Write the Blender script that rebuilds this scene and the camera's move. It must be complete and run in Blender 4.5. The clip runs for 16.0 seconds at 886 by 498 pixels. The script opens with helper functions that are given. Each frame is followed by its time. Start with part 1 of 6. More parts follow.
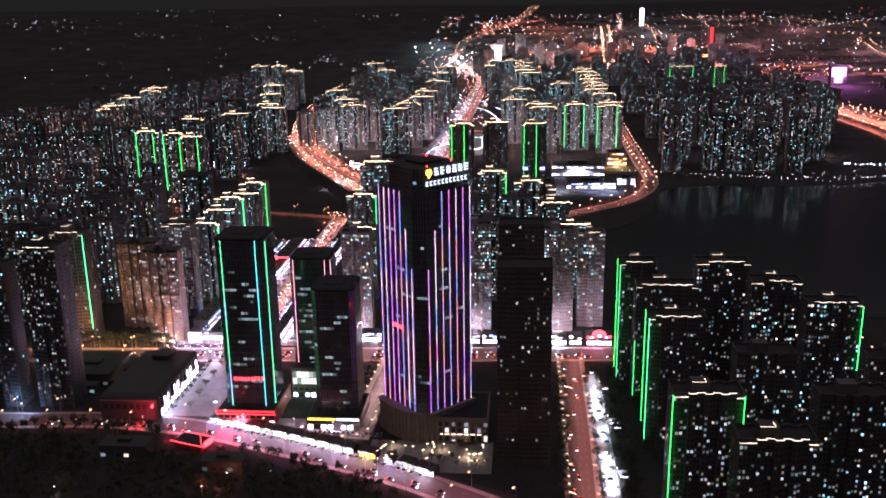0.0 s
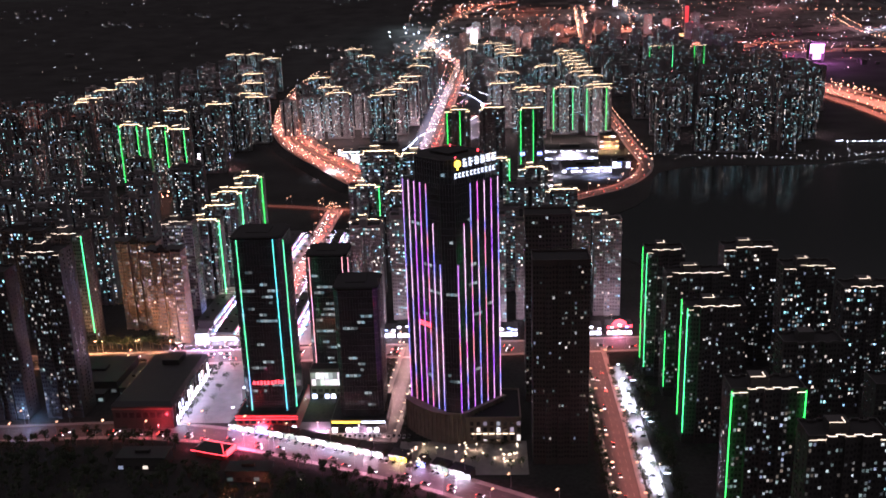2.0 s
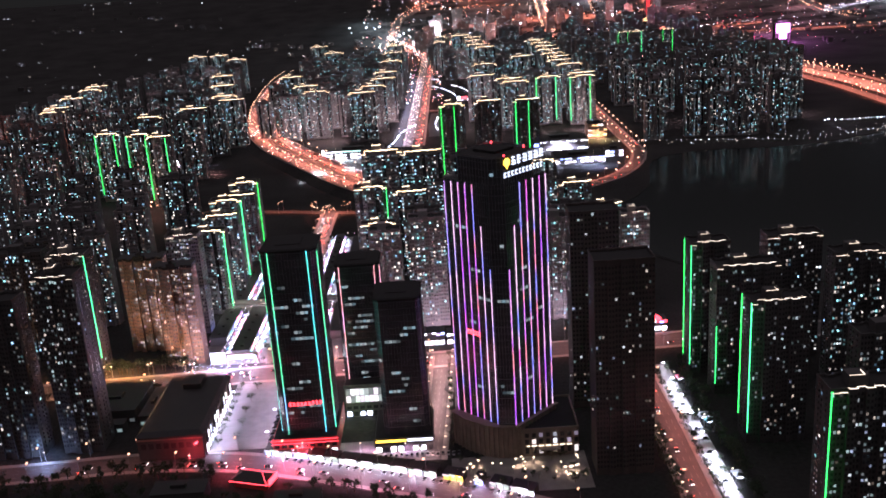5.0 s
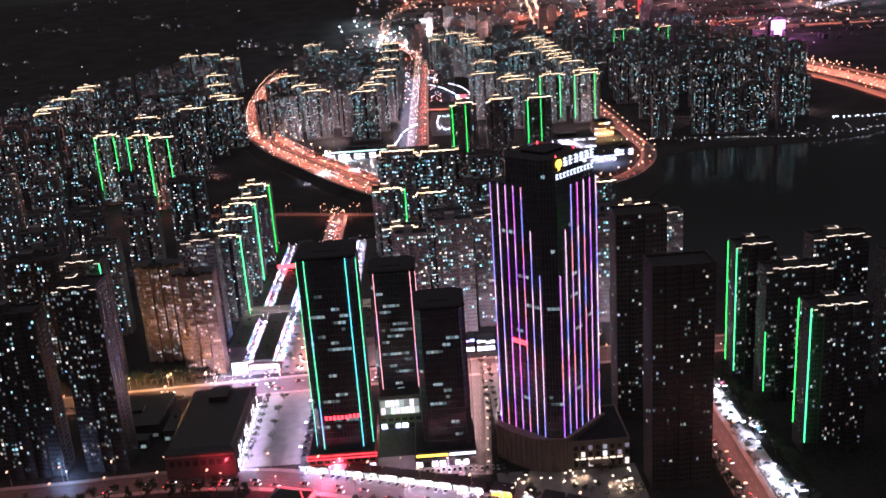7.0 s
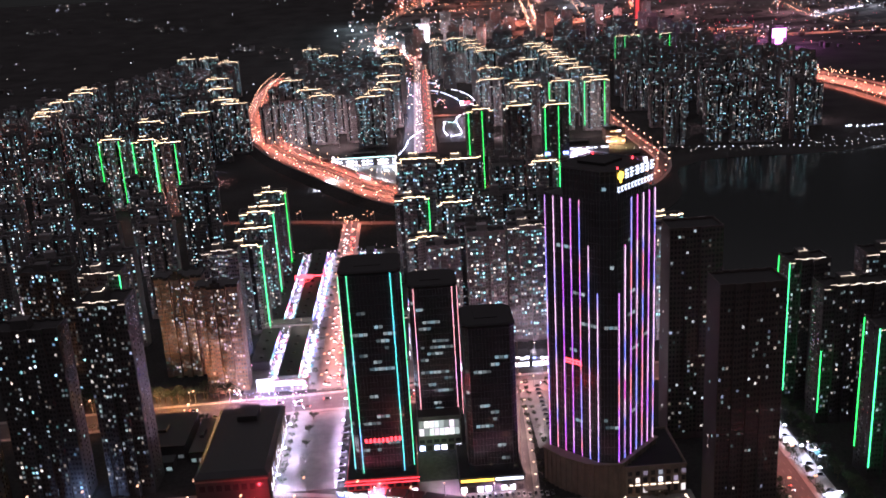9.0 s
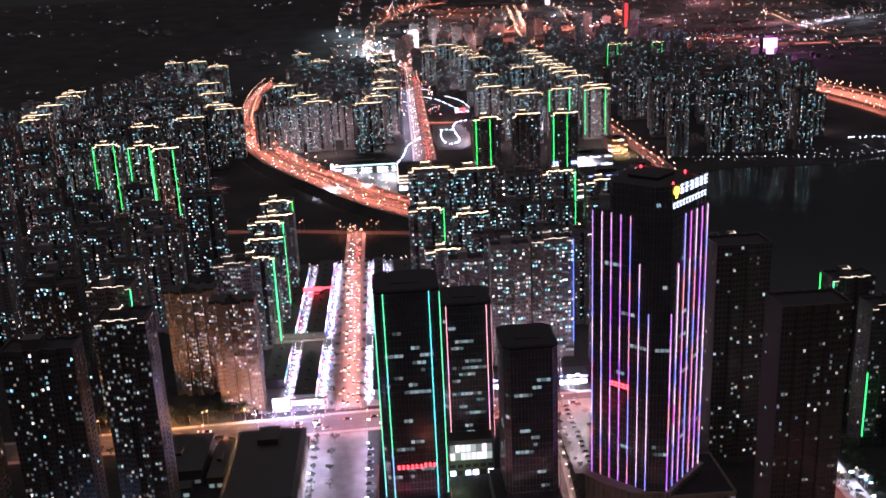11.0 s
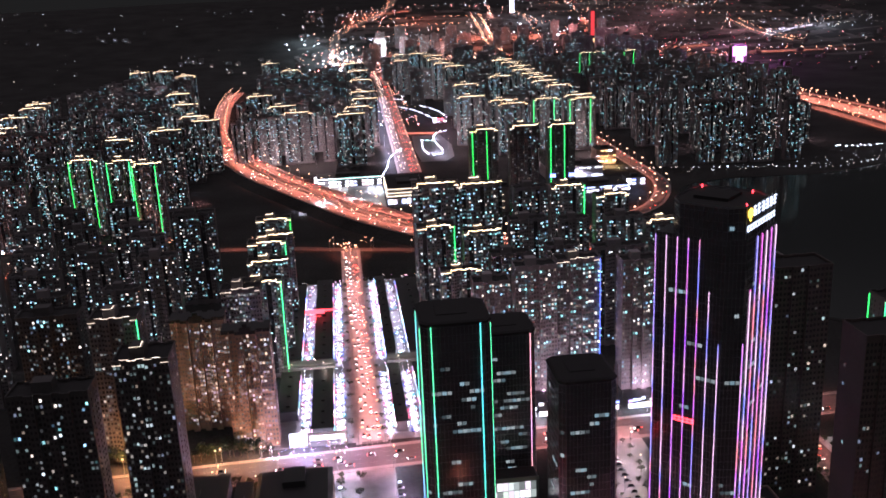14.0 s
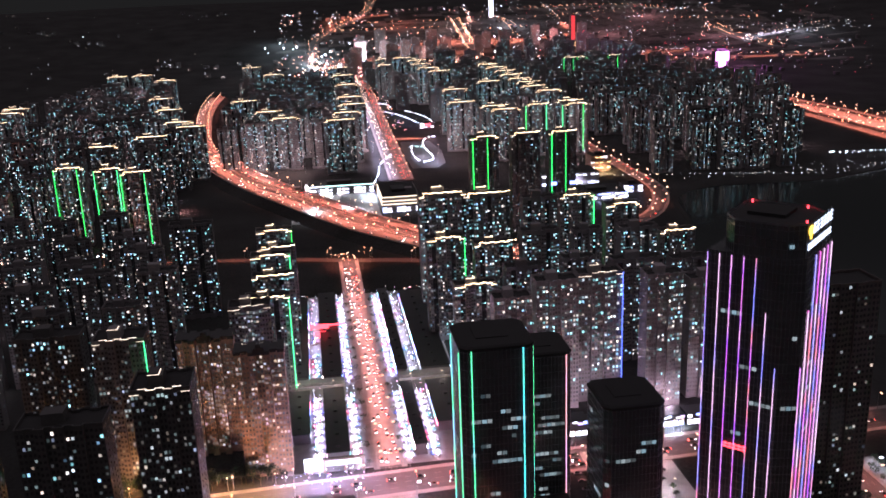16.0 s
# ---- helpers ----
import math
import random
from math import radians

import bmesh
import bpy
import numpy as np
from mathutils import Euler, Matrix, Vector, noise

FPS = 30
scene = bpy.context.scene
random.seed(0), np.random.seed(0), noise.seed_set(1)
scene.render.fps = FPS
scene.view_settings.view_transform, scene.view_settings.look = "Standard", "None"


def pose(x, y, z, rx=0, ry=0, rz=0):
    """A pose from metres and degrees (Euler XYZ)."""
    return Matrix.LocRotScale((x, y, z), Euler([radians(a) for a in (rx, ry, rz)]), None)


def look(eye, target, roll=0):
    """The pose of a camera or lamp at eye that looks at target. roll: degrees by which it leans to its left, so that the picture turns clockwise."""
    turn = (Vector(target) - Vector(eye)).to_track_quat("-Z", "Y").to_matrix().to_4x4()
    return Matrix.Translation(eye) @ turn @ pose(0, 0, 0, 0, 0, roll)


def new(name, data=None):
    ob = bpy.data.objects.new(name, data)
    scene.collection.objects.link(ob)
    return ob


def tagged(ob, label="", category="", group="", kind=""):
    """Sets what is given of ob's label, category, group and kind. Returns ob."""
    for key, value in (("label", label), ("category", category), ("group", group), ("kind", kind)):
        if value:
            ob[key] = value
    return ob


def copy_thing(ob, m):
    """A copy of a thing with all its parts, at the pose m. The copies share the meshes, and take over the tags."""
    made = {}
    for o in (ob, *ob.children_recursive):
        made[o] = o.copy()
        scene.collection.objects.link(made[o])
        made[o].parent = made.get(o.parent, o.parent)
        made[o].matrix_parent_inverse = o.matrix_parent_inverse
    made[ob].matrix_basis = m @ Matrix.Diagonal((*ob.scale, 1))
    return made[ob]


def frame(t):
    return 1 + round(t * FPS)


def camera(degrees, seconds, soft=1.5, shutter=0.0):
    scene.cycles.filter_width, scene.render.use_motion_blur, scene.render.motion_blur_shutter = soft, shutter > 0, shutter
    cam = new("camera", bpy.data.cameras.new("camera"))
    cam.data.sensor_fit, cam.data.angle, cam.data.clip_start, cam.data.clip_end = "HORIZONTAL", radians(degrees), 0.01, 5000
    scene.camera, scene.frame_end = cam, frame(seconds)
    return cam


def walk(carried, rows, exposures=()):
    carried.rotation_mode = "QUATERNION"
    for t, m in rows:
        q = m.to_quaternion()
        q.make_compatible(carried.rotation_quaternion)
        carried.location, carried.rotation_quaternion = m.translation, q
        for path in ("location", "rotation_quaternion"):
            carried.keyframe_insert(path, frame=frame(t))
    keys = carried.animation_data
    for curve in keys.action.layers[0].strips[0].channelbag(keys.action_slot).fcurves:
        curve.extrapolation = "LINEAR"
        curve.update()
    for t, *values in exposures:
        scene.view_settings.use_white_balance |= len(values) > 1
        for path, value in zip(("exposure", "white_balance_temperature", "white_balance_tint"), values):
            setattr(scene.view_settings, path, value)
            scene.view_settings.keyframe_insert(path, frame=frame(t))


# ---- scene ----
cam = camera(50.6, 16.0, soft=1.75)
PATH = [
    (0, (-3.30, 2.04, 284.78), (-19.90, 193.64, 229.68), -0.9),
    (0.5, (-12.29, 7.02, 284.77), (-27.19, 198.52, 228.87), -0.9),
    (1, (-21.35, 12.10, 284.81), (-34.65, 203.40, 227.81), -1.2),
    (1.5, (-30.47, 17.32, 284.91), (-42.27, 208.42, 227.11), -1.5),
    (2, (-39.59, 22.82, 285.00), (-49.89, 213.81, 226.60), -1.9),
    (2.5, (-48.44, 28.32, 285.01), (-57.24, 219.22, 226.21), -2.2),
    (3, (-57.07, 33.70, 285.00), (-64.07, 224.60, 225.90), -2.6),
    (3.5, (-65.56, 39.10, 284.82), (-71.06, 230.00, 225.32), -2.9),
    (4, (-74.30, 44.51, 284.59), (-78.40, 235.31, 224.69), -3.2),
    (6.3, (-113.16, 71.51, 282.57), (-111.76, 262.21, 222.27), -4.1),
    (6.5, (-116.55, 74.01, 282.52), (-114.95, 264.61, 222.02), -4.0),
    (7, (-125.06, 80.64, 282.39), (-122.76, 271.24, 221.79), -4.0),
    (7.5, (-133.22, 87.37, 282.18), (-130.22, 277.97, 221.68), -3.9),
    (8, (-141.45, 94.22, 281.98), (-137.65, 284.92, 221.78), -3.8),
    (8.5, (-149.69, 101.02, 281.65), (-145.09, 291.72, 221.55), -3.6),
    (9, (-157.79, 107.78, 281.43), (-152.39, 298.58, 221.73), -3.4),
    (9.2, (-160.90, 110.45, 281.40), (-155.10, 301.35, 221.90), -3.4),
    (11.5, (-195.09, 141.53, 280.78), (-183.49, 332.43, 222.18), -2.4),
    (12, (-201.98, 148.26, 280.79), (-188.88, 339.16, 222.39), -2.3),
    (12.5, (-208.56, 154.80, 280.92), (-193.96, 345.50, 222.72), -2.3),
    (13, (-215.35, 161.32, 281.19), (-199.05, 352.02, 223.19), -2.4),
    (13.5, (-222.08, 167.45, 281.44), (-204.18, 358.15, 223.74), -2.4),
    (14, (-228.75, 173.92, 281.66), (-209.15, 364.52, 224.06), -2.5),
    (14.5, (-235.17, 180.86, 281.99), (-213.87, 371.26, 224.59), -2.4),
    (15, (-241.68, 188.20, 282.22), (-218.78, 378.40, 224.82), -2.3),
    (15.5, (-248.15, 195.60, 282.33), (-223.85, 385.60, 225.03), -2.2),
    (16, (-254.64, 203.04, 282.36), (-229.14, 393.04, 225.26), -2.2),
]
walk(cam, [(t, look(eye, target, roll)) for t, eye, target, roll in PATH], exposures=((0.0, 1.04, 6050, 25), (9.0, 1.0, 5950, 23), (16.0, 0.93, 5950, 23)))


# ---- world and night light ----
def night_world():
    w = bpy.data.worlds.new("night_sky")
    scene.world = w
    w.use_nodes = True
    n = w.node_tree.nodes
    n.clear()
    out = n.new("ShaderNodeOutputWorld")
    bg = n.new("ShaderNodeBackground")
    co = n.new("ShaderNodeTexCoord")
    sep = n.new("ShaderNodeSeparateXYZ")
    ramp = n.new("ShaderNodeValToRGB")
    w.node_tree.links.new(co.outputs["Generated"], sep.inputs[0])
    w.node_tree.links.new(sep.outputs["Z"], ramp.inputs[0])
    ramp.color_ramp.elements[0].position = 0.02
    ramp.color_ramp.elements[0].color = (0.0046, 0.0046, 0.0041, 1)
    low = ramp.color_ramp.elements.new(0.28)
    low.color = (0.0074, 0.0073, 0.0065, 1)
    mid = ramp.color_ramp.elements.new(0.48)
    mid.color = (0.058, 0.055, 0.050, 1)
    ramp.color_ramp.elements[3].position = 0.85
    ramp.color_ramp.elements[3].color = (0.095, 0.081, 0.081, 1)
    w.node_tree.links.new(ramp.outputs[0], bg.inputs[0])
    bg.inputs[1].default_value = SKY
    w.node_tree.links.new(bg.outputs[0], out.inputs[0])


SKY = 1.5
night_world()

ORANGE, WHITE, PINK = (1.0, 0.25, 0.14), (0.80, 0.80, 1.0), (1.0, 0.45, 0.42)


MASTS = []


def lamp_or_fill(x, y, z, watts, colour, radius=0.6, bare=False, cone=150, mast=True):
    """A street lamp's throw or an added fill light, downwards unless it is bare."""
    d = bpy.data.lights.new("lamp_or_fill_light", "POINT" if bare else "SPOT")
    d.energy, d.color, d.shadow_soft_size = watts, colour, radius
    if not bare:
        d.spot_size, d.spot_blend = radians(cone), 0.6
    ob = new("lamp_or_fill_light", d)
    ob.location = (x, y, z)
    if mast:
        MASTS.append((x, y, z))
    return ob



def lamp_strip(line, off, z, watts_per_metre, colour, seg=110, wide=2.5, spread=170):
    """The light of a row of street lamps, stretch by stretch, off metres to the left of a line at the lamps' height."""
    pts = [(x - math.sin(h) * off, y + math.cos(h) * off) for x, y, h in along(line, 4)]
    n = max(1, round(len(pts) * 4 / seg))
    for i in range(n):
        a, b = pts[i * (len(pts) - 1) // n], pts[(i + 1) * (len(pts) - 1) // n]
        length = math.hypot(b[0] - a[0], b[1] - a[1])
        if length < 1:
            continue
        d = bpy.data.lights.new("lamp_row_light", "AREA")
        d.shape, d.size, d.size_y = "RECTANGLE", length, wide
        d.energy, d.color, d.spread = watts_per_metre * length, colour, radians(spread)
        x, y = (a[0] + b[0]) / 2, (a[1] + b[1]) / 2
        new("lamp_row_light", d).matrix_basis = pose(x, y, z, 0, 0, math.degrees(math.atan2(b[1] - a[1], b[0] - a[0])))


def along(points, step):
    """Places and headings every step metres along a bent line."""
    out, left = [], 0.0
    for (x0, y0), (x1, y1) in zip(points, points[1:]):
        d = math.hypot(x1 - x0, y1 - y0)
        s = left
        while s < d:
            out.append((x0 + (x1 - x0) * s / d, y0 + (y1 - y0) * s / d, math.atan2(y1 - y0, x1 - x0)))
            s += step
        left = s - d
    return out


# ---- materials ----
def nodes_of(m):
    m.use_nodes = True
    return m.node_tree.nodes, m.node_tree.links


def surface(name, colour, rough=0.8, spread=0.35, scale=0.15, fine=2.5, bump=0.15, metal=0.0, spec=0.5, vary=0.0, second=None):
    """A matt or glossy surface with stains at one scale and grain at another."""
    m = bpy.data.materials.new(name)
    n, k = nodes_of(m)
    b = n["Principled BSDF"]
    co = n.new("ShaderNodeTexCoord")
    big = n.new("ShaderNodeTexNoise")
    big.inputs["Scale"].default_value, big.inputs["Detail"].default_value = scale, 6
    small = n.new("ShaderNodeTexNoise")
    small.inputs["Scale"].default_value, small.inputs["Detail"].default_value = fine, 4
    k.new(co.outputs["Object"], big.inputs["Vector"])
    k.new(co.outputs["Object"], small.inputs["Vector"])
    mix = n.new("ShaderNodeMix")
    mix.data_type = "FLOAT"
    mix.inputs[0].default_value = 0.4
    k.new(big.outputs[0], mix.inputs[2])
    k.new(small.outputs[0], mix.inputs[3])
    ramp = n.new("ShaderNodeValToRGB")
    lo = [c * (1 - spread) for c in colour]
    hi = [min(1, c * (1 + spread)) for c in (second or colour)]
    ramp.color_ramp.elements[0].position, ramp.color_ramp.elements[0].color = 0.3, (*lo, 1)
    ramp.color_ramp.elements[1].position, ramp.color_ramp.elements[1].color = 0.7, (*hi, 1)
    k.new(mix.outputs[0], ramp.inputs[0])
    tint = ramp.outputs[0]
    if vary:
        info = n.new("ShaderNodeObjectInfo")
        hsv = n.new("ShaderNodeHueSaturation")
        mr = n.new("ShaderNodeMapRange")
        mr.inputs[3].default_value, mr.inputs[4].default_value = 1 - vary, 1 + vary
        k.new(info.outputs["Random"], mr.inputs[0])
        k.new(mr.outputs[0], hsv.inputs["Value"])
        k.new(tint, hsv.inputs["Color"])
        tint = hsv.outputs[0]
    k.new(tint, b.inputs["Base Color"])
    rr = n.new("ShaderNodeMapRange")
    rr.inputs[3].default_value, rr.inputs[4].default_value = max(0.02, rough - 0.12), min(1, rough + 0.12)
    k.new(big.outputs[0], rr.inputs[0])
    k.new(rr.outputs[0], b.inputs["Roughness"])
    b.inputs["Metallic"].default_value = metal
    b.inputs["Specular IOR Level"].default_value = spec
    if bump:
        bp = n.new("ShaderNodeBump")
        bp.inputs["Strength"].default_value, bp.inputs["Distance"].default_value = bump, 0.2
        k.new(small.outputs[0], bp.inputs["Height"])
        k.new(bp.outputs[0], b.inputs["Normal"])
    return m


def glow(name, colours, strength, low=1.0, island=False, sampled=True, runs=0.0, skew=1.0):
    """Something that gives off light; colours are spread over the pieces at random. runs: metres per step of a running-light pattern."""
    m = bpy.data.materials.new(name)
    n, k = nodes_of(m)
    b = n["Principled BSDF"]
    b.inputs["Base Color"].default_value = (0.05, 0.05, 0.05, 1)
    b.inputs["Roughness"].default_value = 0.4
    if island:
        src = n.new("ShaderNodeNewGeometry").outputs["Random Per Island"]
    else:
        src = n.new("ShaderNodeObjectInfo").outputs["Random"]
    if runs:
        co = n.new("ShaderNodeTexCoord")
        nz = n.new("ShaderNodeTexNoise")
        nz.inputs["Scale"].default_value, nz.inputs["Detail"].default_value = 1 / runs, 0
        k.new(co.outputs["Object"], nz.inputs["Vector"])
        add = n.new("ShaderNodeMath")
        add.operation = "ADD"
        k.new(src, add.inputs[0])
        k.new(nz.outputs[0], add.inputs[1])
        fr = n.new("ShaderNodeMath")
        fr.operation = "FRACT"
        k.new(add.outputs[0], fr.inputs[0])
        src = fr.outputs[0]
    ramp = n.new("ShaderNodeValToRGB")
    ramp.color_ramp.interpolation = "LINEAR" if runs else "CONSTANT"
    e = ramp.color_ramp.elements
    for i, c in enumerate(colours):
        p = i / len(colours)
        el = e[i] if i < 2 else e.new(p)
        el.position, el.color = p, (*c, 1)
    if len(colours) == 1:
        e.remove(e[1])
    k.new(src, ramp.inputs[0])
    k.new(ramp.outputs[0], b.inputs["Emission Color"])
    white = n.new("ShaderNodeTexWhiteNoise")
    white.noise_dimensions = "1D"
    k.new(src, white.inputs["W"])
    mr = n.new("ShaderNodeMapRange")
    mr.inputs[3].default_value, mr.inputs[4].default_value = strength * low, strength
    value = white.outputs["Value"]
    if skew != 1.0:
        pw = n.new("ShaderNodeMath")
        pw.operation = "POWER"
        pw.inputs[1].default_value = skew
        k.new(value, pw.inputs[0])
        value = pw.outputs[0]
    k.new(value, mr.inputs[0])
    k.new(mr.outputs[0], b.inputs["Emission Strength"])
    if not sampled:
        m.cycles.emission_sampling = "NONE"
    return m


def tinted(name, colours):
    """Plain cloth or paint whose colour is drawn for each object."""
    m = surface(name, (0.5, 0.5, 0.5), 0.8, 0.2, 0.5, 4)
    n, k = nodes_of(m)
    ramp = n.new("ShaderNodeValToRGB")
    ramp.color_ramp.interpolation = "CONSTANT"
    for i, c in enumerate(colours):
        e = ramp.color_ramp.elements[i] if i < 2 else ramp.color_ramp.elements.new(i / len(colours))
        e.position, e.color = i / len(colours), (*c, 1)
    k.new(n.new("ShaderNodeObjectInfo").outputs["Random"], ramp.inputs[0])
    mix = n.new("ShaderNodeMix")
    mix.data_type, mix.blend_type = "RGBA", "MULTIPLY"
    mix.inputs[0].default_value = 0.7
    b = n["Principled BSDF"]
    grain = b.inputs["Base Color"].links[0].from_socket
    k.new(ramp.outputs[0], mix.inputs[6])
    k.new(grain, mix.inputs[7])
    k.new(mix.outputs[2], b.inputs["Base Color"])
    return m


facade = surface("facade_plaster", (0.155, 0.142, 0.143), 0.85, 0.35, 0.05, 1.2, vary=0.35)
# lighter copy of the plaster: soft street light is put into its colour
facade_pale = surface("facade_pale_lit", (0.27, 0.24, 0.245), 0.85, 0.3, 0.05, 1.2, vary=0.2)
facade_warm = surface("facade_tile_warm", (0.25, 0.165, 0.125), 0.8, 0.35, 0.06, 1.2, vary=0.15)
facade_dark = surface("facade_dark", (0.062, 0.058, 0.057), 0.8, 0.3, 0.06, 1.2, vary=0.2)
facade_dusk = surface("facade_dusk_red", (0.085, 0.066, 0.062), 0.8, 0.3, 0.06, 1.2, vary=0.15)
trim_stone = surface("trim_stone", (0.22, 0.17, 0.14), 0.8, 0.25, 0.2, 2)
pane_pale = surface("window_glass_curtained", (0.14, 0.125, 0.12), 0.3, 0.5, 0.3, 2, bump=0.02, spec=0.5)
pane_dark = surface("window_glass_dark", (0.045, 0.043, 0.046), 0.16, 0.4, 0.3, 2, bump=0.02, spec=0.6)
curtain = surface("curtain_wall_glass", (0.065, 0.065, 0.072), 0.13, 0.4, 0.12, 1.5, bump=0.03, spec=0.7)
mullion_metal = surface("mullion_metal", (0.26, 0.26, 0.28), 0.42, 0.3, 0.4, 3, metal=0.7)
roof_felt = surface("roof_felt", (0.015, 0.0145, 0.0145), 0.9, 0.45, 0.12, 2)
roof_sheet = surface("roof_sheet", (0.020, 0.019, 0.020), 0.6, 0.5, 0.1, 1.5)
asphalt = surface("asphalt", (0.055, 0.053, 0.052), 0.68, 0.4, 0.08, 3)
paving = surface("paving_stone", (0.21, 0.195, 0.185), 0.75, 0.3, 0.15, 2)
earth = surface("earth_and_scrub", (0.038, 0.0375, 0.036), 1.0, 0.5, 0.012, 0.4, spec=0.05)
# paler than the earth, so that the far town's haze glow is put into the ground
haze_ground = surface("haze_ground", (0.085, 0.078, 0.074), 0.95, 0.75, 0.012, 0.06, spec=0.05)
leaf_dark = surface("foliage", (0.035, 0.048, 0.024), 0.75, 0.45, 0.4, 4, vary=0.3)
bark = surface("bark", (0.11, 0.085, 0.06), 0.9, 0.35, 1.5, 8)
steel = surface("painted_steel", (0.28, 0.28, 0.29), 0.5, 0.25, 1, 6, metal=0.4)
concrete = surface("deck_concrete", (0.27, 0.26, 0.25), 0.85, 0.3, 0.08, 1.5)
canvas_cloth = tinted("stall_canvas", ((0.5, 0.5, 0.55), (0.2, 0.25, 0.6), (0.6, 0.15, 0.2), (0.15, 0.4, 0.42), (0.55, 0.4, 0.55), (0.6, 0.58, 0.5)))
goods = surface("stall_goods", (0.32, 0.24, 0.2), 0.7, 0.5, 1.2, 6, vary=0.5)
paint_line = surface("road_paint", (0.16, 0.16, 0.15), 0.7, 0.25, 0.6, 5)
car_paint = surface("car_paint", (0.2, 0.2, 0.21), 0.28, 0.3, 1, 8, bump=0.0, vary=0.8)
car_glass = surface("car_glass", (0.02, 0.02, 0.025), 0.1, 0.2, 1, 4, bump=0.0)
tyre_rubber = surface("tyre_rubber", (0.03, 0.03, 0.03), 0.85, 0.3, 2, 10)
# the red neon's glow on these walls is put into their colour
red_lit_wall = surface("red_lit_wall", (0.42, 0.07, 0.06), 0.6, 0.3, 0.2, 2)


def water():
    m = bpy.data.materials.new("lake_water")
    n, k = nodes_of(m)
    b = n["Principled BSDF"]
    b.inputs["Base Color"].default_value = (0.012, 0.014, 0.015, 1)
    b.inputs["Roughness"].default_value = 0.12
    b.inputs["Specular IOR Level"].default_value = 0.25
    co = n.new("ShaderNodeTexCoord")
    nz = n.new("ShaderNodeTexNoise")
    nz.inputs["Scale"].default_value, nz.inputs["Detail"].default_value = 0.22, 5
    k.new(co.outputs["Object"], nz.inputs["Vector"])
    bp = n.new("ShaderNodeBump")
    bp.inputs["Strength"].default_value, bp.inputs["Distance"].default_value = 0.12, 0.5
    k.new(nz.outputs[0], bp.inputs["Height"])
    k.new(bp.outputs[0], b.inputs["Normal"])
    return m


lake_water = water()
COOL = ((0.66, 0.88, 0.80), (0.80, 0.92, 0.86), (0.54, 0.78, 0.70), (0.90, 0.92, 0.82), (1.0, 0.86, 0.64), (0.62, 0.86, 0.76), (0.62, 0.74, 0.95), (0.72, 0.88, 0.86), (0.86, 0.92, 0.88), (1.0, 0.78, 0.56), (0.58, 0.82, 0.74), (0.95, 0.88, 0.72))
WARM = ((1.0, 0.80, 0.58), (0.95, 0.85, 0.75), (1.0, 0.72, 0.45), (0.8, 0.85, 0.9), (0.85, 0.7, 0.85), (1.0, 0.85, 0.7))
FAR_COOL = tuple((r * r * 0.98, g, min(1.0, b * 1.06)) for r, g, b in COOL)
lit_cool = glow("lit_window_cool", COOL, 0.62, 0.06, sampled=False, skew=1.9)
lit_warm = glow("lit_window_warm", WARM, 0.95, 0.12, sampled=False, skew=1.9)
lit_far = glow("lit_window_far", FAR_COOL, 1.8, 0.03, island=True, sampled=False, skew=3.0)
lit_dim = glow("curtained_window", COOL, 0.19, 0.10, island=True, sampled=False, skew=1.6)
lit_far_warm = glow("lit_window_far_warm", WARM, 1.0, 0.10, island=True, sampled=False, skew=2.0)
display_glass = glow("display_glass", ((0.75, 0.95, 0.7), (0.9, 0.9, 0.8), (0.95, 0.8, 0.85), (0.6, 0.7, 0.6), (0.35, 0.4, 0.35)), 0.9, 0.3)
lit_office = glow("lit_office_window", ((0.55, 0.75, 0.72), (0.7, 0.85, 0.8), (0.6, 0.7, 0.65), (0.5, 0.8, 0.85)), 0.32, 0.10, sampled=False)
crown_gold = glow("roof_edge_light", ((1.0, 0.70, 0.36), (1.0, 0.76, 0.44), (1.0, 0.64, 0.30)), 5.4, 0.35, island=True, sampled=False)
crown_pale = glow("roof_edge_light_pale", ((1.0, 0.86, 0.64), (1.0, 0.80, 0.55)), 2.0, 0.4, island=True, sampled=False)
led_green = glow("led_green", ((0.03, 1.0, 0.16), (0.02, 0.95, 0.10), (0.05, 1.0, 0.25)), 2.3, 0.7)
led_main = glow("led_violet", ((1.0, 0.18, 0.60), (0.50, 0.12, 1.0), (1.0, 0.48, 0.80), (0.62, 0.16, 0.95), (1.0, 0.28, 0.30), (0.24, 0.28, 1.0), (1.0, 0.62, 0.85)), 1.7, 0.3, runs=30.0)
led_cyan = glow("led_cyan_green", ((0.1, 0.95, 0.45), (0.1, 0.85, 0.9), (0.25, 0.5, 1.0), (0.1, 0.95, 0.35)), 2.2, 0.7, runs=28.0)
led_pink = glow("led_pink", ((1.0, 0.45, 0.62), (0.75, 0.35, 1.0), (1.0, 0.4, 0.4)), 1.8, 0.7, runs=30.0)
led_blue = glow("led_blue", ((0.12, 0.2, 1.0),), 1.6)
sign_white = glow("sign_white", ((0.82, 0.88, 1.0),), 2.2)
roof_sign_white = glow("roof_sign_white", ((0.72, 0.86, 1.0),), 1.25)
sign_gold = glow("sign_gold", ((1.0, 0.62, 0.05),), 2.2)
shop_white = glow("shop_white", ((0.92, 0.92, 1.0), (0.85, 0.9, 1.0), (1.0, 0.94, 0.92)), 3.4, 0.5)
sign_red = glow("sign_red", ((1.0, 0.05, 0.06),), 3.0)
sign_violet = glow("sign_violet", ((0.70, 0.45, 1.0), (1.0, 0.55, 0.95)), 2.4, 0.6)
sign_blue = glow("sign_blue", ((0.25, 0.35, 1.0),), 3.0)
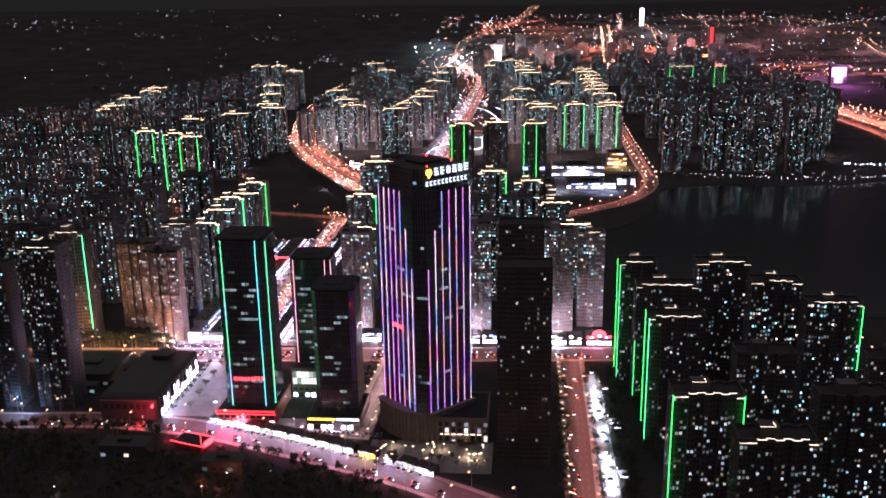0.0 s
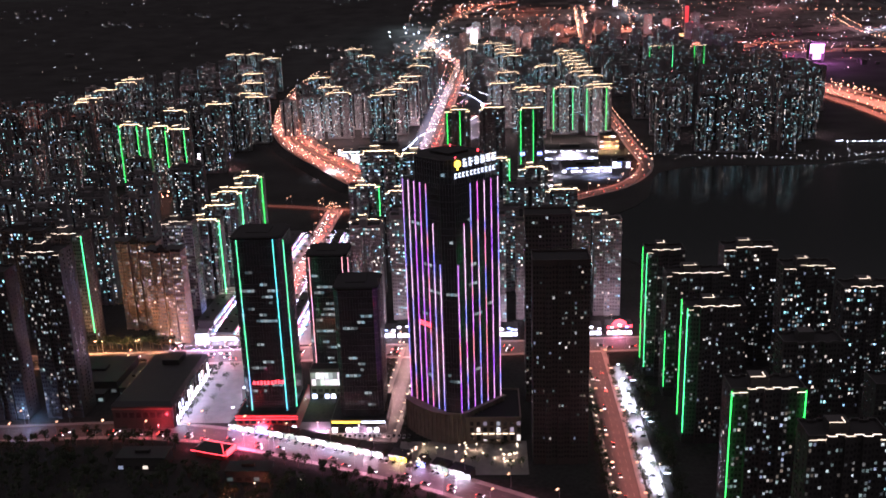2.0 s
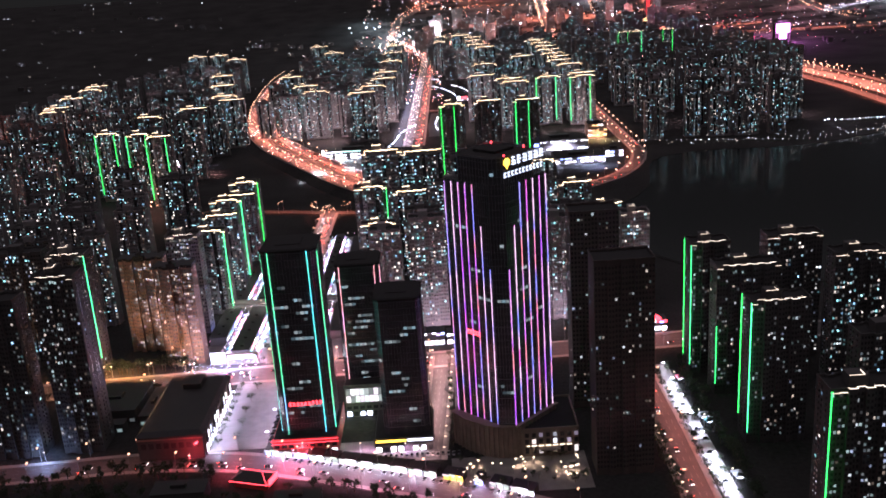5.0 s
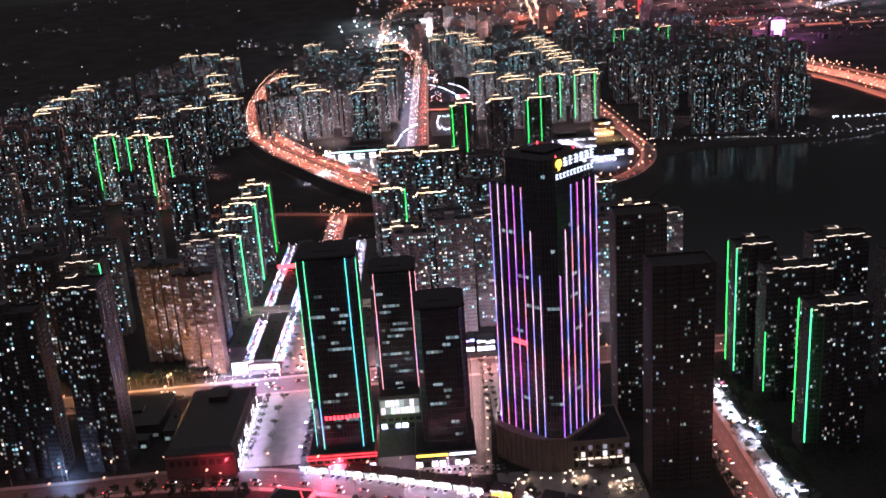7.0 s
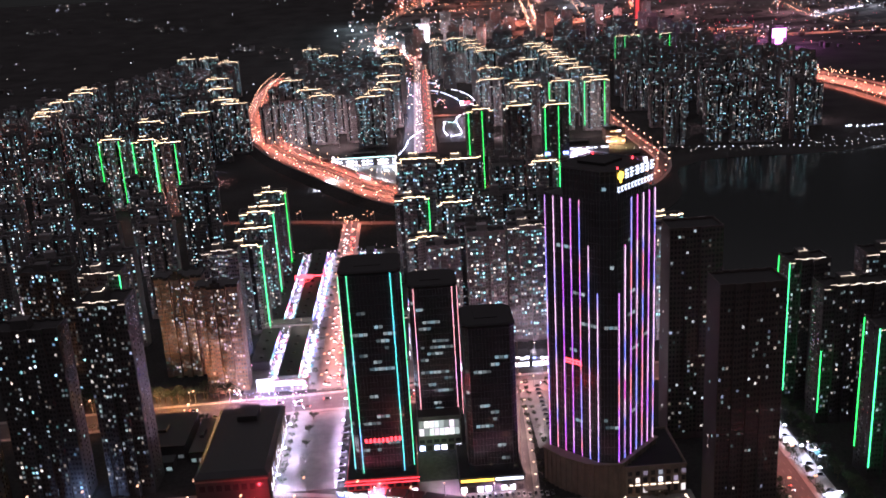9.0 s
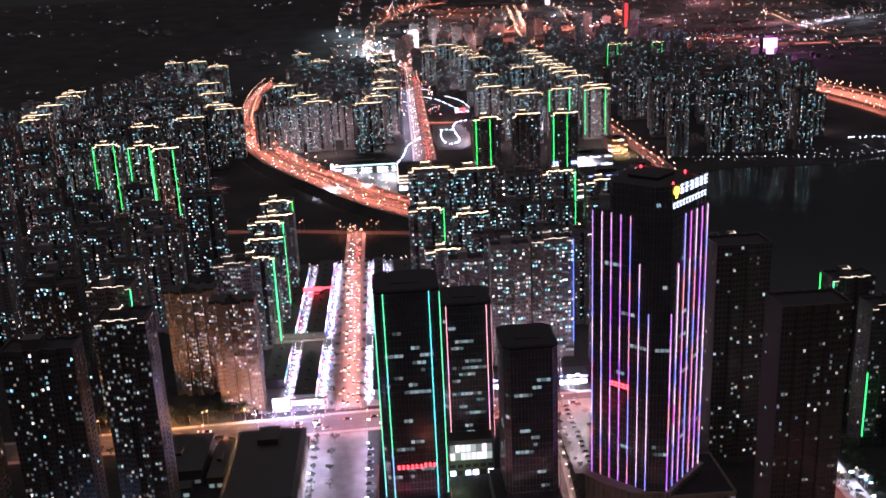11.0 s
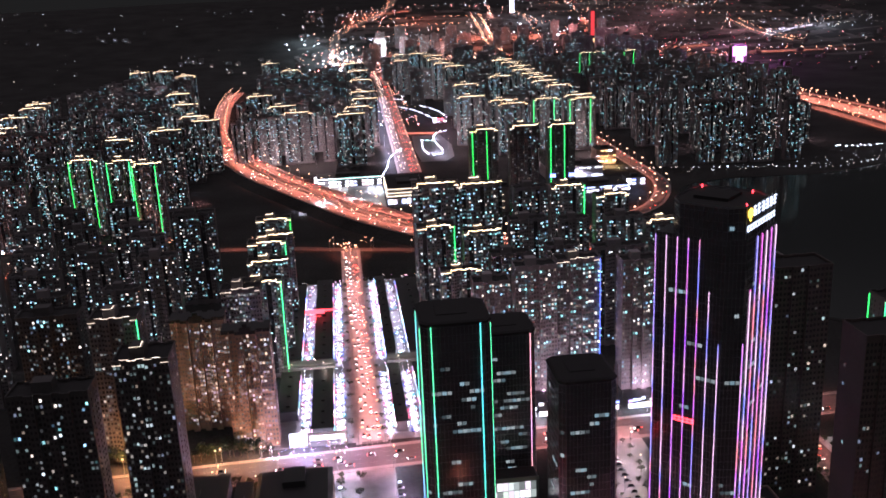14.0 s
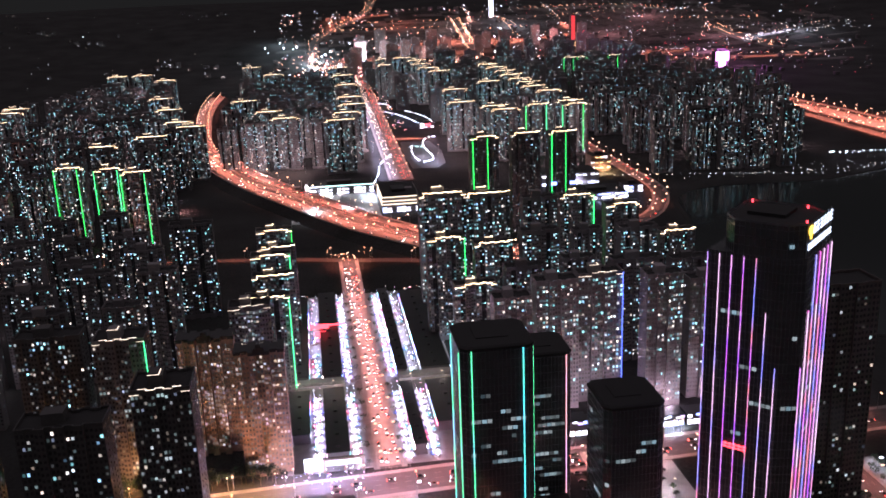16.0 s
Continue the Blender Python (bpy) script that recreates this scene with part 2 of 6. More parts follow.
shop_light = glow("shop_light", ((0.85, 0.9, 1.0), (0.9, 0.9, 1.0), (0.6, 0.7, 1.0), (1.0, 0.8, 0.75), (0.95, 0.95, 1.0)), 4.0, 0.35)
stall_light = glow("stall_light", ((0.8, 0.86, 1.0), (0.95, 0.95, 1.0), (0.30, 0.42, 1.0), (0.75, 0.40, 1.0), (1.0, 0.80, 0.7), (1.0, 0.15, 0.25), (0.25, 0.9, 0.85), (0.65, 0.72, 1.0), (0.2, 0.3, 1.0), (1.0, 0.4, 0.6)), 11.0, 0.06, skew=1.9)
stall_beads = glow("bulb_light", ((0.85, 0.9, 1.0), (1.0, 0.95, 0.9), (0.6, 0.7, 1.0), (1.0, 0.6, 0.8)), 9.0, 0.2, island=True, sampled=False)
lamp_orange = glow("street_lamp_orange", ((1.0, 0.50, 0.26), (1.0, 0.50, 0.28)), 1.8, 0.5)
lamp_far = glow("far_lamp_orange", ((1.0, 0.50, 0.26), (1.0, 0.58, 0.32)), 4.6, 0.5)
lamp_warm = glow("street_lamp_warm", ((1.0, 0.78, 0.50),), 1.9, 0.6)
lamp_white = glow("street_lamp_white", ((0.85, 0.92, 1.0),), 4.0, 0.6)
tail_red = glow("tail_light", ((1.0, 0.06, 0.03),), 18.0, 0.3)
head_white = glow("head_light", ((1.0, 0.88, 0.72), (0.9, 0.92, 1.0)), 15.0, 0.2)
far_points = glow("far_lights", ((1.0, 0.40, 0.22), (1.0, 0.5, 0.3), (0.8, 0.9, 1.0), (1.0, 0.3, 0.25), (0.7, 0.9, 0.95)), 12.0, 0.03, island=True, sampled=False)
far_flood = glow("far_flood", ((0.75, 0.95, 0.95), (0.9, 0.95, 1.0), (0.8, 0.9, 1.0)), 16.0, 0.4, island=True)
far_white = glow("far_lights_pale", ((0.75, 0.85, 0.9), (0.8, 0.85, 0.8), (1.0, 0.85, 0.65)), 4.0, 0.05, island=True, sampled=False)
far_orange = glow("far_road_lamps", ((1.0, 0.36, 0.16), (1.0, 0.45, 0.22), (1.0, 0.62, 0.36)), 6.0, 0.15, island=True, sampled=False)
far_red = glow("far_red_lamps", ((1.0, 0.05, 0.08),), 3.0, 0.2, island=True, sampled=False)
far_tail = glow("far_tail_light", ((1.0, 0.06, 0.03),), 4.0, 0.1, island=True, sampled=False)
far_head = glow("far_head_light", ((1.0, 0.7, 0.5), (1.0, 0.84, 0.74)), 9.0, 0.05, island=True, sampled=False, skew=1.6)
far_signs = glow("far_sign_lamps", ((0.5, 0.6, 1.0), (1.0, 0.5, 0.8), (0.85, 0.9, 1.0), (0.4, 0.5, 1.0), (1.0, 0.2, 0.25)), 5.0, 0.15, island=True, sampled=False)
screen_magenta = glow("screen_magenta", ((1.0, 0.40, 1.0),), 2.1)
flood_gold = glow("gold_floodlight", ((1.0, 0.58, 0.22),), 2.6)
flood_red = glow("red_floodlight", ((1.0, 0.05, 0.05),), 0.55)


# ---- mesh helpers ----
class Mesh:
    """Gathers faces and makes one mesh of them."""

    def __init__(self):
        self.v, self.f = [], []

    def face(self, *pts):
        i = len(self.v)
        self.v += [tuple(p) for p in pts]
        self.f.append(tuple(range(i, i + len(pts))))
        return self

    def solid(self, verts, faces):
        i = len(self.v)
        self.v += [tuple(p) for p in verts]
        self.f += [tuple(i + j for j in q) for q in faces]
        return self

    def box(self, x0, y0, z0, x1, y1, z1, bottom=True):
        v = [(x0, y0, z0), (x1, y0, z0), (x1, y1, z0), (x0, y1, z0), (x0, y0, z1), (x1, y0, z1), (x1, y1, z1), (x0, y1, z1)]
        q = [(0, 1, 5, 4), (1, 2, 6, 5), (2, 3, 7, 6), (3, 0, 4, 7), (4, 5, 6, 7)]
        return self.solid(v, q + ([(3, 2, 1, 0)] if bottom else []))

    def bar(self, a, b, w, h):
        """A square bar from a to b."""
        a, b = Vector(a), Vector(b)
        d = (b - a).normalized()
        s = d.cross(Vector((0, 0, 1)))
        s = s.normalized() if s.length > 0.01 else Vector((1, 0, 0))
        u = s.cross(d).normalized()
        s, u = s * w / 2, u * h / 2
        v = [a - s - u, a + s - u, a + s + u, a - s + u, b - s - u, b + s - u, b + s + u, b - s + u]
        return self.solid(v, [(0, 1, 5, 4), (1, 2, 6, 5), (2, 3, 7, 6), (3, 0, 4, 7), (3, 2, 1, 0), (4, 5, 6, 7)])

    def prism(self, poly, z0, z1, top=True):
        n = len(poly)
        v = [(x, y, z0) for x, y in poly] + [(x, y, z1) for x, y in poly]
        q = [(i, (i + 1) % n, n + (i + 1) % n, n + i) for i in range(n)]
        return self.solid(v, q + ([tuple(range(n, 2 * n))] if top else []))

    def tube(self, a, b, r0, r1, sides=8):
        a, b = Vector(a), Vector(b)
        d = (b - a).normalized()
        s = d.orthogonal().normalized()
        u = d.cross(s)
        v = [a + r0 * (s * math.cos(k) + u * math.sin(k)) for k in (2 * math.pi * i / sides for i in range(sides))]
        v += [b + r1 * (s * math.cos(k) + u * math.sin(k)) for k in (2 * math.pi * i / sides for i in range(sides))]
        q = [(i, (i + 1) % sides, sides + (i + 1) % sides, sides + i) for i in range(sides)]
        return self.solid(v, q + [tuple(range(sides, 2 * sides)), tuple(range(sides - 1, -1, -1))])

    def data(self, name, material):
        me = bpy.data.meshes.new(name)
        me.from_pydata(self.v, [], self.f)
        me.materials.append(material)
        me.update()
        return me


def part(name, mesh, material, parent, label="", kind="", m=None):
    """One mesh object under a thing or a part."""
    data = mesh if isinstance(mesh, bpy.types.Mesh) else mesh.data(name, material)
    ob = new(name, data)
    ob.parent = parent
    if m is not None:
        ob.matrix_basis = m
    return tagged(ob, label, kind=kind)


def thing(name, label, category, m=None, group=""):
    ob = new(name)
    ob.empty_display_size = 1
    if m is not None:
        ob.matrix_basis = m
    return tagged(ob, label, category, group)


def structure(name, mesh, material, label, category):
    return tagged(new(name, mesh.data(name, material)), label, category, kind="structure")


def smooth(t):
    t = max(0.0, min(1.0, t))
    return t * t * (3 - 2 * t)


def terrain(x, y):
    """Height of the land: a flat town, hills far off."""
    r = math.hypot(x, y)
    return 158 * smooth((r - 2900) / 2000) + (6 * math.sin(x * 0.003 + 1) * math.sin(y * 0.002) * smooth((r - 2600) / 700))


def curve(points, n=8):
    """A smooth line through the points."""
    out = []
    p = [points[0], *points, points[-1]]
    for i in range(1, len(p) - 2):
        for k in range(n):
            t = k / n
            q = []
            for a in (0, 1):
                p0, p1, p2, p3 = p[i - 1][a], p[i][a], p[i + 1][a], p[i + 2][a]
                q.append(0.5 * (2 * p1 + (p2 - p0) * t + (2 * p0 - 5 * p1 + 4 * p2 - p3) * t * t + (3 * p1 - p0 - 3 * p2 + p3) * t ** 3))
            out.append(tuple(q))
    return out + [points[-1]]


def offset(points, d):
    out = []
    for i, (x, y) in enumerate(points):
        a, b = points[max(0, i - 1)], points[min(len(points) - 1, i + 1)]
        k = math.hypot(b[0] - a[0], b[1] - a[1])
        out.append((x - (b[1] - a[1]) / k * d, y + (b[0] - a[0]) / k * d))
    return out


def ribbon(mesh, points, a, b, z0, z1):
    """A slab that follows a line, from a to b metres to its left."""
    l, r = offset(points, b), offset(points, a)
    for i in range(len(points) - 1):
        zz = [terrain(*q) for q in (r[i], r[i + 1], l[i + 1], l[i])]
        v = [(*q, z1 + h) for q, h in zip((r[i], r[i + 1], l[i + 1], l[i]), zz)]
        w = [(*q, z0 + h) for q, h in zip((r[i], r[i + 1], l[i + 1], l[i]), zz)]
        mesh.solid(v + w, [(0, 1, 2, 3), (4, 5, 1, 0), (6, 7, 3, 2)] + ([(7, 4, 0, 3)] if i == 0 else []) + ([(5, 6, 2, 1)] if i == len(points) - 2 else []))
    return mesh


# ---- ground, water and roads ----
def ground():
    xs = sorted({*range(-5000, -1400, 400), *range(-1400, 1500, 100), *range(1600, 5001, 400)})
    ys = sorted({*range(-600, 3000, 150), *range(3000, 5101, 150)})
    me = Mesh()
    me.v = [(x, y, terrain(x, y)) for y in ys for x in xs]
    n = len(xs)
    me.f = [(j * n + i, j * n + i + 1, (j + 1) * n + i + 1, (j + 1) * n + i) for j in range(len(ys) - 1) for i in range(n - 1)]
    return structure("ground", me, earth, "dark bare earth and scrub between the towers at night", "ground")


ground()

def town_ground():
    """Paler ground added over the far rise of the land, in place of haze."""
    xs, ys = range(-420, 1800, 60), range(2560, 4400, 60)
    me = Mesh()
    me.v = [(x, y, terrain(x, y) + 0.25) for y in ys for x in xs]
    n = len(xs)
    r = random.Random(12)
    for j in range(len(ys) - 1):
        for i in range(n - 1):
            if ((xs[i] - 640) / 1050) ** 2 + ((ys[j] - 3400) / 880) ** 2 < r.uniform(0.45, 1.0):
                me.f.append((j * n + i, j * n + i + 1, (j + 1) * n + i + 1, (j + 1) * n + i))
    structure("far_town_ground", me, haze_ground, "paler ground added under the far town in place of haze", "ground")


town_ground()

LAKE = curve([(40, 1075), (100, 1085), (150, 1160), (185, 1290), (260, 1335), (400, 1330), (520, 1375), (640, 1440), (760, 1420), (800, 1200), (740, 1000), (600, 860), (420, 800), (250, 790), (150, 830), (80, 930), (40, 1075)], 4)[:-1]
structure("water", Mesh().face(*[(x, y, 0.05) for x, y in LAKE]), lake_water, "black lake water with faint light streaks", "water")
bank = Mesh()
ribbon(bank, LAKE + LAKE[:1], -5, 0, 0.0, 0.5)
structure("lake_bank", bank, earth, "low earth edge round the dark lake", "bank")

HIGHWAY = curve([(60, 985), (-60, 1075), (-155, 1176), (-212, 1258), (-267, 1361), (-338, 1500), (-383, 1620), (-421, 1732)], 6)
FARWAY = curve([(-398, 1662), (-421, 1726), (-447, 1880), (-463, 2050), (-474, 2200), (-478, 2350), (-474, 2520)], 6)
MARKET = [(-224, 700), (-226, 860), (-229, 1010), (-229, 1125)]
CROSS = [(-620, 668), (-430, 672), (-331, 677), (-190, 684), (-60, 690), (90, 698), (300, 702)]
FRONT = curve([(-470, 556), (-357, 559), (-290, 563), (-235, 558), (-200, 549), (-166, 537), (-121, 519.5), (-77, 500.5), (-54, 488), (-20, 468), (36, 430), (90, 388)], 4)
RIGHT = [(35, 690), (35, 567), (33.5, 490), (33, 380), (32, 250)]
MIDDLE = [(-101, 694), (-105, 620), (-110, 545)]
AVENUE = [(-136, 1498), (-134, 1600), (-128, 2000), (-122, 2330), (-116, 2750), (-150, 3120)]
EAST_LINE = curve([(600, 2420), (665, 2200), (690, 2030), (705, 1880), (708, 1740), (706, 1600), (700, 1480)], 4)
LAKESIDE = curve([(37, 1139), (85, 1180), (140, 1235), (182, 1340), (184, 1490), (186, 1780), (190, 2100)], 4)
ROADS = [("market_road", MARKET, 6.5, 0.14), ("cross_road", CROSS, 11, 0.155), ("front_road", FRONT, 8.5, 0.17), ("right_road", RIGHT, 7, 0.185),
         ("middle_road", MIDDLE, 6, 0.20), ("avenue", AVENUE, 14, 0.14), ("lakeside_road", LAKESIDE, 7, 0.155)]
for name, line, half, z in ROADS:
    structure(name, ribbon(Mesh(), line, -half, half, 0, z), asphalt, "dark asphalt road lit by lamps at night", "road")
    for side in (-1, 1):
        a, b = sorted((side * half, side * (half + 3.5)))
        structure("pavement", ribbon(Mesh(), line, a, b, 0, 0.25 + z / 2), paving, "raised stone pavement along the road", "pavement")
    lines = Mesh()
    for x, y, h in along(line, 9):
        c, s = math.cos(h), math.sin(h)
        for off in (-half / 2, 0, half / 2):
            px, py = x - s * off, y + c * off
            lines.solid([(px + c * u - s * v, py + s * u + c * v, z + 0.012) for u, v in ((-2, -0.12), (2, -0.12), (2, 0.12), (-2, 0.12))], [(0, 1, 2, 3)])
    tagged(new("lane_markings", lines.data("lane_markings", paint_line)), "worn white lane dashes on asphalt", "markings", kind="stuff")

# the raised highway: deck, parapets, piers
deck = Mesh()
ribbon(deck, HIGHWAY, -29, -1.2, 6.2, 8)
ribbon(deck, HIGHWAY, 1.2, 29, 6.2, 8)
structure("highway_deck", deck, asphalt, "wide curved dual carriageway on a raised deck", "road")
far_deck = Mesh()
ribbon(far_deck, FARWAY, -15, -1, 6.2, 7.98)
ribbon(far_deck, FARWAY, 1, 15, 6.2, 7.98)
structure("highway_deck", far_deck, asphalt, "curved far end of the raised dual carriageway", "road")
for off in (-15.3, -0.8, 0.8, 15.3):
    structure("highway_parapet", ribbon(Mesh(), FARWAY, off - 0.3, off + 0.3, 7.9, 9.0), concrete, "low concrete parapet of the raised highway", "parapet")
for off in (-29.4, -10, -0.9, 0.9, 10, 29.4):
    structure("highway_parapet", ribbon(Mesh(), HIGHWAY, off - 0.3, off + 0.3, 7.9, 9.0), concrete, "low concrete parapet of the raised highway", "parapet")
structure("slip_road", ribbon(Mesh(), curve([(-402, 1690), (-400, 1745), (-372, 1775), (-318, 1782)], 4), -7, 7, 5.8, 7.9), asphalt, "short slip road that leaves the raised highway", "road")
slopes = Mesh()
for side, line, wide in ((-1, HIGHWAY, 29.2), (1, HIGHWAY, 29.2), (-1, FARWAY, 15.2), (1, FARWAY, 15.2)):
    top, foot = offset(line, side * wide), offset(line, side * (wide + 14))
    for i in range(len(line) - 1):
        q = [(*top[i], 7.6), (*top[i + 1], 7.6), (*foot[i + 1], -0.2), (*foot[i], -0.2)]
        slopes.face(*(q if side < 0 else q[::-1]))
structure("embankment", slopes, earth, "dark scrubby slopes of the highway embankment", "embankment")
RIVERSIDE = curve([(-420, 1170), (-300, 1150), (-229, 1128), (-165, 1112), (-90, 1075)], 3)
structure("riverside_road", ribbon(Mesh(), RIVERSIDE, -6, 6, 0, 0.11), asphalt, "narrow riverside road with a few lamps", "road")

# paved squares
PLAZAS = [("paved_square", -248, 572, -212, 672, "pale paved square between the hall and the towers"),
          ("paved_forecourt", -206, 548, -116, 572, "paved forecourt before the office towers"),
          ("paved_garden", -98, 505, -20, 545, "paved garden before the bank tower"),
          ("paved_court", -94, 600, -60, 692, "lit paved court beside the bank tower"),
          ("parking_strip", 45.6, 440, 55, 655, "brightly lit parking strip beside the road"),
          ("mall_square", -288, 1288, -180, 1430, "floodlit forecourt of the far shopping mall"),
          ("market_paving", -285, 703, -165, 1020, "paved lanes of the night market")]
for i, (name, x0, y0, x1, y1, label) in enumerate(PLAZAS):
    structure(name, Mesh().box(x0, y0, 0, x1, y1, 0.12 + 0.012 * i, False), paving, label, "pavement")


# ---- residential towers ----
STOREY = 3.0


def slab_plan(w, d, bays, step):
    """The outline of a slab of flats, its front and back set back bay by bay; also its front and back wall strips."""
    n = bays
    front, strips = [], []
    for i in range(n):
        x0, x1 = -w / 2 + w * i / n, -w / 2 + w * (i + 1) / n
        y = -d / 2 + (step if i % 2 else 0) + (step * 0.8 if i in (0, n - 1) else 0)
        front += [(x0, y), (x1, y)]
        strips.append((x0, x1, y, -1))
    back = []
    for i in reversed(range(n)):
        x0, x1 = -w / 2 + w * i / n, -w / 2 + w * (i + 1) / n
        y = d / 2 - (step if i % 2 else 0)
        back += [(x1, y), (x0, y)]
        strips.append((x0, x1, y, 1))
    return front + back, strips


def window_box(me, x0, x1, z0, z1, y, out, t=0.07):
    """A pane that stands a little proud of a wall that faces along y."""
    me.box(x0, min(y, y + out * t), z0, x1, max(y, y + out * t), z1)


def side_box(me, y0, y1, z0, z1, x, out, t=0.07):
    me.box(min(x, x + out * t), y0, z0, max(x, x + out * t), y1, z1)


PANES = {}


def pane_mesh(w, h, material, side=False):
    key = (round(w, 1), round(h, 1), material.name, side)
    if key not in PANES:
        me = Mesh()
        if side:
            me.box(-0.06, -w / 2, -h / 2, 0.06, w / 2, h / 2)
        elif w > 1.0:
            me.box(-w / 2, -0.06, -h / 2, -0.07, 0.06, h / 2).box(0.07, -0.06, -h / 2, w / 2, 0.06, h / 2)
        else:
            me.box(-w / 2, -0.06, -h / 2, w / 2, 0.06, h / 2)
        PANES[key] = me.data("window", material)
    return PANES[key]


def flats(rng, name, label, w, d, h, bays=8, lit=0.16, wall=None, lit_mat=None, near=False, crown=None, leds=(), led_mat=None, step=1.6, side_lit=0.05, roof_box=True, balcony=False, side_led=(), single=True, side_panes=True, cap=False):
    """A residential tower: walls with bays, dark panes, lit windows, parapet, lift house, roof-edge lights and LED lines."""
    wall = wall or facade
    t = thing(name, label, "building")
    plan, strips = slab_plan(w, d, bays, step)
    shell = Mesh().prism(plan, 0, h, False)
    part("roof", Mesh().face(*[(x, y, h - 0.6) for x, y in plan]), roof_felt, t)
    for (xa, ya), (xb, yb) in zip(plan, plan[1:] + plan[:1]):
        if math.hypot(xb - xa, yb - ya) > 0.05:
            shell.bar((xa, ya, h + 0.35), (xb, yb, h + 0.35), 0.45, 0.9)
    body = part("wall", shell, wall, t)
    if roof_box:
        lh = Mesh()
        lh.box(-w * 0.22, -d * 0.18, h - 0.6, w * 0.04, d * 0.25, h + 4.6)
        part("lift_house", lh, wall, t)
    if cap:
        part("cornice", Mesh().prism([(x * 1.03, y * 1.06) for x, y in plan], h - 0.2, h + 1.9), roof_sheet, t, "dark projecting cornice")
        part("pediment", Mesh().box(-w * 0.12, -d / 2 - 0.4, h, w * 0.12, -d / 2 + 3, h + 4.2).box(-w * 0.05, -d / 2 - 0.2, h + 4.2, w * 0.05, -d / 2 + 2, h + 6.4), roof_sheet, t, "dark stepped gable over the middle bays")
    floors = int((h - 4) / STOREY)
    dark, glowing, dimly, slabs = Mesh(), Mesh(), Mesh(), Mesh()
    habit = [rng.uniform(0.25, 1.9) for _ in strips]
    habit[rng.randrange(bays)] += 1.2
    if not near:
        lit = min(0.6, lit * 1.3)
        habit = [rng.choice((0.35, 0.6, 0.9, 1.4, 1.9)) for _ in strips]
        # dark full-height strips paint the shade of recessed bays
        for j, (x0, x1, y, out) in enumerate(strips):
            if out < 0 and j % 4 == 1:
                dark.face((x0 + 0.2, y - 0.03, 4), (x1 - 0.2, y - 0.03, 4), (x1 - 0.2, y - 0.03, h - 2), (x0 + 0.2, y - 0.03, h - 2))
    was = False
    for f in range(floors):
        z0 = 4.6 + f * STOREY
        for j, (x0, x1, y, out) in enumerate(strips):
            bw = x1 - x0
            cells = ((0.12, 0.40), (0.60, 0.88)) if bw > 3.4 else ((0.24, 0.76),) if near else ((0.10, 0.42), (0.58, 0.90)) if bw > 3.0 else ((0.28, 0.72),)
            for a, b in cells:
                xa, xb = x0 + bw * a, x0 + bw * b
                on = rng.random() < lit * habit[j] * (1.0 if out < 0 else 0.5) * ((2.2 if was else 0.72) if near else 1.0)
                was = on
                zb = z0 + ((1.35 if j % 3 else 1.6) if near else rng.uniform(0.8, 1.4))
                if on and near and single and out < 0:
                    ww = xb - xa
                    part("window", pane_mesh(ww, zb - z0, lit_mat or lit_cool), None, body, m=Matrix.Translation(((xa + xb) / 2, y, (z0 + zb) / 2)))
                elif on:
                    window_box(glowing, xa, xb, z0, zb, y, out)
                elif near and out < 0 and rng.random() < lit * 1.3:
                    window_box(dimly, xa, xb, z0, zb, y, out)
                elif near:
                    window_box(dark, xa, xb, z0, zb, y, out, 0.05)
                elif out < 0:
                    (dimly if rng.random() < 0.1 else dark).face((xa, y - 0.06, z0), (xb, y - 0.06, z0), (xb, y - 0.06, zb), (xa, y - 0.06, zb))
            if balcony and j % 2 == 0 and out < 0:
                slabs.box(x0 + 0.15, y - 1.1, z0 - 0.9, x1 - 0.15, y, z0 + 0.05)
        for sx in (-1, 1):
            for yy in (-d * 0.22, d * 0.08, d * 0.25):
                if rng.random() < side_lit:
                    side_box(glowing, yy, yy + 1.1, z0, z0 + 1.4, sx * w / 2, sx)
                elif near and side_panes:
                    side_box(dark, yy, yy + 1.1, z0, z0 + 1.4, sx * w / 2, sx, 0.05)
    if dark.f:
        # window panes; on far towers the painted bay strips too
        part("glazing", dark, pane_pale if wall in (facade_pale, facade_warm) else pane_dark, t, kind="stuff")
    if glowing.f:
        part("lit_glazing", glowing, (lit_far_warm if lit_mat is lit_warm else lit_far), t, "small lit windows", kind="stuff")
    if dimly.f:
        part("curtained_glazing", dimly, lit_dim, t, "dimly lit curtained windows", kind="stuff")
    if slabs.f:
        part("balcony_front", slabs, wall, t, kind="stuff")
    if crown:
        mat = crown_gold if crown == "gold" else crown_pale
        size = 0.20 if near else 0.36
        front = [q for q in plan[: 2 * bays]]
        cl = Mesh()
        n = len(front)
        drop = rng.choice((1, 1, 2, 3)) if near else rng.choice((0, 0, 1, 2))
        for i, ((xa, ya), (xb, yb)) in enumerate(zip(front, front[1:])):
            if math.hypot(xb - xa, yb - ya) > 0.05 and (not near or rng.random() > 0.07):
                z = h + (1.1 if drop < i < n - 1 - drop else -1.4 if near else -1.8)
                if near and cl.f and z != level:
                    part("roof_edge_light", cl, mat, t, "thin pale-gold light line along the roof edge")
                    cl = Mesh()
                if not near and cl.f and z != level:
                    cl.bar((xa, ya - 0.3, min(z, level)), (xa, ya - 0.3, max(z, level)), size, size)
                level = z
                cl.bar((xa, ya - 0.3, z), (xb, yb - 0.3, z), size, size)
        part("roof_edge_light", cl, mat, t, "thin pale-gold light line along the roof edge")
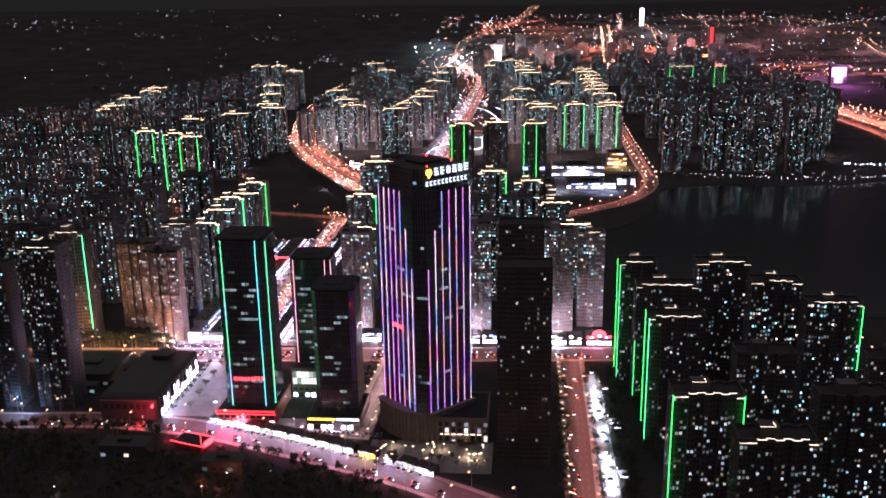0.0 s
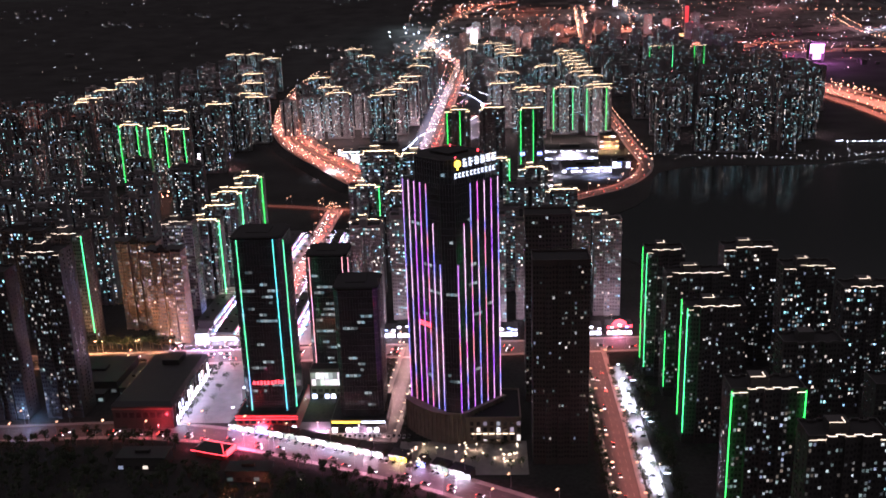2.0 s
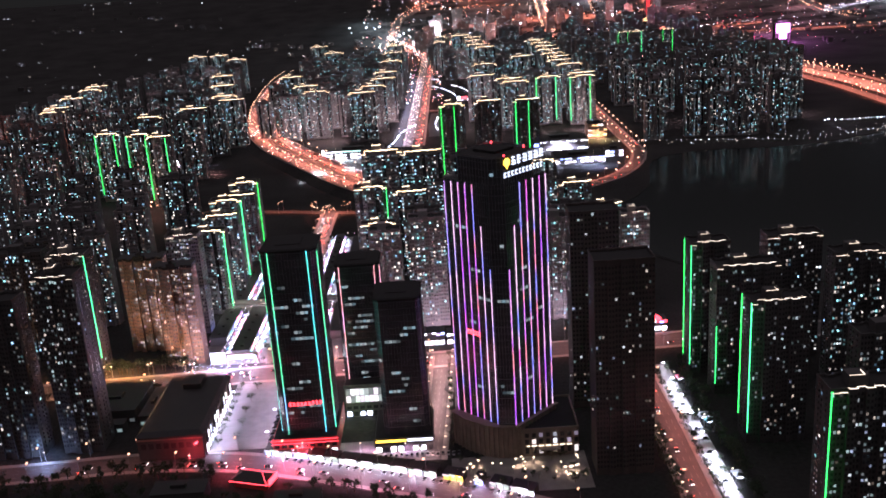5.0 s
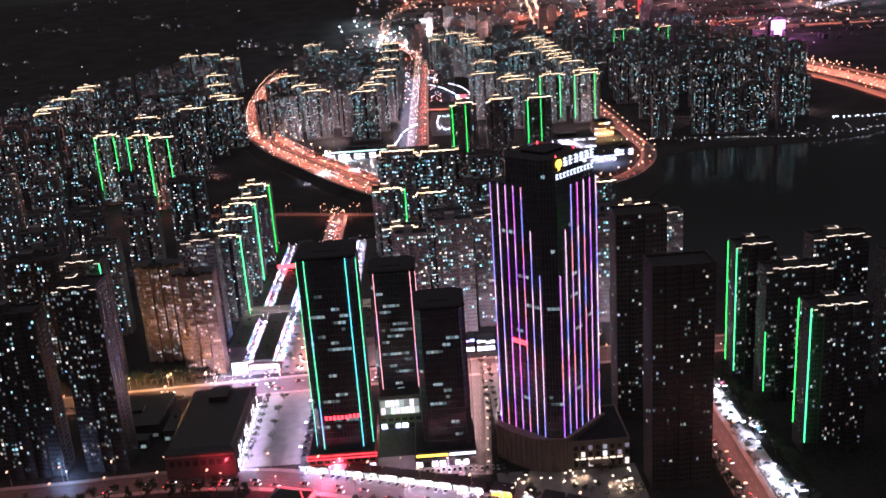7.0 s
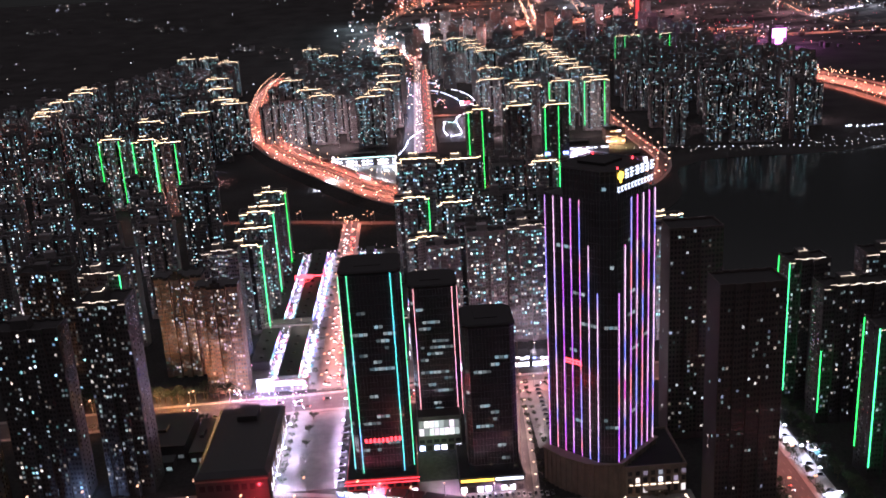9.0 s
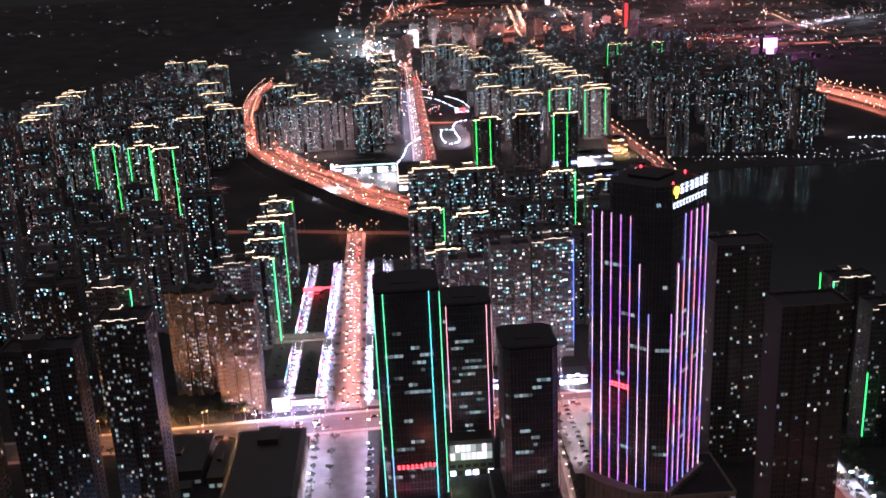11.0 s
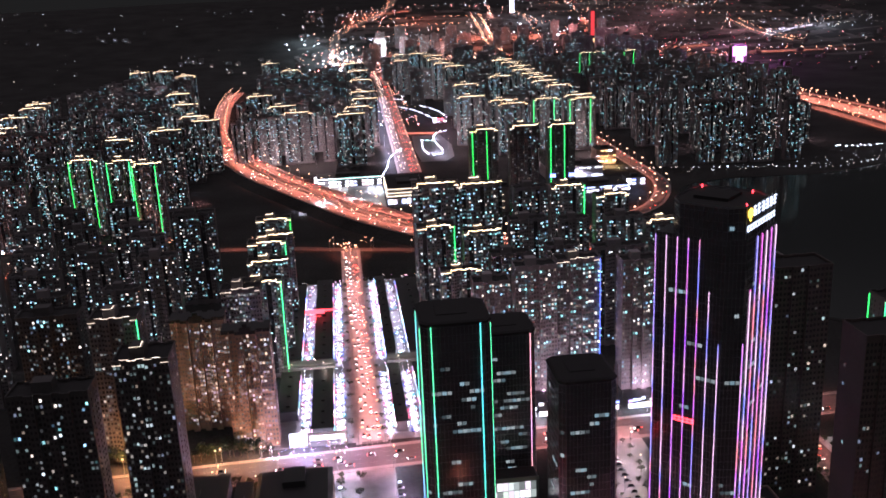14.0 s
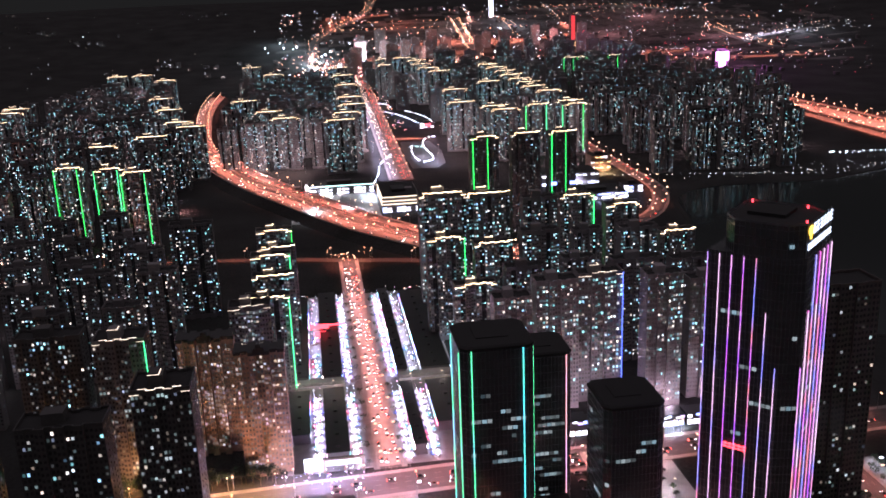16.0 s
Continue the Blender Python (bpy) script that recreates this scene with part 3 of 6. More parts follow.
        part("lift_house_light", Mesh().bar((-w * 0.22, -d * 0.18 - 0.2, h + 4.8), (-w * 0.02, -d * 0.18 - 0.2, h + 4.8), size, size).bar((-w * 0.02, -d * 0.18 - 0.2, h + 4.8), (-w * 0.02, d * 0.1, h + 4.8), size, size), mat, t)
    for x, z0, z1 in leds:
        part("led_line", Mesh().box(x - (0.12 if near else 0.22), -d / 2 - 0.5, z0, x + (0.12 if near else 0.22), -d / 2 + 0.3, z1), led_mat or led_green, t, "glowing green vertical LED line")
    for x, z0, z1 in side_led:
        part("led_line", Mesh().box(x - 0.14, d / 2 - 1.0, z0, x + 0.14, d / 2 - 0.5, z1), led_mat or led_green, t, "glowing green vertical LED line")
    return t


def place(t, x, y, turn=0.0):
    t.matrix_basis = pose(x, y, 0, 0, 0, turn)
    return t


rng = random.Random(7)
G1 = "flats beside the lit parking strip"
DARKLAB = "dark residential tower with scattered lit windows"


def near_flats(group, x0, x1, y, h, label, d=17, **k):
    """A tower whose front wall stands at y, from x0 to x1."""
    w = abs(x1 - x0)
    t = flats(rng, "apartment_tower", label, w, d, h, near=True, bays=max(5, int(w / 3.9)) | 1, **k)
    tagged(t, group=group)
    return place(t, (x0 + x1) / 2, y + d / 2)


# towers of flats on the near right
RL = "dark residential tower with pale roof-edge lights and green LED line"
near_flats(G1, 66, 92, 636, 93, RL, wall=facade_dark, crown="pale", lit=0.089, leds=((-13, 8, 92),), side_led=((-13.2, 8, 92),))
near_flats(G1, 74, 108, 540, 88, RL, wall=facade_dark, crown="pale", lit=0.083, leds=((-17, 8, 88),), side_led=((-17.2, 12, 88),))
near_flats(G1, 74, 114, 604, 87, RL, wall=facade_dark, crown="pale", lit=0.083, leds=((-20, 8, 48),))
near_flats(G1, 122, 159, 652, 89, DARKLAB, wall=facade_dark, crown="pale", lit=0.110, single=False)
near_flats(G1, 151, 184, 612, 88, DARKLAB, wall=facade_dark, crown="pale", lit=0.123, single=False)
near_flats(G1, 178, 212, 578, 85, RL, wall=facade_dark, crown="pale", lit=0.123, single=False, leds=((16.8, 40, 84),))
near_flats(G1, 70, 104, 422, 92, RL, wall=facade_dark, crown="pale", lit=0.103, leds=((-17, 6, 92), (16.8, 66, 92)))
near_flats(G1, 94, 128, 386, 87, DARKLAB, wall=facade_dark, crown="pale", lit=0.110)
near_flats(G1, 118, 150, 500, 82, DARKLAB, wall=facade_dark, lit=0.103, single=False)
near_flats(G1, 150, 186, 455, 78, DARKLAB, wall=facade_dark, lit=0.110, single=False)
near_flats(G1, 190, 226, 500, 80, DARKLAB, wall=facade_dark, lit=0.110, single=False)

# two dark towers beside the bank tower
near_flats("pair of dark towers", -17, 15, 516, 126, "tall dark residential tower with few lit windows", d=20, wall=facade_dusk, lit=0.036, lit_mat=lit_cool, step=0.8, roof_box=False, side_panes=False)
near_flats("pair of dark towers", -18, 12, 598, 130, "tall dusky residential tower with few lit windows", d=20, wall=facade_dusk, lit=0.042, step=0.8, roof_box=False, side_panes=False)

# towers on the near left
GL = "flats on the left of the square"
near_flats(GL, -340, -315, 580, 116, "dark tower with a pale light line round its roof", d=22, wall=facade_dark, crown="pale", lit=0.112)
near_flats(GL, -388, -352, 578, 104, DARKLAB, d=18, wall=facade_dark, lit=0.104, single=False)
near_flats(GL, -436, -398, 570, 108, DARKLAB, d=18, wall=facade_dark, lit=0.104, single=False)
near_flats(GL, -384, -356, 704, 93, "tower of flats with one green LED line", d=20, lit=0.112, crown="pale", wall=facade, leds=((14, 12, 92),))
near_flats(GL, -430, -394, 720, 92, DARKLAB, wall=facade_dark, lit=0.128, single=False)
near_flats(GL, -345, -312, 738, 75, "brownish tower of flats lit from the street", d=16, wall=facade_warm, lit=0.17, lit_mat=lit_warm, step=3.0, cap=True, roof_box=False)
near_flats(GL, -309, -281, 706, 77, "brownish tower of flats lit from the street", d=16, wall=facade_warm, lit=0.18, lit_mat=lit_warm, step=3.0, cap=True, roof_box=False)
near_flats(GL, -316, -290, 768, 84, "pale tower of flats with a roof-edge light", d=16, wall=facade, lit=0.192, crown="pale")

# row behind the cross road
GM = "pale flats behind the shop row"
for x0, x1, y, h, k in ((-152, -128, 738, 86, {}), (-122, -94, 752, 90, {}), (-92, -62, 760, 90, {"leds": ((14.5, 12, 90),), "led_mat": led_blue, "crown": "pale"}),
                        (-52, -28, 742, 92, {}), (-20, 8, 750, 84, {}), (14, 40, 744, 88, {}), (44, 66, 756, 82, {"crown": "pale"})):
    lab = "pale residential tower with a blue LED edge" if k.get("leds") else "pale residential tower with many lit windows"
    near_flats(GM, x0, x1, y, h, lab, d=16, wall=facade_pale, lit=0.2, lit_mat=lit_cool, single=False, **k)

# far towers: a few kinds, then copies
KIND = {}
SPEC = {"plain": dict(w=30, d=14, h=84, lit=0.31), "slim": dict(w=24, d=14, h=90, lit=0.29), "broad": dict(w=38, d=14, h=78, lit=0.31, bays=10),
        "gold": dict(w=30, d=14, h=86, lit=0.29, crown="gold"), "gold_broad": dict(w=40, d=14, h=84, lit=0.26, crown="gold", bays=10),
        "gold_led": dict(w=32, d=15, h=88, lit=0.21, crown="gold", leds=((-15.5, 10, 87), (9, 10, 87))),
        "led": dict(w=30, d=15, h=88, lit=0.26, leds=((14.5, 6, 88),), crown="gold"), "tall": dict(w=30, d=15, h=110, lit=0.06, crown="gold", wall=facade_dark), "tall_led": dict(w=32, d=15, h=110, lit=0.06, crown="gold", wall=facade_dark, leds=((-13, 10, 109), (3, 10, 109))),
        "dim": dict(w=28, d=14, h=76, lit=0.15),
        "dim_broad": dict(w=36, d=14, h=82, lit=0.17)}
LABEL = {"tall": "tall dark tower with a gold roof line", "tall_led": "tall dark tower with a gold roof line and green LED lines",
         "plain": "distant residential tower with many lit windows", "slim": "slim distant residential tower with lit windows", "broad": "broad distant slab of flats with lit windows",
         "gold": "distant tower of flats with gold roof-edge lights", "gold_broad": "broad distant slab with gold roof-edge lights", "gold_led": "distant tower with gold roof lights and green LED lines",
         "led": "distant tower with one green LED edge", "dim": "dark distant tower with few lit windows", "dim_broad": "broad dark distant slab with few lit windows"}
USED = {}


def far(kind, x, y, h=None, turn=0.0, w=None, group="distant flats"):
    """A far tower of one of the kinds, with its front at (x, y)."""
    s = SPEC[kind]
    v = USED.get(kind, 0)
    USED[kind] = v + 1
    key = (kind, v % 3)
    m = pose(x, y + 7, 0, 0, 0, turn) @ Matrix.Diagonal(((w or s["w"]) / s["w"], 1, (h or s["h"]) / s["h"], 1))
    if key not in KIND:
        KIND[key] = flats(rng, "far_apartment_tower", LABEL[kind], step=1.7, **s)
        tagged(KIND[key], group=group)
        KIND[key].matrix_basis = m
        return KIND[key]
    own = Matrix.Diagonal((*(1 / c for c in KIND[key].scale), 1))
    return tagged(copy_thing(KIND[key], m @ own), group=group)


def farthest(r, x, y, w, h, lit, gold, group, joined=None):
    """A small distant tower of flats: a notched slab with small lit windows and, on some, gold roof lines."""
    z, d = terrain(x, y), 14
    ox, oy, oz = (x, y, z) if joined else (0, 0, 0)
    wall, panes, line = joined or (Mesh(), Mesh(), Mesh())
    wall.prism([(ox + a, oy + b) for a, b in ((-w / 2, 0), (-w / 6, 0), (-w / 6, 1.5), (w / 6, 1.5), (w / 6, 0), (w / 2, 0), (w / 2, d), (-w / 2, d))], oz - 2, oz + h)
    wall.box(ox - w * 0.2, oy + 4, oz + h - 0.1, ox + w * 0.05, oy + 9, oz + h + 4.5)
    n = int(w / 4)
    for f in range(int(h / 3) - 1):
        for i in range(n):
            if r.random() < lit * 1.5:
                xa = ox - w / 2 + (i + 0.2) * w / n
                yy = oy - 0.08 + (1.5 if abs(xa - ox + 1.2) < w / 6 else 0)
                za = oz + 4 + f * 3
                panes.face((xa, yy, za), (xa + 1.2, yy, za), (xa + 1.2, yy, za + 1.4), (xa, yy, za + 1.4))
    if gold:
        for xa, xb, dy, dz in ((-w / 2, -w / 6, -0.4, -1.6), (-w / 6, w / 6, 1.1, 1.0), (w / 6, w / 2, -0.4, -0.4 if r.random() < 0.5 else -2.4), (-w * 0.2, w * 0.05, 3.5, 5.0)):
            line.bar((ox + xa, oy + dy, oz + h + dz), (ox + xb, oy + dy, oz + h + dz), 0.65, 0.65)
    if joined:
        return
    label = "small distant tower of flats with gold roof lines" if gold else "small distant tower of flats with a few lit windows"
    t = tagged(new("far_apartment_tower", wall.data("far_apartment_tower", facade)), label, "building", group)
    t.matrix_basis = pose(x, y, z)
    if panes.f:
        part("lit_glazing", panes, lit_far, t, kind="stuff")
    if gold:
        part("roof_edge_light", line, crown_gold, t)


LIMIT = 2270
HAZE = (Mesh(), Mesh(), Mesh())


def estate(kinds, x0, x1, y0, y1, dx, dy, h0, h1, group, skip=None, jitter=6):
    """Rows of far towers over a stretch of the plan."""
    r = random.Random(int(abs(x0) * 7 + y0))
    row, y = 0, y0
    while y < y1:
        x = x0 + (dx / 2 if row % 2 else 0)
        while x < x1:
            px, py = x + r.uniform(-jitter, jitter), y + r.uniform(-jitter, jitter)
            if skip and skip(px, py):
                pass
            elif py > 1790:
                k = r.choice(kinds)
                farthest(r, px, py, SPEC[k]["w"], r.uniform(h0, h1), SPEC[k]["lit"], "crown" in SPEC[k], group, HAZE if py > LIMIT else None)
            else:
                far(r.choice(kinds), px, py, r.uniform(h0, h1), r.uniform(-4, 4), group=group)
            x += dx
        y, row = y + dy, row + 1


def highway_x(y):
    line = HIGHWAY if y < 1726 else FARWAY
    for (x0, y0), (x1, y1) in zip(line, line[1:]):
        if y0 <= y <= y1:
            return x0 + (x1 - x0) * (y - y0) / (y1 - y0)
    return -470


open_land = lambda x, y: x > -205 + 0.5 * (y - 174)
# three tall towers with green lines, in front of the mall
T3 = "three tall towers by the mall"
for x, y, h, k in ((-78, 1160, 113, "tall_led"), (-36, 1150, 116, "tall"), (12, 1180, 110, "tall_led")):
    slab = far(k, x, y, h, w=31, group=T3)
for i in (-1, 1):
    for k in range(2):
        part("blue_sign", Mesh().box(i * 11 - 3 + k * 3.4, -8.6, 52, i * 11 - 0.4 + k * 3.4, -7.7, 55.5), sign_blue, slab, "bright blue sign panel")
# crowned stack left of the market
for i, y in enumerate((812, 850, 892, 934, 976)):
    far("led" if i % 2 == 0 else "gold", -294 + (i % 2) * 3, y, 74 + i % 3 * 3, w=30, group="stepped row with roof lights")
# block behind the office towers
for x, y, h, k in ((-152, 958, 103, "gold_broad"), (-113, 964, 99, "gold_broad"), (-70, 950, 96, "plain"), (-34, 965, 92, "led"), (4, 955, 84, "gold"),
                   (-160, 890, 84, "led"), (-124, 880, 80, "gold"), (-86, 884, 86, "plain"), (-46, 890, 82, "slim"), (-8, 880, 84, "plain"), (28, 890, 76, "gold"),
                   (-150, 816, 70, "gold"), (-112, 822, 78, "plain"), (-72, 826, 80, "slim"), (-30, 820, 78, "broad"), (12, 824, 74, "plain"), (44, 830, 70, "gold")):
    far(k, x, y, h, group="flats behind the office towers")
# green-lined towers far left
for x, y, k in ((-523, 1258, "gold_led"), (-477, 1240, "gold_led"), (-444, 1212, "gold_led")):
    far(k, x, y, 89, w=32, group="green-lined towers")
left = lambda x, y: x > highway_x(y) - 60
estate(["plain", "dim", "dim_broad", "slim", "dim"], -760, -325, 800, 1190, 46, 62, 72, 88, "dense dark estate", skip=lambda x, y: abs(x + 330) < 20 or (x > -420 and y > 1010) or (x > -620 and y > 1095))
estate(["plain", "dim", "slim", "dim_broad"], -840, -420, 1200, 1600, 50, 80, 74, 90, "dense dark estate", skip=lambda x, y: (-560 < x < -420 and y < 1290) or left(x, y))
GOLD_LEFT = [(-759, 1905), (-752, 1850), (-747, 1735), (-730, 1622), (-716, 1572), (-678, 2400), (-625, 2399), (-556, 2270), (-521, 1941), (-486, 1783), (-452, 1634), (-430, 1581), (-474, 1509), (-528, 1450)]
GOLD_BEND = [(-368, 1840), (-322, 1692), (-295, 1612), (-190, 1822), (-189, 1729), (-202, 1637), (-216, 1564), (-386, 2462), (-330, 2270), (-190, 2353), (-188, 2184), (-186, 2010)]
GOLD_AVENUE = [(-28, 2521), (-1, 2440), (-1, 2348), (2, 2249), (17, 2175), (-3, 1847), (-18, 1680), (24, 1618), (32, 1577), (76, 1941), (135, 2260), (142, 2190), (144, 2110), (140, 2035), (141, 1961), (143, 1900), (137, 1836), (147, 1765), (147, 1632)]
TAKEN = GOLD_LEFT + GOLD_BEND + GOLD_AVENUE + [(89, 1602), (143, 1588), (-180, 1722)]


def free(px, py):
    return not any(abs(px - a) < 42 and -24 < py - b < 24 for a, b in TAKEN)


def hides(px, py):
    """Nothing stands close before the roofs that carry gold lines."""
    return any(abs(px - a) < 36 and -34 < py - b < 0 for a, b in TAKEN)


for x, y in GOLD_LEFT:
    far("gold_broad", x, y, 79, w=44, group="left far estate")
for x, y in GOLD_BEND:
    far("gold_broad", x, y, 79, w=44, group="estate inside the highway bend")
for x, y in GOLD_AVENUE:
    far("gold_broad", x, y, 79, w=46, group="estate by the avenue")
for x, y in ((89, 1602), (143, 1588)):
    far("gold_led", x, y, 80, w=42, group="estate by the avenue")
taken = lambda x, y: not free(x, y) or hides(x, y)
estate(["plain", "dim", "slim", "dim_broad"], -860, -480, 1560, 2350, 46, 74, 62, 78, "left far estate", skip=lambda x, y: left(x, y) or taken(x, y) or x < -905 + (y - 1400) * 0.18)
estate(["plain", "slim", "broad", "dim"], -385, -165, 1610, 2400, 46, 90, 64, 78, "estate inside the highway bend", skip=taken)
estate(["plain", "broad", "dim"], -60, 175, 1660, 2500, 48, 88, 62, 76, "estate by the avenue", skip=lambda x, y: x < -70 or (y < 2180 and x < -14) or taken(x, y))
for x, y in ((-84, 2366), (-78, 2517)):
    far("gold", x, y, 79, group="estate by the avenue")
estate(["dim", "dim_broad", "dim", "slim"], 230, 560, 1420, 1760, 44, 80, 62, 84, "flats beyond the lake", jitter=12, skip=open_land)
estate(["dim", "dim_broad"], 240, 620, 1800, 2450, 62, 120, 60, 84, "flats beyond the lake", jitter=16, skip=open_land)
for x in (395, 430, 470, 510):
    far("gold_led" if x % 20 else "gold", x, 2520, 60, group="flats beyond the lake")
estate(["dim", "dim_broad", "plain"], -120, 700, 2600, 3500, 80, 150, 40, 74, "farthest estate", jitter=34, skip=open_land)
t = tagged(new("distant_estate", HAZE[0].data("distant_estate", facade)), "towers of flats of the far town, small lit windows and gold roof lines", "buildings", kind="stuff")
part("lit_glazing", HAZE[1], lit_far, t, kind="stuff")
part("roof_edge_light", HAZE[2], crown_gold, t, kind="stuff")


# ---- the bank tower ----
def glass_grid(me, a, b, z0, z1, dx, dz, t=0.12, out=0.12):
    """Mullions and transoms on an upright wall from a to b."""
    a, b = Vector((*a, 0)), Vector((*b, 0))
    d = b - a
    n = d.normalized().cross(Vector((0, 0, 1))) * out
    k = max(1, round(d.length / dx))
    for i in range(k + 1):
        p = a + d * i / k + n
        me.bar((p.x, p.y, z0), (p.x, p.y, z1), t, t)
    z = z0
    while z <= z1:
        me.bar((a.x + n.x, a.y + n.y, z), (b.x + n.x, b.y + n.y, z), t, t)
        z += dz
    return me


def glyph(me, r, x, z, w, h, y, t=0.32):
    """A sign character that cannot be read: a few plain bars."""
    for i in range(3):
        zz = z + h * (0.12 + 0.36 * i)
        me.box(x, y - 0.25, zz - t, x + w * r.uniform(0.7, 1), y, zz + t)
    me.box(x + w * r.uniform(0.1, 0.3), y - 0.25, z, x + w * 0.3 + t, y, z + h)
    if r.random() < 0.7:
        me.box(x + w * 0.75, y - 0.25, z, x + w * 0.75 + 1.6 * t, y, z + h * r.uniform(0.5, 1))


def office_lights(body, r, a, b, zs, rows, out=0.16, mat=None):
    """Lit office windows on an upright wall: short runs of panes."""
    a, b = Vector((*a, 0)), Vector((*b, 0))
    d = b - a
    turn = math.atan2(d.y, d.x)
    n = d.normalized().cross(Vector((0, 0, 1))) * out
    for _ in range(rows):
        z = zs[0] + 4.0 * r.randrange(int((zs[1] - zs[0]) / 4)) + 1.6
        u = r.uniform(0.05, 0.75)
        for i in range(r.choice((1, 2, 2, 3, 4))):
            s = u + i * 2.4 / d.length
            if s < 0.95:
                p = a + d * s + n
                part("window", pane_mesh(1.9, 1.7, mat or lit_office), None, body, m=Matrix.Translation((p.x, p.y, z)) @ Matrix.Rotation(turn, 4, "Z"))


def bank_tower():
    r = random.Random(3)
    t = thing("bank_tower", "tall dark glass bank tower with violet LED lines", "tower", pose(-63.5, 567, 0, 0, 0, 45))
    H = 164
    plan = [(-15, -20), (20, -20), (20, 20), (-20, 20), (-20, -13)]
    body = part("glass_body", Mesh().prism(plan, 0, H), curtain, t, "dark reflecting curtain wall")
    grid = Mesh()
    for a, b in zip(plan, plan[1:] + plan[:1]):
        glass_grid(grid, a, b, 22, H, 1.65, 4.0, 0.10)
    part("mullion_grid", grid, mullion_metal, t, kind="stuff")
    # crown block with a cut corner, its own frame
    crown = [(-13, -19.6), (9, -19.6), (15, -12), (15, 15), (-12, 15), (-19.6, 9), (-19.6, -13)]
    part("crown", Mesh().prism(crown, H, 178), curtain, t, "dark glass crown set back from the walls")
    cg = Mesh()
    for a, b in zip(crown, crown[1:] + crown[:1]):
        glass_grid(cg, a, b, H, 178, 2.2, 4.0, 0.14)
    part("crown_grid", cg, mullion_metal, t, kind="stuff")
    part("roof_rail", Mesh().prism([(x * 1.01, y * 1.01) for x, y in crown], 178, 179, False), mullion_metal, t)
    part("roof", Mesh().prism([(x * 0.97, y * 0.97) for x, y in crown], 177.9, 178.15), roof_felt, t, "black flat roof")
    part("plant_room", Mesh().box(-8, -8, 178.1, 8, 8, 179.6), roof_felt, t)
    for x, y in ((-12, -18), (13, -11), (13, 13)):
        part("warning_light", Mesh().box(x - 0.3, y - 0.3, 178, x + 0.3, y + 0.3, 179.6), sign_red, t, "red aircraft warning light")
    # LED lines: seven on each street face, the inner two shorter
    tops = (116, 140, 163, 163, 163, 163, 163)
    for i in range(7):
        s, q = -14.2 + i * 34 / 6, -11.5 + i * 31.3 / 6
        part("led_line", Mesh().box(s - 0.08, -20.5, 20, s + 0.08, -20.15, tops[i]), led_main, t, "violet and pink LED line")
        part("led_line", Mesh().box(-20.5, q - 0.08, 20, -20.15, q + 0.08, tops[i]), led_main, t, "violet and pink LED line")
    # roof sign on the right face
    sign = part("roof_sign", Mesh().bar((-15, -19.2, 171.5), (20, -19.2, 171.5), 0.3, 0.3), steel, t, "lit roof sign on a steel frame")
    for i in range(9):
        x = -14 + i * 4.2
        part("post", Mesh().bar((x, -19.0, 163), (x, -19.0, 178.5), 0.3, 0.3), steel, sign)
    logo = Mesh()
    logo.tube((-12, -19.6, 175.6), (-12, -20.2, 175.6), 2.2, 2.2, 20)
    logo.box(-12.4, -20.2, 172.2, -11.6, -19.6, 174)
    part("sign_emblem", logo, sign_gold, sign, "round gold emblem")
    for i in range(6):
        g = Mesh()
        glyph(g, r, -7.8 + i * 4.7, 173.2, 3.5, 4.8, -19.6, 0.3)
        part("sign_character", g, roof_sign_white, sign)
    for i in range(11):
        g = Mesh()
        x = -14.2 + i * 3.05
        g.box(x, -20.0, 167.6, x + 1.6, -19.6, 168.1).box(x, -20.0, 169.7, x + 1.6, -19.6, 170.2).box(x, -20.0, 167.6, x + 0.5, -19.6, 170.2)
        part("sign_letter", g, roof_sign_white, sign)
    # stray lit panes
    office_lights(body, r, (-15, -20), (20, -20), (28, 150), 6)
    office_lights(body, r, (-20, 20), (-20, -13), (28, 150), 6)
    office_lights(body, r, (-20, -13), (-15, -20), (24, 172), 5)
    # reflection of the west tower's red sign, built as glowing bars on the left face
    for i in range(5):
        g = Mesh()
        z = 74
        y = 7 - i * 2.1
        g.box(-20.9, y, z, -20.4, y + 1.8, z + 0.5).box(-20.9, y, z + 1.5, -20.4, y + 1.8, z + 2.0).box(-20.9, y + 0.6, z, -20.4, y + 1.1, z + 2.4)
        part("facade_character", g, sign_red, t, "red sign reflection built as glowing bars")
    # stone podium under the tower, with piers
    pod = Mesh().prism([(-14, -21.5), (21.5, -21.5), (21.5, 21.5), (-24, 21.5), (-26, 8), (-25, -6), (-21.5, -14)], 0, 20)
    base = part("podium", pod, trim_stone, t, "stone-clad podium with lit bays")
    for i in range(10):
        part("pier", Mesh().box(-14 + i * 3.7, -22.3, 0, -13 + i * 3.7, -21.4, 20), trim_stone, base)
        part("lobby_window", Mesh().box(-12.6 + i * 3.7, -21.75, 2, -10.9 + i * 3.7, -21.52, 5.2), (lit_warm if i % 3 == 0 else pane_dark), base)
    for (xa, ya), (xb, yb), n in (((-24, 21.5), (-26, 8), 4), ((-26, 8), (-25, -6), 4), ((-25, -6), (-21.5, -14), 3), ((-21.5, -14), (-14, -21.5), 4)):
        for i in range(n):
            px, py = xa + (xb - xa) * (i + 0.5) / n, ya + (yb - ya) * (i + 0.5) / n
            part("pier", Mesh().box(px - 0.7, py - 0.7, 0, px + 0.5, py + 0.5, 20), trim_stone, base)
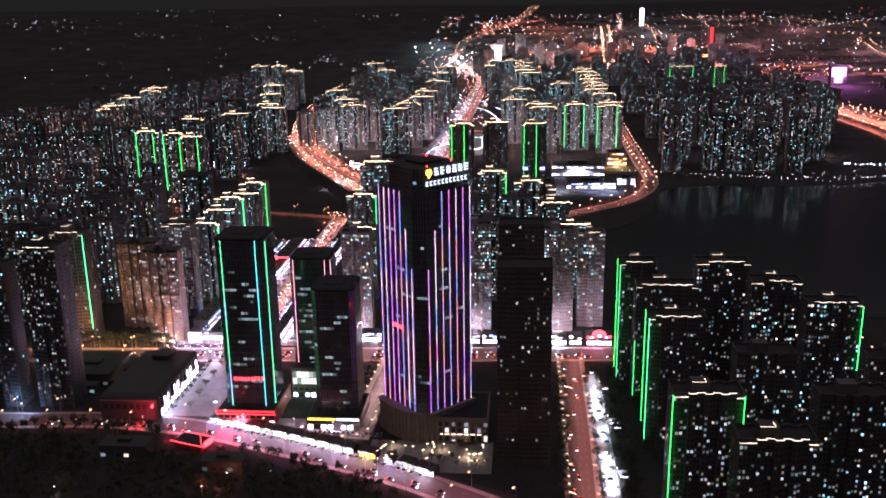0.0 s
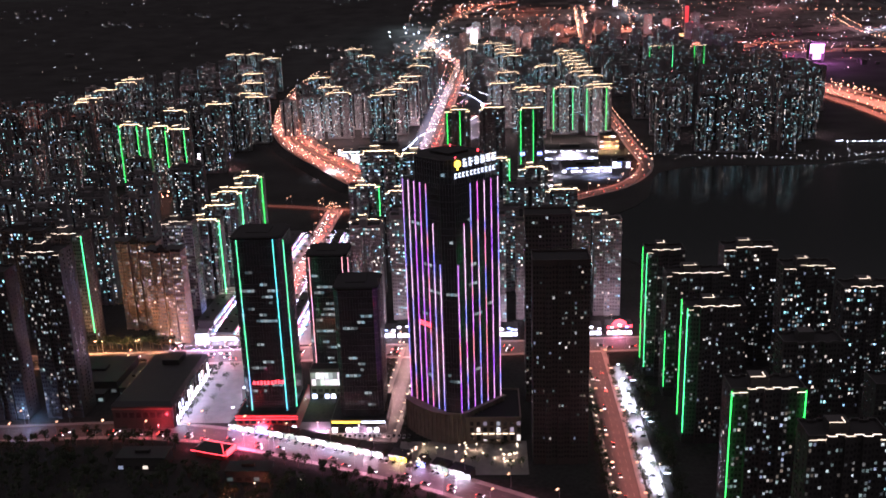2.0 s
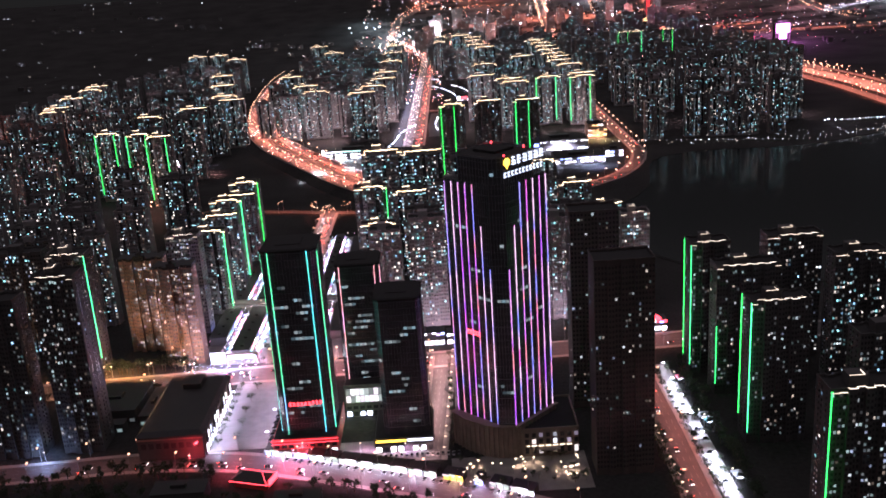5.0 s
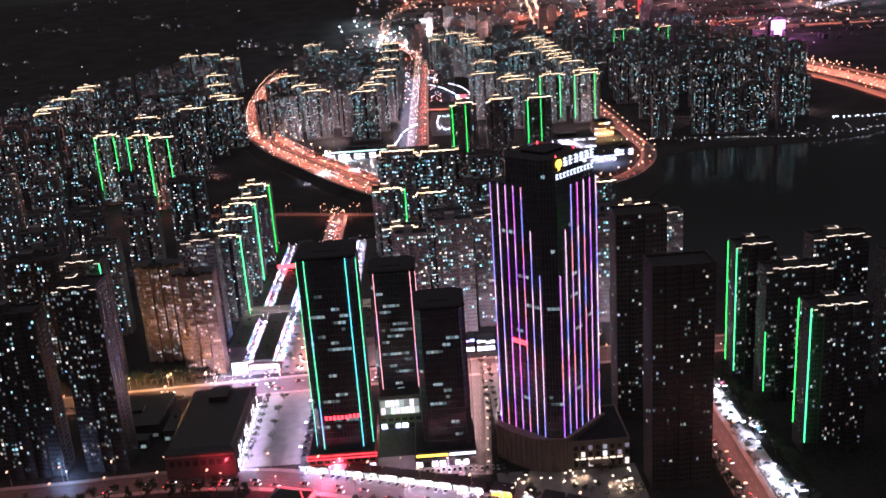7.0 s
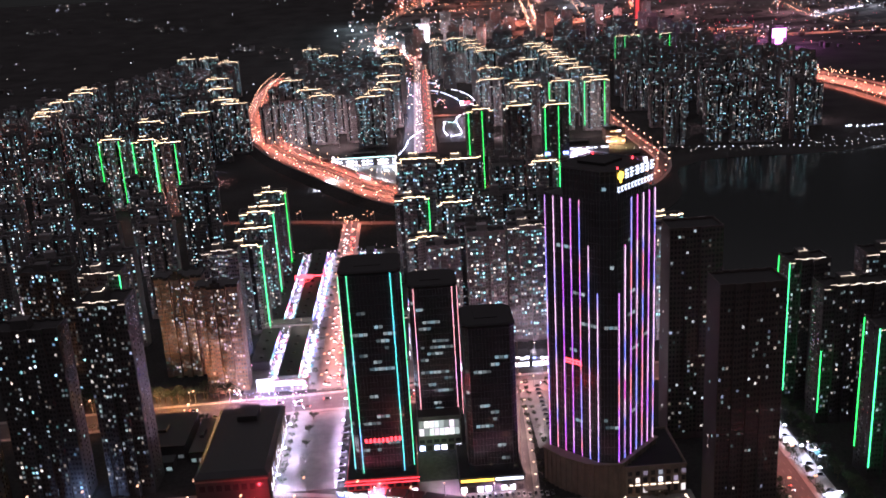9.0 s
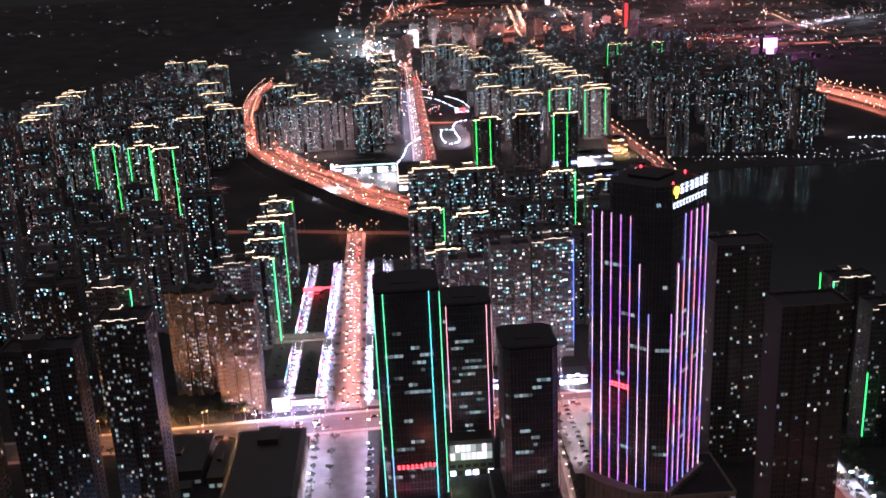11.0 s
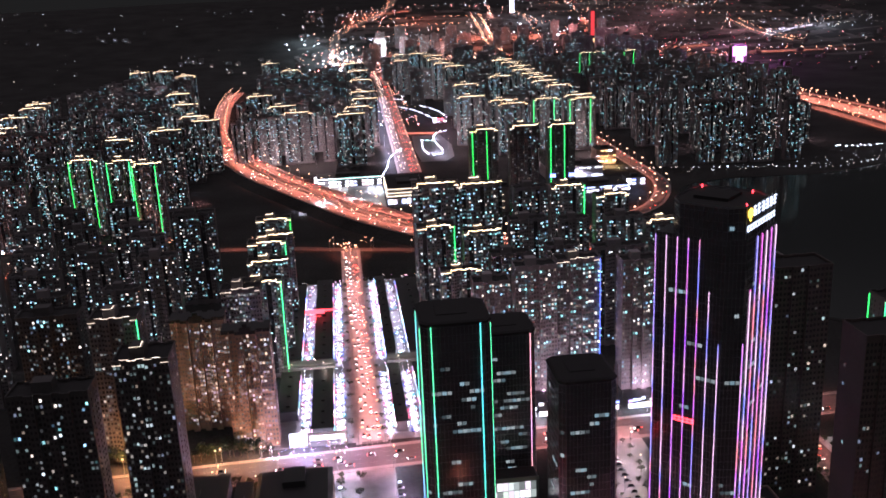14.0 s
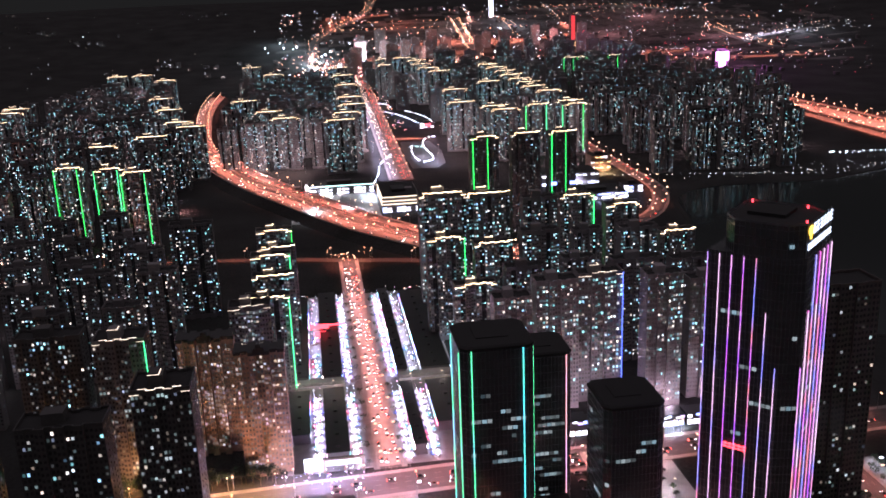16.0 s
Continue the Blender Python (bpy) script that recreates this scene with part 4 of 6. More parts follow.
    part("cornice", Mesh().prism([(-14.4, -22.4), (22.4, -22.4), (22.4, 22.4), (-24.6, 22.4), (-26.8, 8), (-25.8, -6), (-22.2, -14.4)], 20, 20.8), trim_stone, base)
    return t


bank_tower()


def bank_annex():
    t = thing("bank_annex", "low stone banking hall with warm lit windows", "building", pose(-40.5, 542, 0))
    body = part("wall", Mesh().box(-17, 0, 0, 17, 40, 17), trim_stone, t)
    part("roof", Mesh().box(-16.4, 0.6, 17, 16.4, 39.4, 17.25), roof_felt, t)
    par = Mesh()
    par.box(-17.3, -0.3, 17, 17.3, 0.3, 18.2).box(-17.3, 39.7, 17, 17.3, 40.3, 18.2).box(-17.3, 0.3, 17, -16.7, 39.7, 18.2).box(16.7, 0.3, 17, 17.3, 39.7, 18.2)
    part("parapet", par, trim_stone, t)
    for i in range(8):
        x = -15 + i * 4.1
        part("pilaster", Mesh().box(x - 0.5, -0.7, 0, x + 0.5, 0, 17), trim_stone, body)
        for z, h in ((2, 4), (8, 3), (12.4, 2.6)):
            on = (i * 7 + int(z)) % 5 < 2
            part("window", Mesh().box(x + 0.9, -0.15, z, x + 3.1, 0.05, z + h), lit_warm if on else pane_dark, body)
    part("entrance_light", Mesh().box(-13, -0.5, 6.6, 13, -0.05, 7.1), lamp_warm, t, "warm light strip over the doors")
    part("canopy", Mesh().box(-6, -5, 5.6, 6, 0, 6.3), trim_stone, t)


bank_annex()


# ---- office towers round the paved forecourt ----
def office(name, label, x0, x1, y0, d, h, leds, mat, lights, seed, cut=3.0, crown=1.6):
    r = random.Random(seed)
    w = x1 - x0
    t = thing(name, label, "tower", pose((x0 + x1) / 2, y0 + d / 2, 0), group="office towers round the forecourt")
    a, b = w / 2, d / 2
    plan = [(-a + cut, -b), (a - cut, -b), (a, -b + cut), (a, b - cut), (a - cut, b), (-a + cut, b), (-a, b - cut), (-a, -b + cut)]
    body = part("glass_body", Mesh().prism(plan, 0, h), curtain, t)
    g = Mesh()
    for p, q in zip(plan, plan[1:] + plan[:1]):
        glass_grid(g, p, q, 14, h, 1.8, 4.0, 0.09, 0.08)
    part("mullion_grid", g, mullion_metal, t, kind="stuff")
    top = [(x * 1.03, y * 1.03) for x, y in plan]
    mid = [(x * 0.95, y * 0.95) for x, y in plan]
    n = len(plan)
    me = Mesh()
    me.solid([(*p, h) for p in top] + [(*p, h + crown * 0.6) for p in top] + [(*p, h + crown) for p in mid],
             [(i, (i + 1) % n, n + (i + 1) % n, n + i) for i in range(n)] + [(n + i, n + (i + 1) % n, 2 * n + (i + 1) % n, 2 * n + i) for i in range(n)] + [tuple(range(2 * n, 3 * n))])
    part("crown", me, roof_felt, t, "low dark parapet and flat roof")
    part("plant_room", Mesh().box(-a * 0.5, -b * 0.4, h, a * 0.4, b * 0.5, h + crown + 0.4), roof_felt, t)
    for x, y, z0, z1 in leds:
        part("led_line", Mesh().box(x - 0.13, y - 0.13, z0, x + 0.13, y + 0.13, z1), mat, t, "glowing vertical LED line")
    office_lights(body, r, plan[0], plan[1], (16, h - 6), lights)
    office_lights(body, r, plan[7], plan[0], (16, h - 6), 2)
    office_lights(body, r, plan[6], plan[7], (16, h - 6), lights // 3)
    return t


west = office("office_tower", "dark glass office tower with green and cyan LED lines", -200, -168, 566.5, 31, 127,
              ((-11.6, -16.0, 12, 127), (11.0, -16.0, 12, 127), (16.4, -11, 12, 125), (-16.4, 11.5, 12, 125), (-16.4, -11, 12, 125)), led_cyan, 20, 11)
for i in range(9):
    g = Mesh()
    x, z = -9.5 + i * 2.3, 30.5 + (0.5 if i > 5 else 0.0)
    g.box(x, -16.2, z, x + 1.5, -15.75, z + 0.45).box(x, -16.2, z + 1.2, x + 1.5, -15.75, z + 1.65).box(x + 0.5, -16.2, z - 0.3, x + 0.95, -15.75, z + 2.1)
    part("facade_character", g, sign_red, west, "red lit sign character")
office("office_tower", "dark glass office tower with pink LED edges", -165, -137, 618, 28, 99,
       ((-11.2, -14.3, 14, 99), (11.2, -14.3, 14, 99), (14.3, -9, 14, 97)), led_pink, 22, 12)
east = office("office_tower", "unlit dark glass office tower with few lit windows", -137.5, -110, 562, 30, 95, (), led_pink, 10, 13)
for x in (14.0, 15.4):
    part("corner_fin", Mesh().box(x - 0.15, -9, 10, x + 0.15, -8.6, 100), trim_stone, east, "pale vertical corner fin")


def podium(name, label, x0, y0, x1, y1, h, front_mat):
    t = thing(name, label, "building", pose((x0 + x1) / 2, y0, 0))
    w, d = x1 - x0, y1 - y0
    body = part("wall", Mesh().box(-w / 2, 0, 0, w / 2, d, h), front_mat, t)
    part("roof", Mesh().box(-w / 2 + 0.5, 0.5, h, w / 2 - 0.5, d - 0.5, h + 0.2), roof_felt, t)
    part("fascia", Mesh().box(-w / 2 - 0.3, -0.4, h - 1.6, w / 2 + 0.3, 0, h + 0.7), front_mat, t)
    n = int(w / 4)
    for i in range(n):
        x = -w / 2 + (i + 0.15) * w / n
        part("shop_window", Mesh().box(x, -0.18, 0.6, x + w / n * 0.7, 0.05, 3.6), shop_light if i % 3 != 1 else pane_dark, body, "bright shop window" if i % 3 != 1 else "")
        part("upper_window", Mesh().box(x, -0.14, 5.4, x + w / n * 0.7, 0.05, 7.6), pane_dark, body)
    return t


west_pod = podium("tower_podium", "red-lit shop podium under the office tower", -205, 560.5, -166, 606, 11, red_lit_wall)
for side in (-1, 1):
    part("neon_tube", Mesh().box(-20.5, -0.75, 9.4 + side, 20.5, -0.45, 9.6 + side), sign_red, west_pod, "red neon tube along the fascia")
podium("tower_podium", "low dark podium with lit shops", -143.5, 557, -108, 596, 9, facade_dark)
link = podium("shop_block", "glazed shop block between the towers", -165, 606, -139, 617.5, 22, facade)
for i in range(8):
    for k in range(2):
        part("display_pane", Mesh().box(-12 + i * 3, -0.5, 10.5 + k * 5, -9.3 + i * 3, -0.1, 14.9 + k * 5), display_glass, link, "lit display window")
part("sign_board", Mesh().box(-17, -0.9, 7.3, 1, -0.45, 8.5), sign_gold, bpy.data.objects["tower_podium.001"], "gold lit sign board")
part("sign_board", Mesh().box(2, -0.9, 7.3, 17, -0.45, 8.5), sign_white, bpy.data.objects["tower_podium.001"], "white lit sign board")


# ---- the hall by the square ----
def hall():
    t = thing("market_hall", "broad low hall with a dark roof and lit side shops", "building", pose(-268, 565, 0))
    body = part("wall", Mesh().box(-20, 0, 0, 20, 82, 16), facade_dark, t)
    roof = Mesh()
    roof.solid([(-20.6, -0.6, 16), (20.6, -0.6, 16), (20.6, 82.6, 16), (-20.6, 82.6, 16), (-18, 3, 18.4), (18, 3, 18.4), (18, 79, 18.4), (-18, 79, 18.4)],
               [(0, 1, 5, 4), (1, 2, 6, 5), (2, 3, 7, 6), (3, 0, 4, 7), (4, 5, 6, 7), (3, 2, 1, 0)])
    part("roof", roof, roof_sheet, t, "black sheet roof with sloping edges")
    part("roof_lantern", Mesh().box(-6, 60, 18.4, 6, 76, 22), roof_sheet, t)
    for i in range(12):
        y = 4 + i * 6.4
        part("shop_window", Mesh().box(19.9, y, 0.8, 20.2, y + 5.0, 5.2), shop_light, body, "bright shop window")
        part("upper_window", Mesh().box(19.9, y, 7, 20.2, y + 4.6, 11.5), shop_light if i in (1, 2, 4, 5, 8, 9, 11) else pane_dark, body)
        part("column", Mesh().box(20.0, y - 1.2, 0, 21.0, y - 0.5, 15.8), trim_stone, body)
    for i in range(8):
        x = -18 + i * 4.6
        part("window", Mesh().box(x, -0.2, 8, x + 3, 0.05, 11.5), pane_dark, body)
    part("cornice", Mesh().box(-20.3, -0.3, 13.6, 20.3, 0, 14.6), trim_stone, t)


hall()


def low_block(x0, y0, x1, y1, h, label, mat=None, lit=3):
    t = thing("low_building", label, "building", pose((x0 + x1) / 2, y0, 0))
    w, d = x1 - x0, y1 - y0
    body = part("wall", Mesh().box(-w / 2, 0, 0, w / 2, d, h), mat or facade_dark, t)
    part("roof", Mesh().box(-w / 2 - 0.4, -0.4, h, w / 2 + 0.4, d + 0.4, h + 0.5), roof_sheet, t)
    part("roof_hatch", Mesh().box(-w / 6, d * 0.4, h + 0.5, w / 8, d * 0.6, h + 2.4), roof_sheet, t)
    n = max(2, int(w / 5))
    for i in range(n):
        x = -w / 2 + (i + 0.2) * w / n
        part("window", Mesh().box(x, -0.15, 1, x + w / n * 0.6, 0.05, 3.2), lit_cool if i % 3 < lit - 1 and lit else pane_dark, body)
    return t


low_block(-345, 618, -306, 662, 9, "low dark-roofed school block beside the tower")
low_block(-302, 612, -293, 655, 7, "narrow low block with a lit lane beside it")
low_block(-336, 604, -310, 612, 6, "low dark shed with a lit yard")

# ---- shop row along the cross road ----
SHOPS = ((-134, -117, 7, "white"), (-115.5, -99, 10, "white"), (-97.5, -84, 8, "white"), (-82, -62, 7, "white"), (-56, -36, 7, "white"), (-34, -20, 7, "blue"), (18, 34, 7, "white"), (36, 46, 7, "blue"), (50, 70, 8, "red"))
SIGN = {"white": sign_white, "blue": sign_blue, "red": sign_red}
for i, (x0, x1, h, c) in enumerate(SHOPS):
    t = thing("shop", f"low street shop with a bright {c} sign and lit front", "shop", pose((x0 + x1) / 2, 715, 0), group="shop row on the cross road")
    w = x1 - x0
    body = part("wall", Mesh().box(-w / 2, 0, 0, w / 2, 12, h), facade, t)
    part("roof", Mesh().box(-w / 2 - 0.3, -0.5, h, w / 2 + 0.3, 12.3, h + 0.4), roof_sheet, t)
    boards = max(3, int(w / 2.8))
    for k in range(boards):
        if (k * 7 + i * 3) % 6 == 4:
            continue
        a, e = -w / 2 + (k + 0.08) * w / boards, -w / 2 + (k + 0.92) * w / boards
        z = h - 2.2 + 0.5 * ((k * 5 + i) % 4)
        mat = (SIGN[c], shop_light, SIGN[c], sign_blue, sign_violet, shop_white)[(k * 5 + i) % 6]
        part("sign_board", Mesh().box(a, -0.9, z, e, -0.3, z + 0.9 + 0.5 * ((k + i) % 3)), mat, t, "glowing sign board")
    if c == "red":
        fan = [(6.2 * math.cos(q * math.pi / 12), 6.2 * math.sin(q * math.pi / 12)) for q in range(13)]
        gable = Mesh().solid([(x, -0.25, h - 1 + z) for x, z in fan] + [(x, 0.2, h - 1 + z) for x, z in fan], [tuple(range(13)), tuple(range(25, 12, -1))] + [(q, q + 13, q + 14, q + 1) for q in range(12)])
        part("round_gable", gable, sign_red, t, "glowing red round gable")
    n = max(2, int(w / 3.5))
    for k in range(n):
        x = -w / 2 + (k + 0.1) * w / n
        part("shop_window", Mesh().box(x, -0.2, 0.4, x + w / n * 0.8, 0.05, 3.4), shop_light, body)


# ---- night market ----
def market_stall(w=4.6):
    can = Mesh()
    can.solid([(-w / 2, -1.5, 2.4), (w / 2, -1.5, 2.4), (w / 2, 1.5, 2.4), (-w / 2, 1.5, 2.4), (-w / 2, 0, 3.1), (w / 2, 0, 3.1)], [(0, 1, 5, 4), (2, 3, 4, 5), (0, 4, 3), (1, 2, 5)])
    fr = Mesh()
    for x in (-w / 2 + 0.1, w / 2 - 0.1):
        for y in (-1.4, 1.4):
            fr.bar((x, y, 0), (x, y, 2.42), 0.08, 0.08)
        fr.bar((x, -1.4, 2.38), (x, 1.4, 2.38), 0.08, 0.08)
    t = tagged(new("market_stall", Mesh().box(-w / 2 + 0.3, -1.2, 0, w / 2 - 0.3, -0.5, 0.9).box(-w / 2 + 0.5, -1.1, 0.9, w / 2 - 0.6, -0.6, 1.2).data("market_stall", goods)), "market stall with a pale canopy and bright lamp", "stall", "night market stalls")
    part("canopy", can, canvas_cloth, t)
    part("frame", fr, steel, t, kind="stuff")
    part("lamp_bar", Mesh().box(-w / 2 + 0.2, -1.75, 2.45, w / 2 - 0.2, -1.5, 3.2), stall_light, t, "bright lamp bar")
    return t


stall = None
rs = random.Random(21)
for x, face in ((-268, 90), (-263.5, -90), (-245.2, 90), (-240.5, -90), (-214, 90), (-209.6, -90), (-198, 90), (-193.2, -90)):
    y = 708.0
    while y < 1010:
        if not (804 < y < 826) and not (y > 840 and abs(x + 229) > 28 and rs.random() < 0.5):
            m = pose(x + rs.uniform(-0.8, 0.8), y, 0.11, 0, 0, face + rs.uniform(-8, 8))
            if stall is None:
                stall = market_stall()
                stall.matrix_basis = m
            else:
                copy_thing(stall, m)
        y += rs.uniform(8.5, 11)


def market_shed(x0, x1, y0, y1, label, h=7.5):
    """A long two-storey market building with shop fronts on both long sides."""
    t = thing("market_shed", label, "building", pose((x0 + x1) / 2, y0, 0), group="market sheds")
    w, d = x1 - x0, y1 - y0
    body = part("wall", Mesh().box(-w / 2, 0, 0, w / 2, d, h), facade, t)
    part("roof", Mesh().box(-w / 2 - 0.5, -0.4, h, w / 2 + 0.5, d + 0.4, h + 0.35), roof_sheet, t, "black flat roof")
    rv = Mesh()
    for i in range(int(d / 16)):
        rv.box(-1.2, 6 + i * 16, h + 0.35, 1.2, 9 + i * 16, h + 1.5)
    part("roof_vent", rv, roof_sheet, t, kind="stuff")
    n = int(d / 10)
    for side in (-1, 1):
        for i in range(n):
            y = (i + 0.12) * d / n
            a, b = sorted((side * w / 2 - side * 0.05, side * (w / 2 + 0.5)))
            part("sign_board", Mesh().box(a, y, 3.4, b, y + d / n * 0.76, 4.9), stall_light, body, "lit shop sign")
    return t


for x0, x1 in ((-261, -247.5), (-208, -200.5)):
    market_shed(x0, x1, 712, 804, "long black-roofed market building with lit shop signs")
    market_shed(x0, x1, 826, 1008, "long black-roofed market building with lit shop signs")
for x0, x1 in ((-284, -271), (-190, -169)):
    market_shed(x0, x1, 740, 804, "black-roofed market building at the edge of the lanes", 7)
    market_shed(x0, x1, 828, 1000, "black-roofed market building at the edge of the lanes", 7)
for x0, x1 in ((-284, -246), (-208, -168)):
    t = thing("market_bridge", "pale covered footbridge across the market lane", "bridge", pose((x0 + x1) / 2, 815, 0))
    w = x1 - x0
    part("deck", Mesh().box(-w / 2, -4, 5, w / 2, 4, 5.8), concrete, t)
    part("roof", Mesh().box(-w / 2, -4.4, 8.4, w / 2, 4.4, 8.8), concrete, t, "pale flat roof")
    for k in range(6):
        x = -w / 2 + 1 + k * (w - 2) / 5
        part("post", Mesh().box(x - 0.3, -3.8, 0, x + 0.3, -3.2, 8.4), concrete, t)
    part("rail", Mesh().box(-w / 2, -4.1, 5.8, w / 2, -3.9, 7.0), steel, t)


def market_gate():
    t = thing("market_gate", "glowing white market gate with sign boards", "gate", pose(-257, 703, 0))
    for x in (-17, -6, 6, 17):
        part("pillar", Mesh().box(x - 0.8, -0.8, 0, x + 0.8, 0.8, 8), trim_stone, t)
    part("beam", Mesh().box(-18, -1, 7.4, 18, 1, 9.2), trim_stone, t)
    part("sign_board", Mesh().box(-17.6, -1.5, 2.4, -7, -1.0, 10.5), sign_white, t, "large glowing white sign board")
    part("sign_board", Mesh().box(-5, -1.5, 5, 15, -1.0, 7.6), sign_white, t, "long glowing white sign board")


market_gate()
t = thing("market_arch", "red lit arch over the market lane", "gate", pose(-262, 914, 0))
part("post", Mesh().box(-6, -0.5, 0, -5, 0.5, 11), steel, t)
part("post", Mesh().box(5, -0.5, 0, 6, 0.5, 11), steel, t)
part("lit_beam", Mesh().box(-8, -0.6, 10, 8, 0.6, 13.5), sign_red, t, "glowing red beam")
part("lit_board", Mesh().box(-4, -1.2, 3, 5, -0.7, 8), sign_red, t, "glowing red board")
t = thing("market_arch", "red lit bar across the market roofs", "gate", pose(-252, 922, 0))
part("post", Mesh().box(-1, -0.5, 0, 0, 0.5, 9), steel, t)
part("lit_beam", Mesh().box(-6, -0.5, 9, 10, 0.5, 10.2), sign_red, t, "glowing red beam")


# ---- street lamps ----
def street_lamp(head, label, h=11.0, arm=2.4, size=1.0):
    post = Mesh().tube((0, 0, 0), (0, 0, h), 0.14, 0.08, 6).bar((0, 0, h), (arm, 0, h + 0.5), 0.1, 0.1)
    t = tagged(new("street_lamp", post.data("street_lamp", steel)), label, "street lamp", "street lamps")
    part("head", Mesh().box(arm - 0.5 * size, -0.3 * size, h + 0.3, arm + 0.7 * size, 0.3 * size, h + 0.3 + 0.4 * size), head, t, "glowing lamp head")
    return t


LAMPS = {}


def lamp(kind, x, y, z, heading):
    if kind not in LAMPS:
        spec = {"orange": (lamp_orange, "tall street lamp with an orange glowing head", 11, 2.4, 1.5), "big": (lamp_orange, "tall highway lamp with an orange glowing head", 12, 3, 2.6),
                "warm": (lamp_warm, "low garden lamp with a warm glowing head", 4.0, 0.3, 1.1), "white": (lamp_white, "white glowing street lamp beside the road", 9, 1.8, 1.5)}[kind]
        LAMPS[kind] = street_lamp(*spec)
        LAMPS[kind].matrix_basis = pose(x, y, z, 0, 0, math.degrees(heading))
        return LAMPS[kind]
    return copy_thing(LAMPS[kind], pose(x, y, z, 0, 0, math.degrees(heading)))


def lamp_row(kind, line, off, step, z, watts=0.0, colour=ORANGE, every=1, lift=10.5, both=True, joined=None):
    """Lamps on one or both sides of a road; some of them throw the light that the road is seen by."""
    for s in ((-1, 1) if both else (1,)):
        for i, (x, y, h) in enumerate(along(line, step)):
            px, py = x - math.sin(h) * off * s, y + math.cos(h) * off * s
            if joined:
                ux, uy = math.sin(h) * s, -math.cos(h) * s
                joined[0].tube((px, py, z), (px, py, z + lift), 0.2, 0.12, 5).bar((px, py, z + lift), (px + 3 * ux, py + 3 * uy, z + lift + 0.5), 0.2, 0.2)
                qx, qy = px + 2.6 * ux, py + 2.6 * uy
                joined[1].box(qx - 0.65, qy - 0.65, z + lift + 0.2, qx + 0.65, qy + 0.65, z + lift + 1.1)
            else:
                lamp(kind, px, py, z, h - s * math.pi / 2)
            if watts and i % every == 0:
                qx, qy = x - math.sin(h) * (off - 3) * s, y + math.cos(h) * (off - 3) * s
                lamp_or_fill(qx, qy, z + lift - 1.0, watts, colour, mast=False)


poles, heads = Mesh(), Mesh()
lamp_row("big", HIGHWAY, 28, 36, 8, 0, ORANGE, 2, 12, joined=(poles, heads))
lamp_row("big", HIGHWAY, 10, 40, 8, 0, ORANGE, 2, 12, joined=(poles, heads))
lamp_row("big", FARWAY, 13, 34, 8, 0, ORANGE, 2, 12, joined=(poles, heads))
lamp_row("orange", AVENUE, 15, 60, 0.3, 0, ORANGE, 2, joined=(poles, heads))
lamp_row("orange", LAKESIDE, 10, 36, 0.3, 0, ORANGE, 2, joined=(poles, heads))
t = tagged(new("far_street_lamps", poles.data("far_street_lamps", steel)), "rows of far orange lamps along the highway and avenues", "street lamps", kind="stuff")
part("lamp_head", heads, lamp_far, t, kind="stuff")
lamp_row("orange", CROSS, 12.5, 34, 0.3)
lamp_row("orange", FRONT, 11.5, 30, 0.3)
lamp_row("orange", RIGHT, 9.5, 32, 0.3)
lamp_row("orange", MARKET, 8.2, 36, 0.3)
lamp_row("white", [(46.5, 445), (46.5, 650)], 0, 24, 0.1, both=False)
for k, (ya, yb) in enumerate(((445, 478), (486, 536), (548, 575), (580, 632), (638, 652))):
    lamp_strip([(50, ya), (50, yb)], 0, 8.5, (95, 150, 60, 140, 60)[k], (0.78, 0.88, 1.0), 110, 2, 95)
lamp_row("white", [(-246, 575), (-246, 668)], 0, 30, 0.1, 10500, (0.82, 0.72, 1.0), 1, 9, False)
lamp_row("white", [(-213, 575), (-213, 668)], 0, 30, 0.1, 10500, (0.90, 0.72, 1.0), 1, 9, False)
lamp_row("warm", MIDDLE, 8, 13, 0.3, 700, (1.0, 0.7, 0.45), 3, 4)
lamp_strip(HIGHWAY, 14, 19, 300, ORANGE, 130, 2.5, 132)
lamp_strip(HIGHWAY, -14, 19, 300, ORANGE, 130, 2.5, 132)
lamp_strip([(-400, 1735), (-372, 1775), (-318, 1782)], 0, 18, 300, (1.0, 0.2, 0.14), 130, 2.5, 120)
lamp_strip(FARWAY, 8, 19, 190, ORANGE, 130, 2.5, 112)
lamp_strip(FARWAY, -8, 19, 190, ORANGE, 130, 2.5, 112)
lamp_strip(AVENUE, -8, 11, 80, (1.0, 0.33, 0.25), 300, 2.5, 140)
lamp_strip(AVENUE[:4], 9, 9, 110, (0.95, 0.62, 0.72), 300, 3, 140)
lamp_strip(AVENUE[:4], 24, 9, 150, (0.75, 0.72, 1.0), 300, 3, 140)
lamp_strip(MIDDLE, 0, 8, 95, (1.0, 0.56, 0.50), 160, 2.5, 130)
lamp_row("orange", RIVERSIDE, 7, 44, 0.1)
lamp_strip(RIVERSIDE, 0, 9, 34, (1.0, 0.22, 0.10), 90, 2.5, 130)
lamp_strip(LAKESIDE, 0, 11, 60, ORANGE, 160, 2.5, 140)
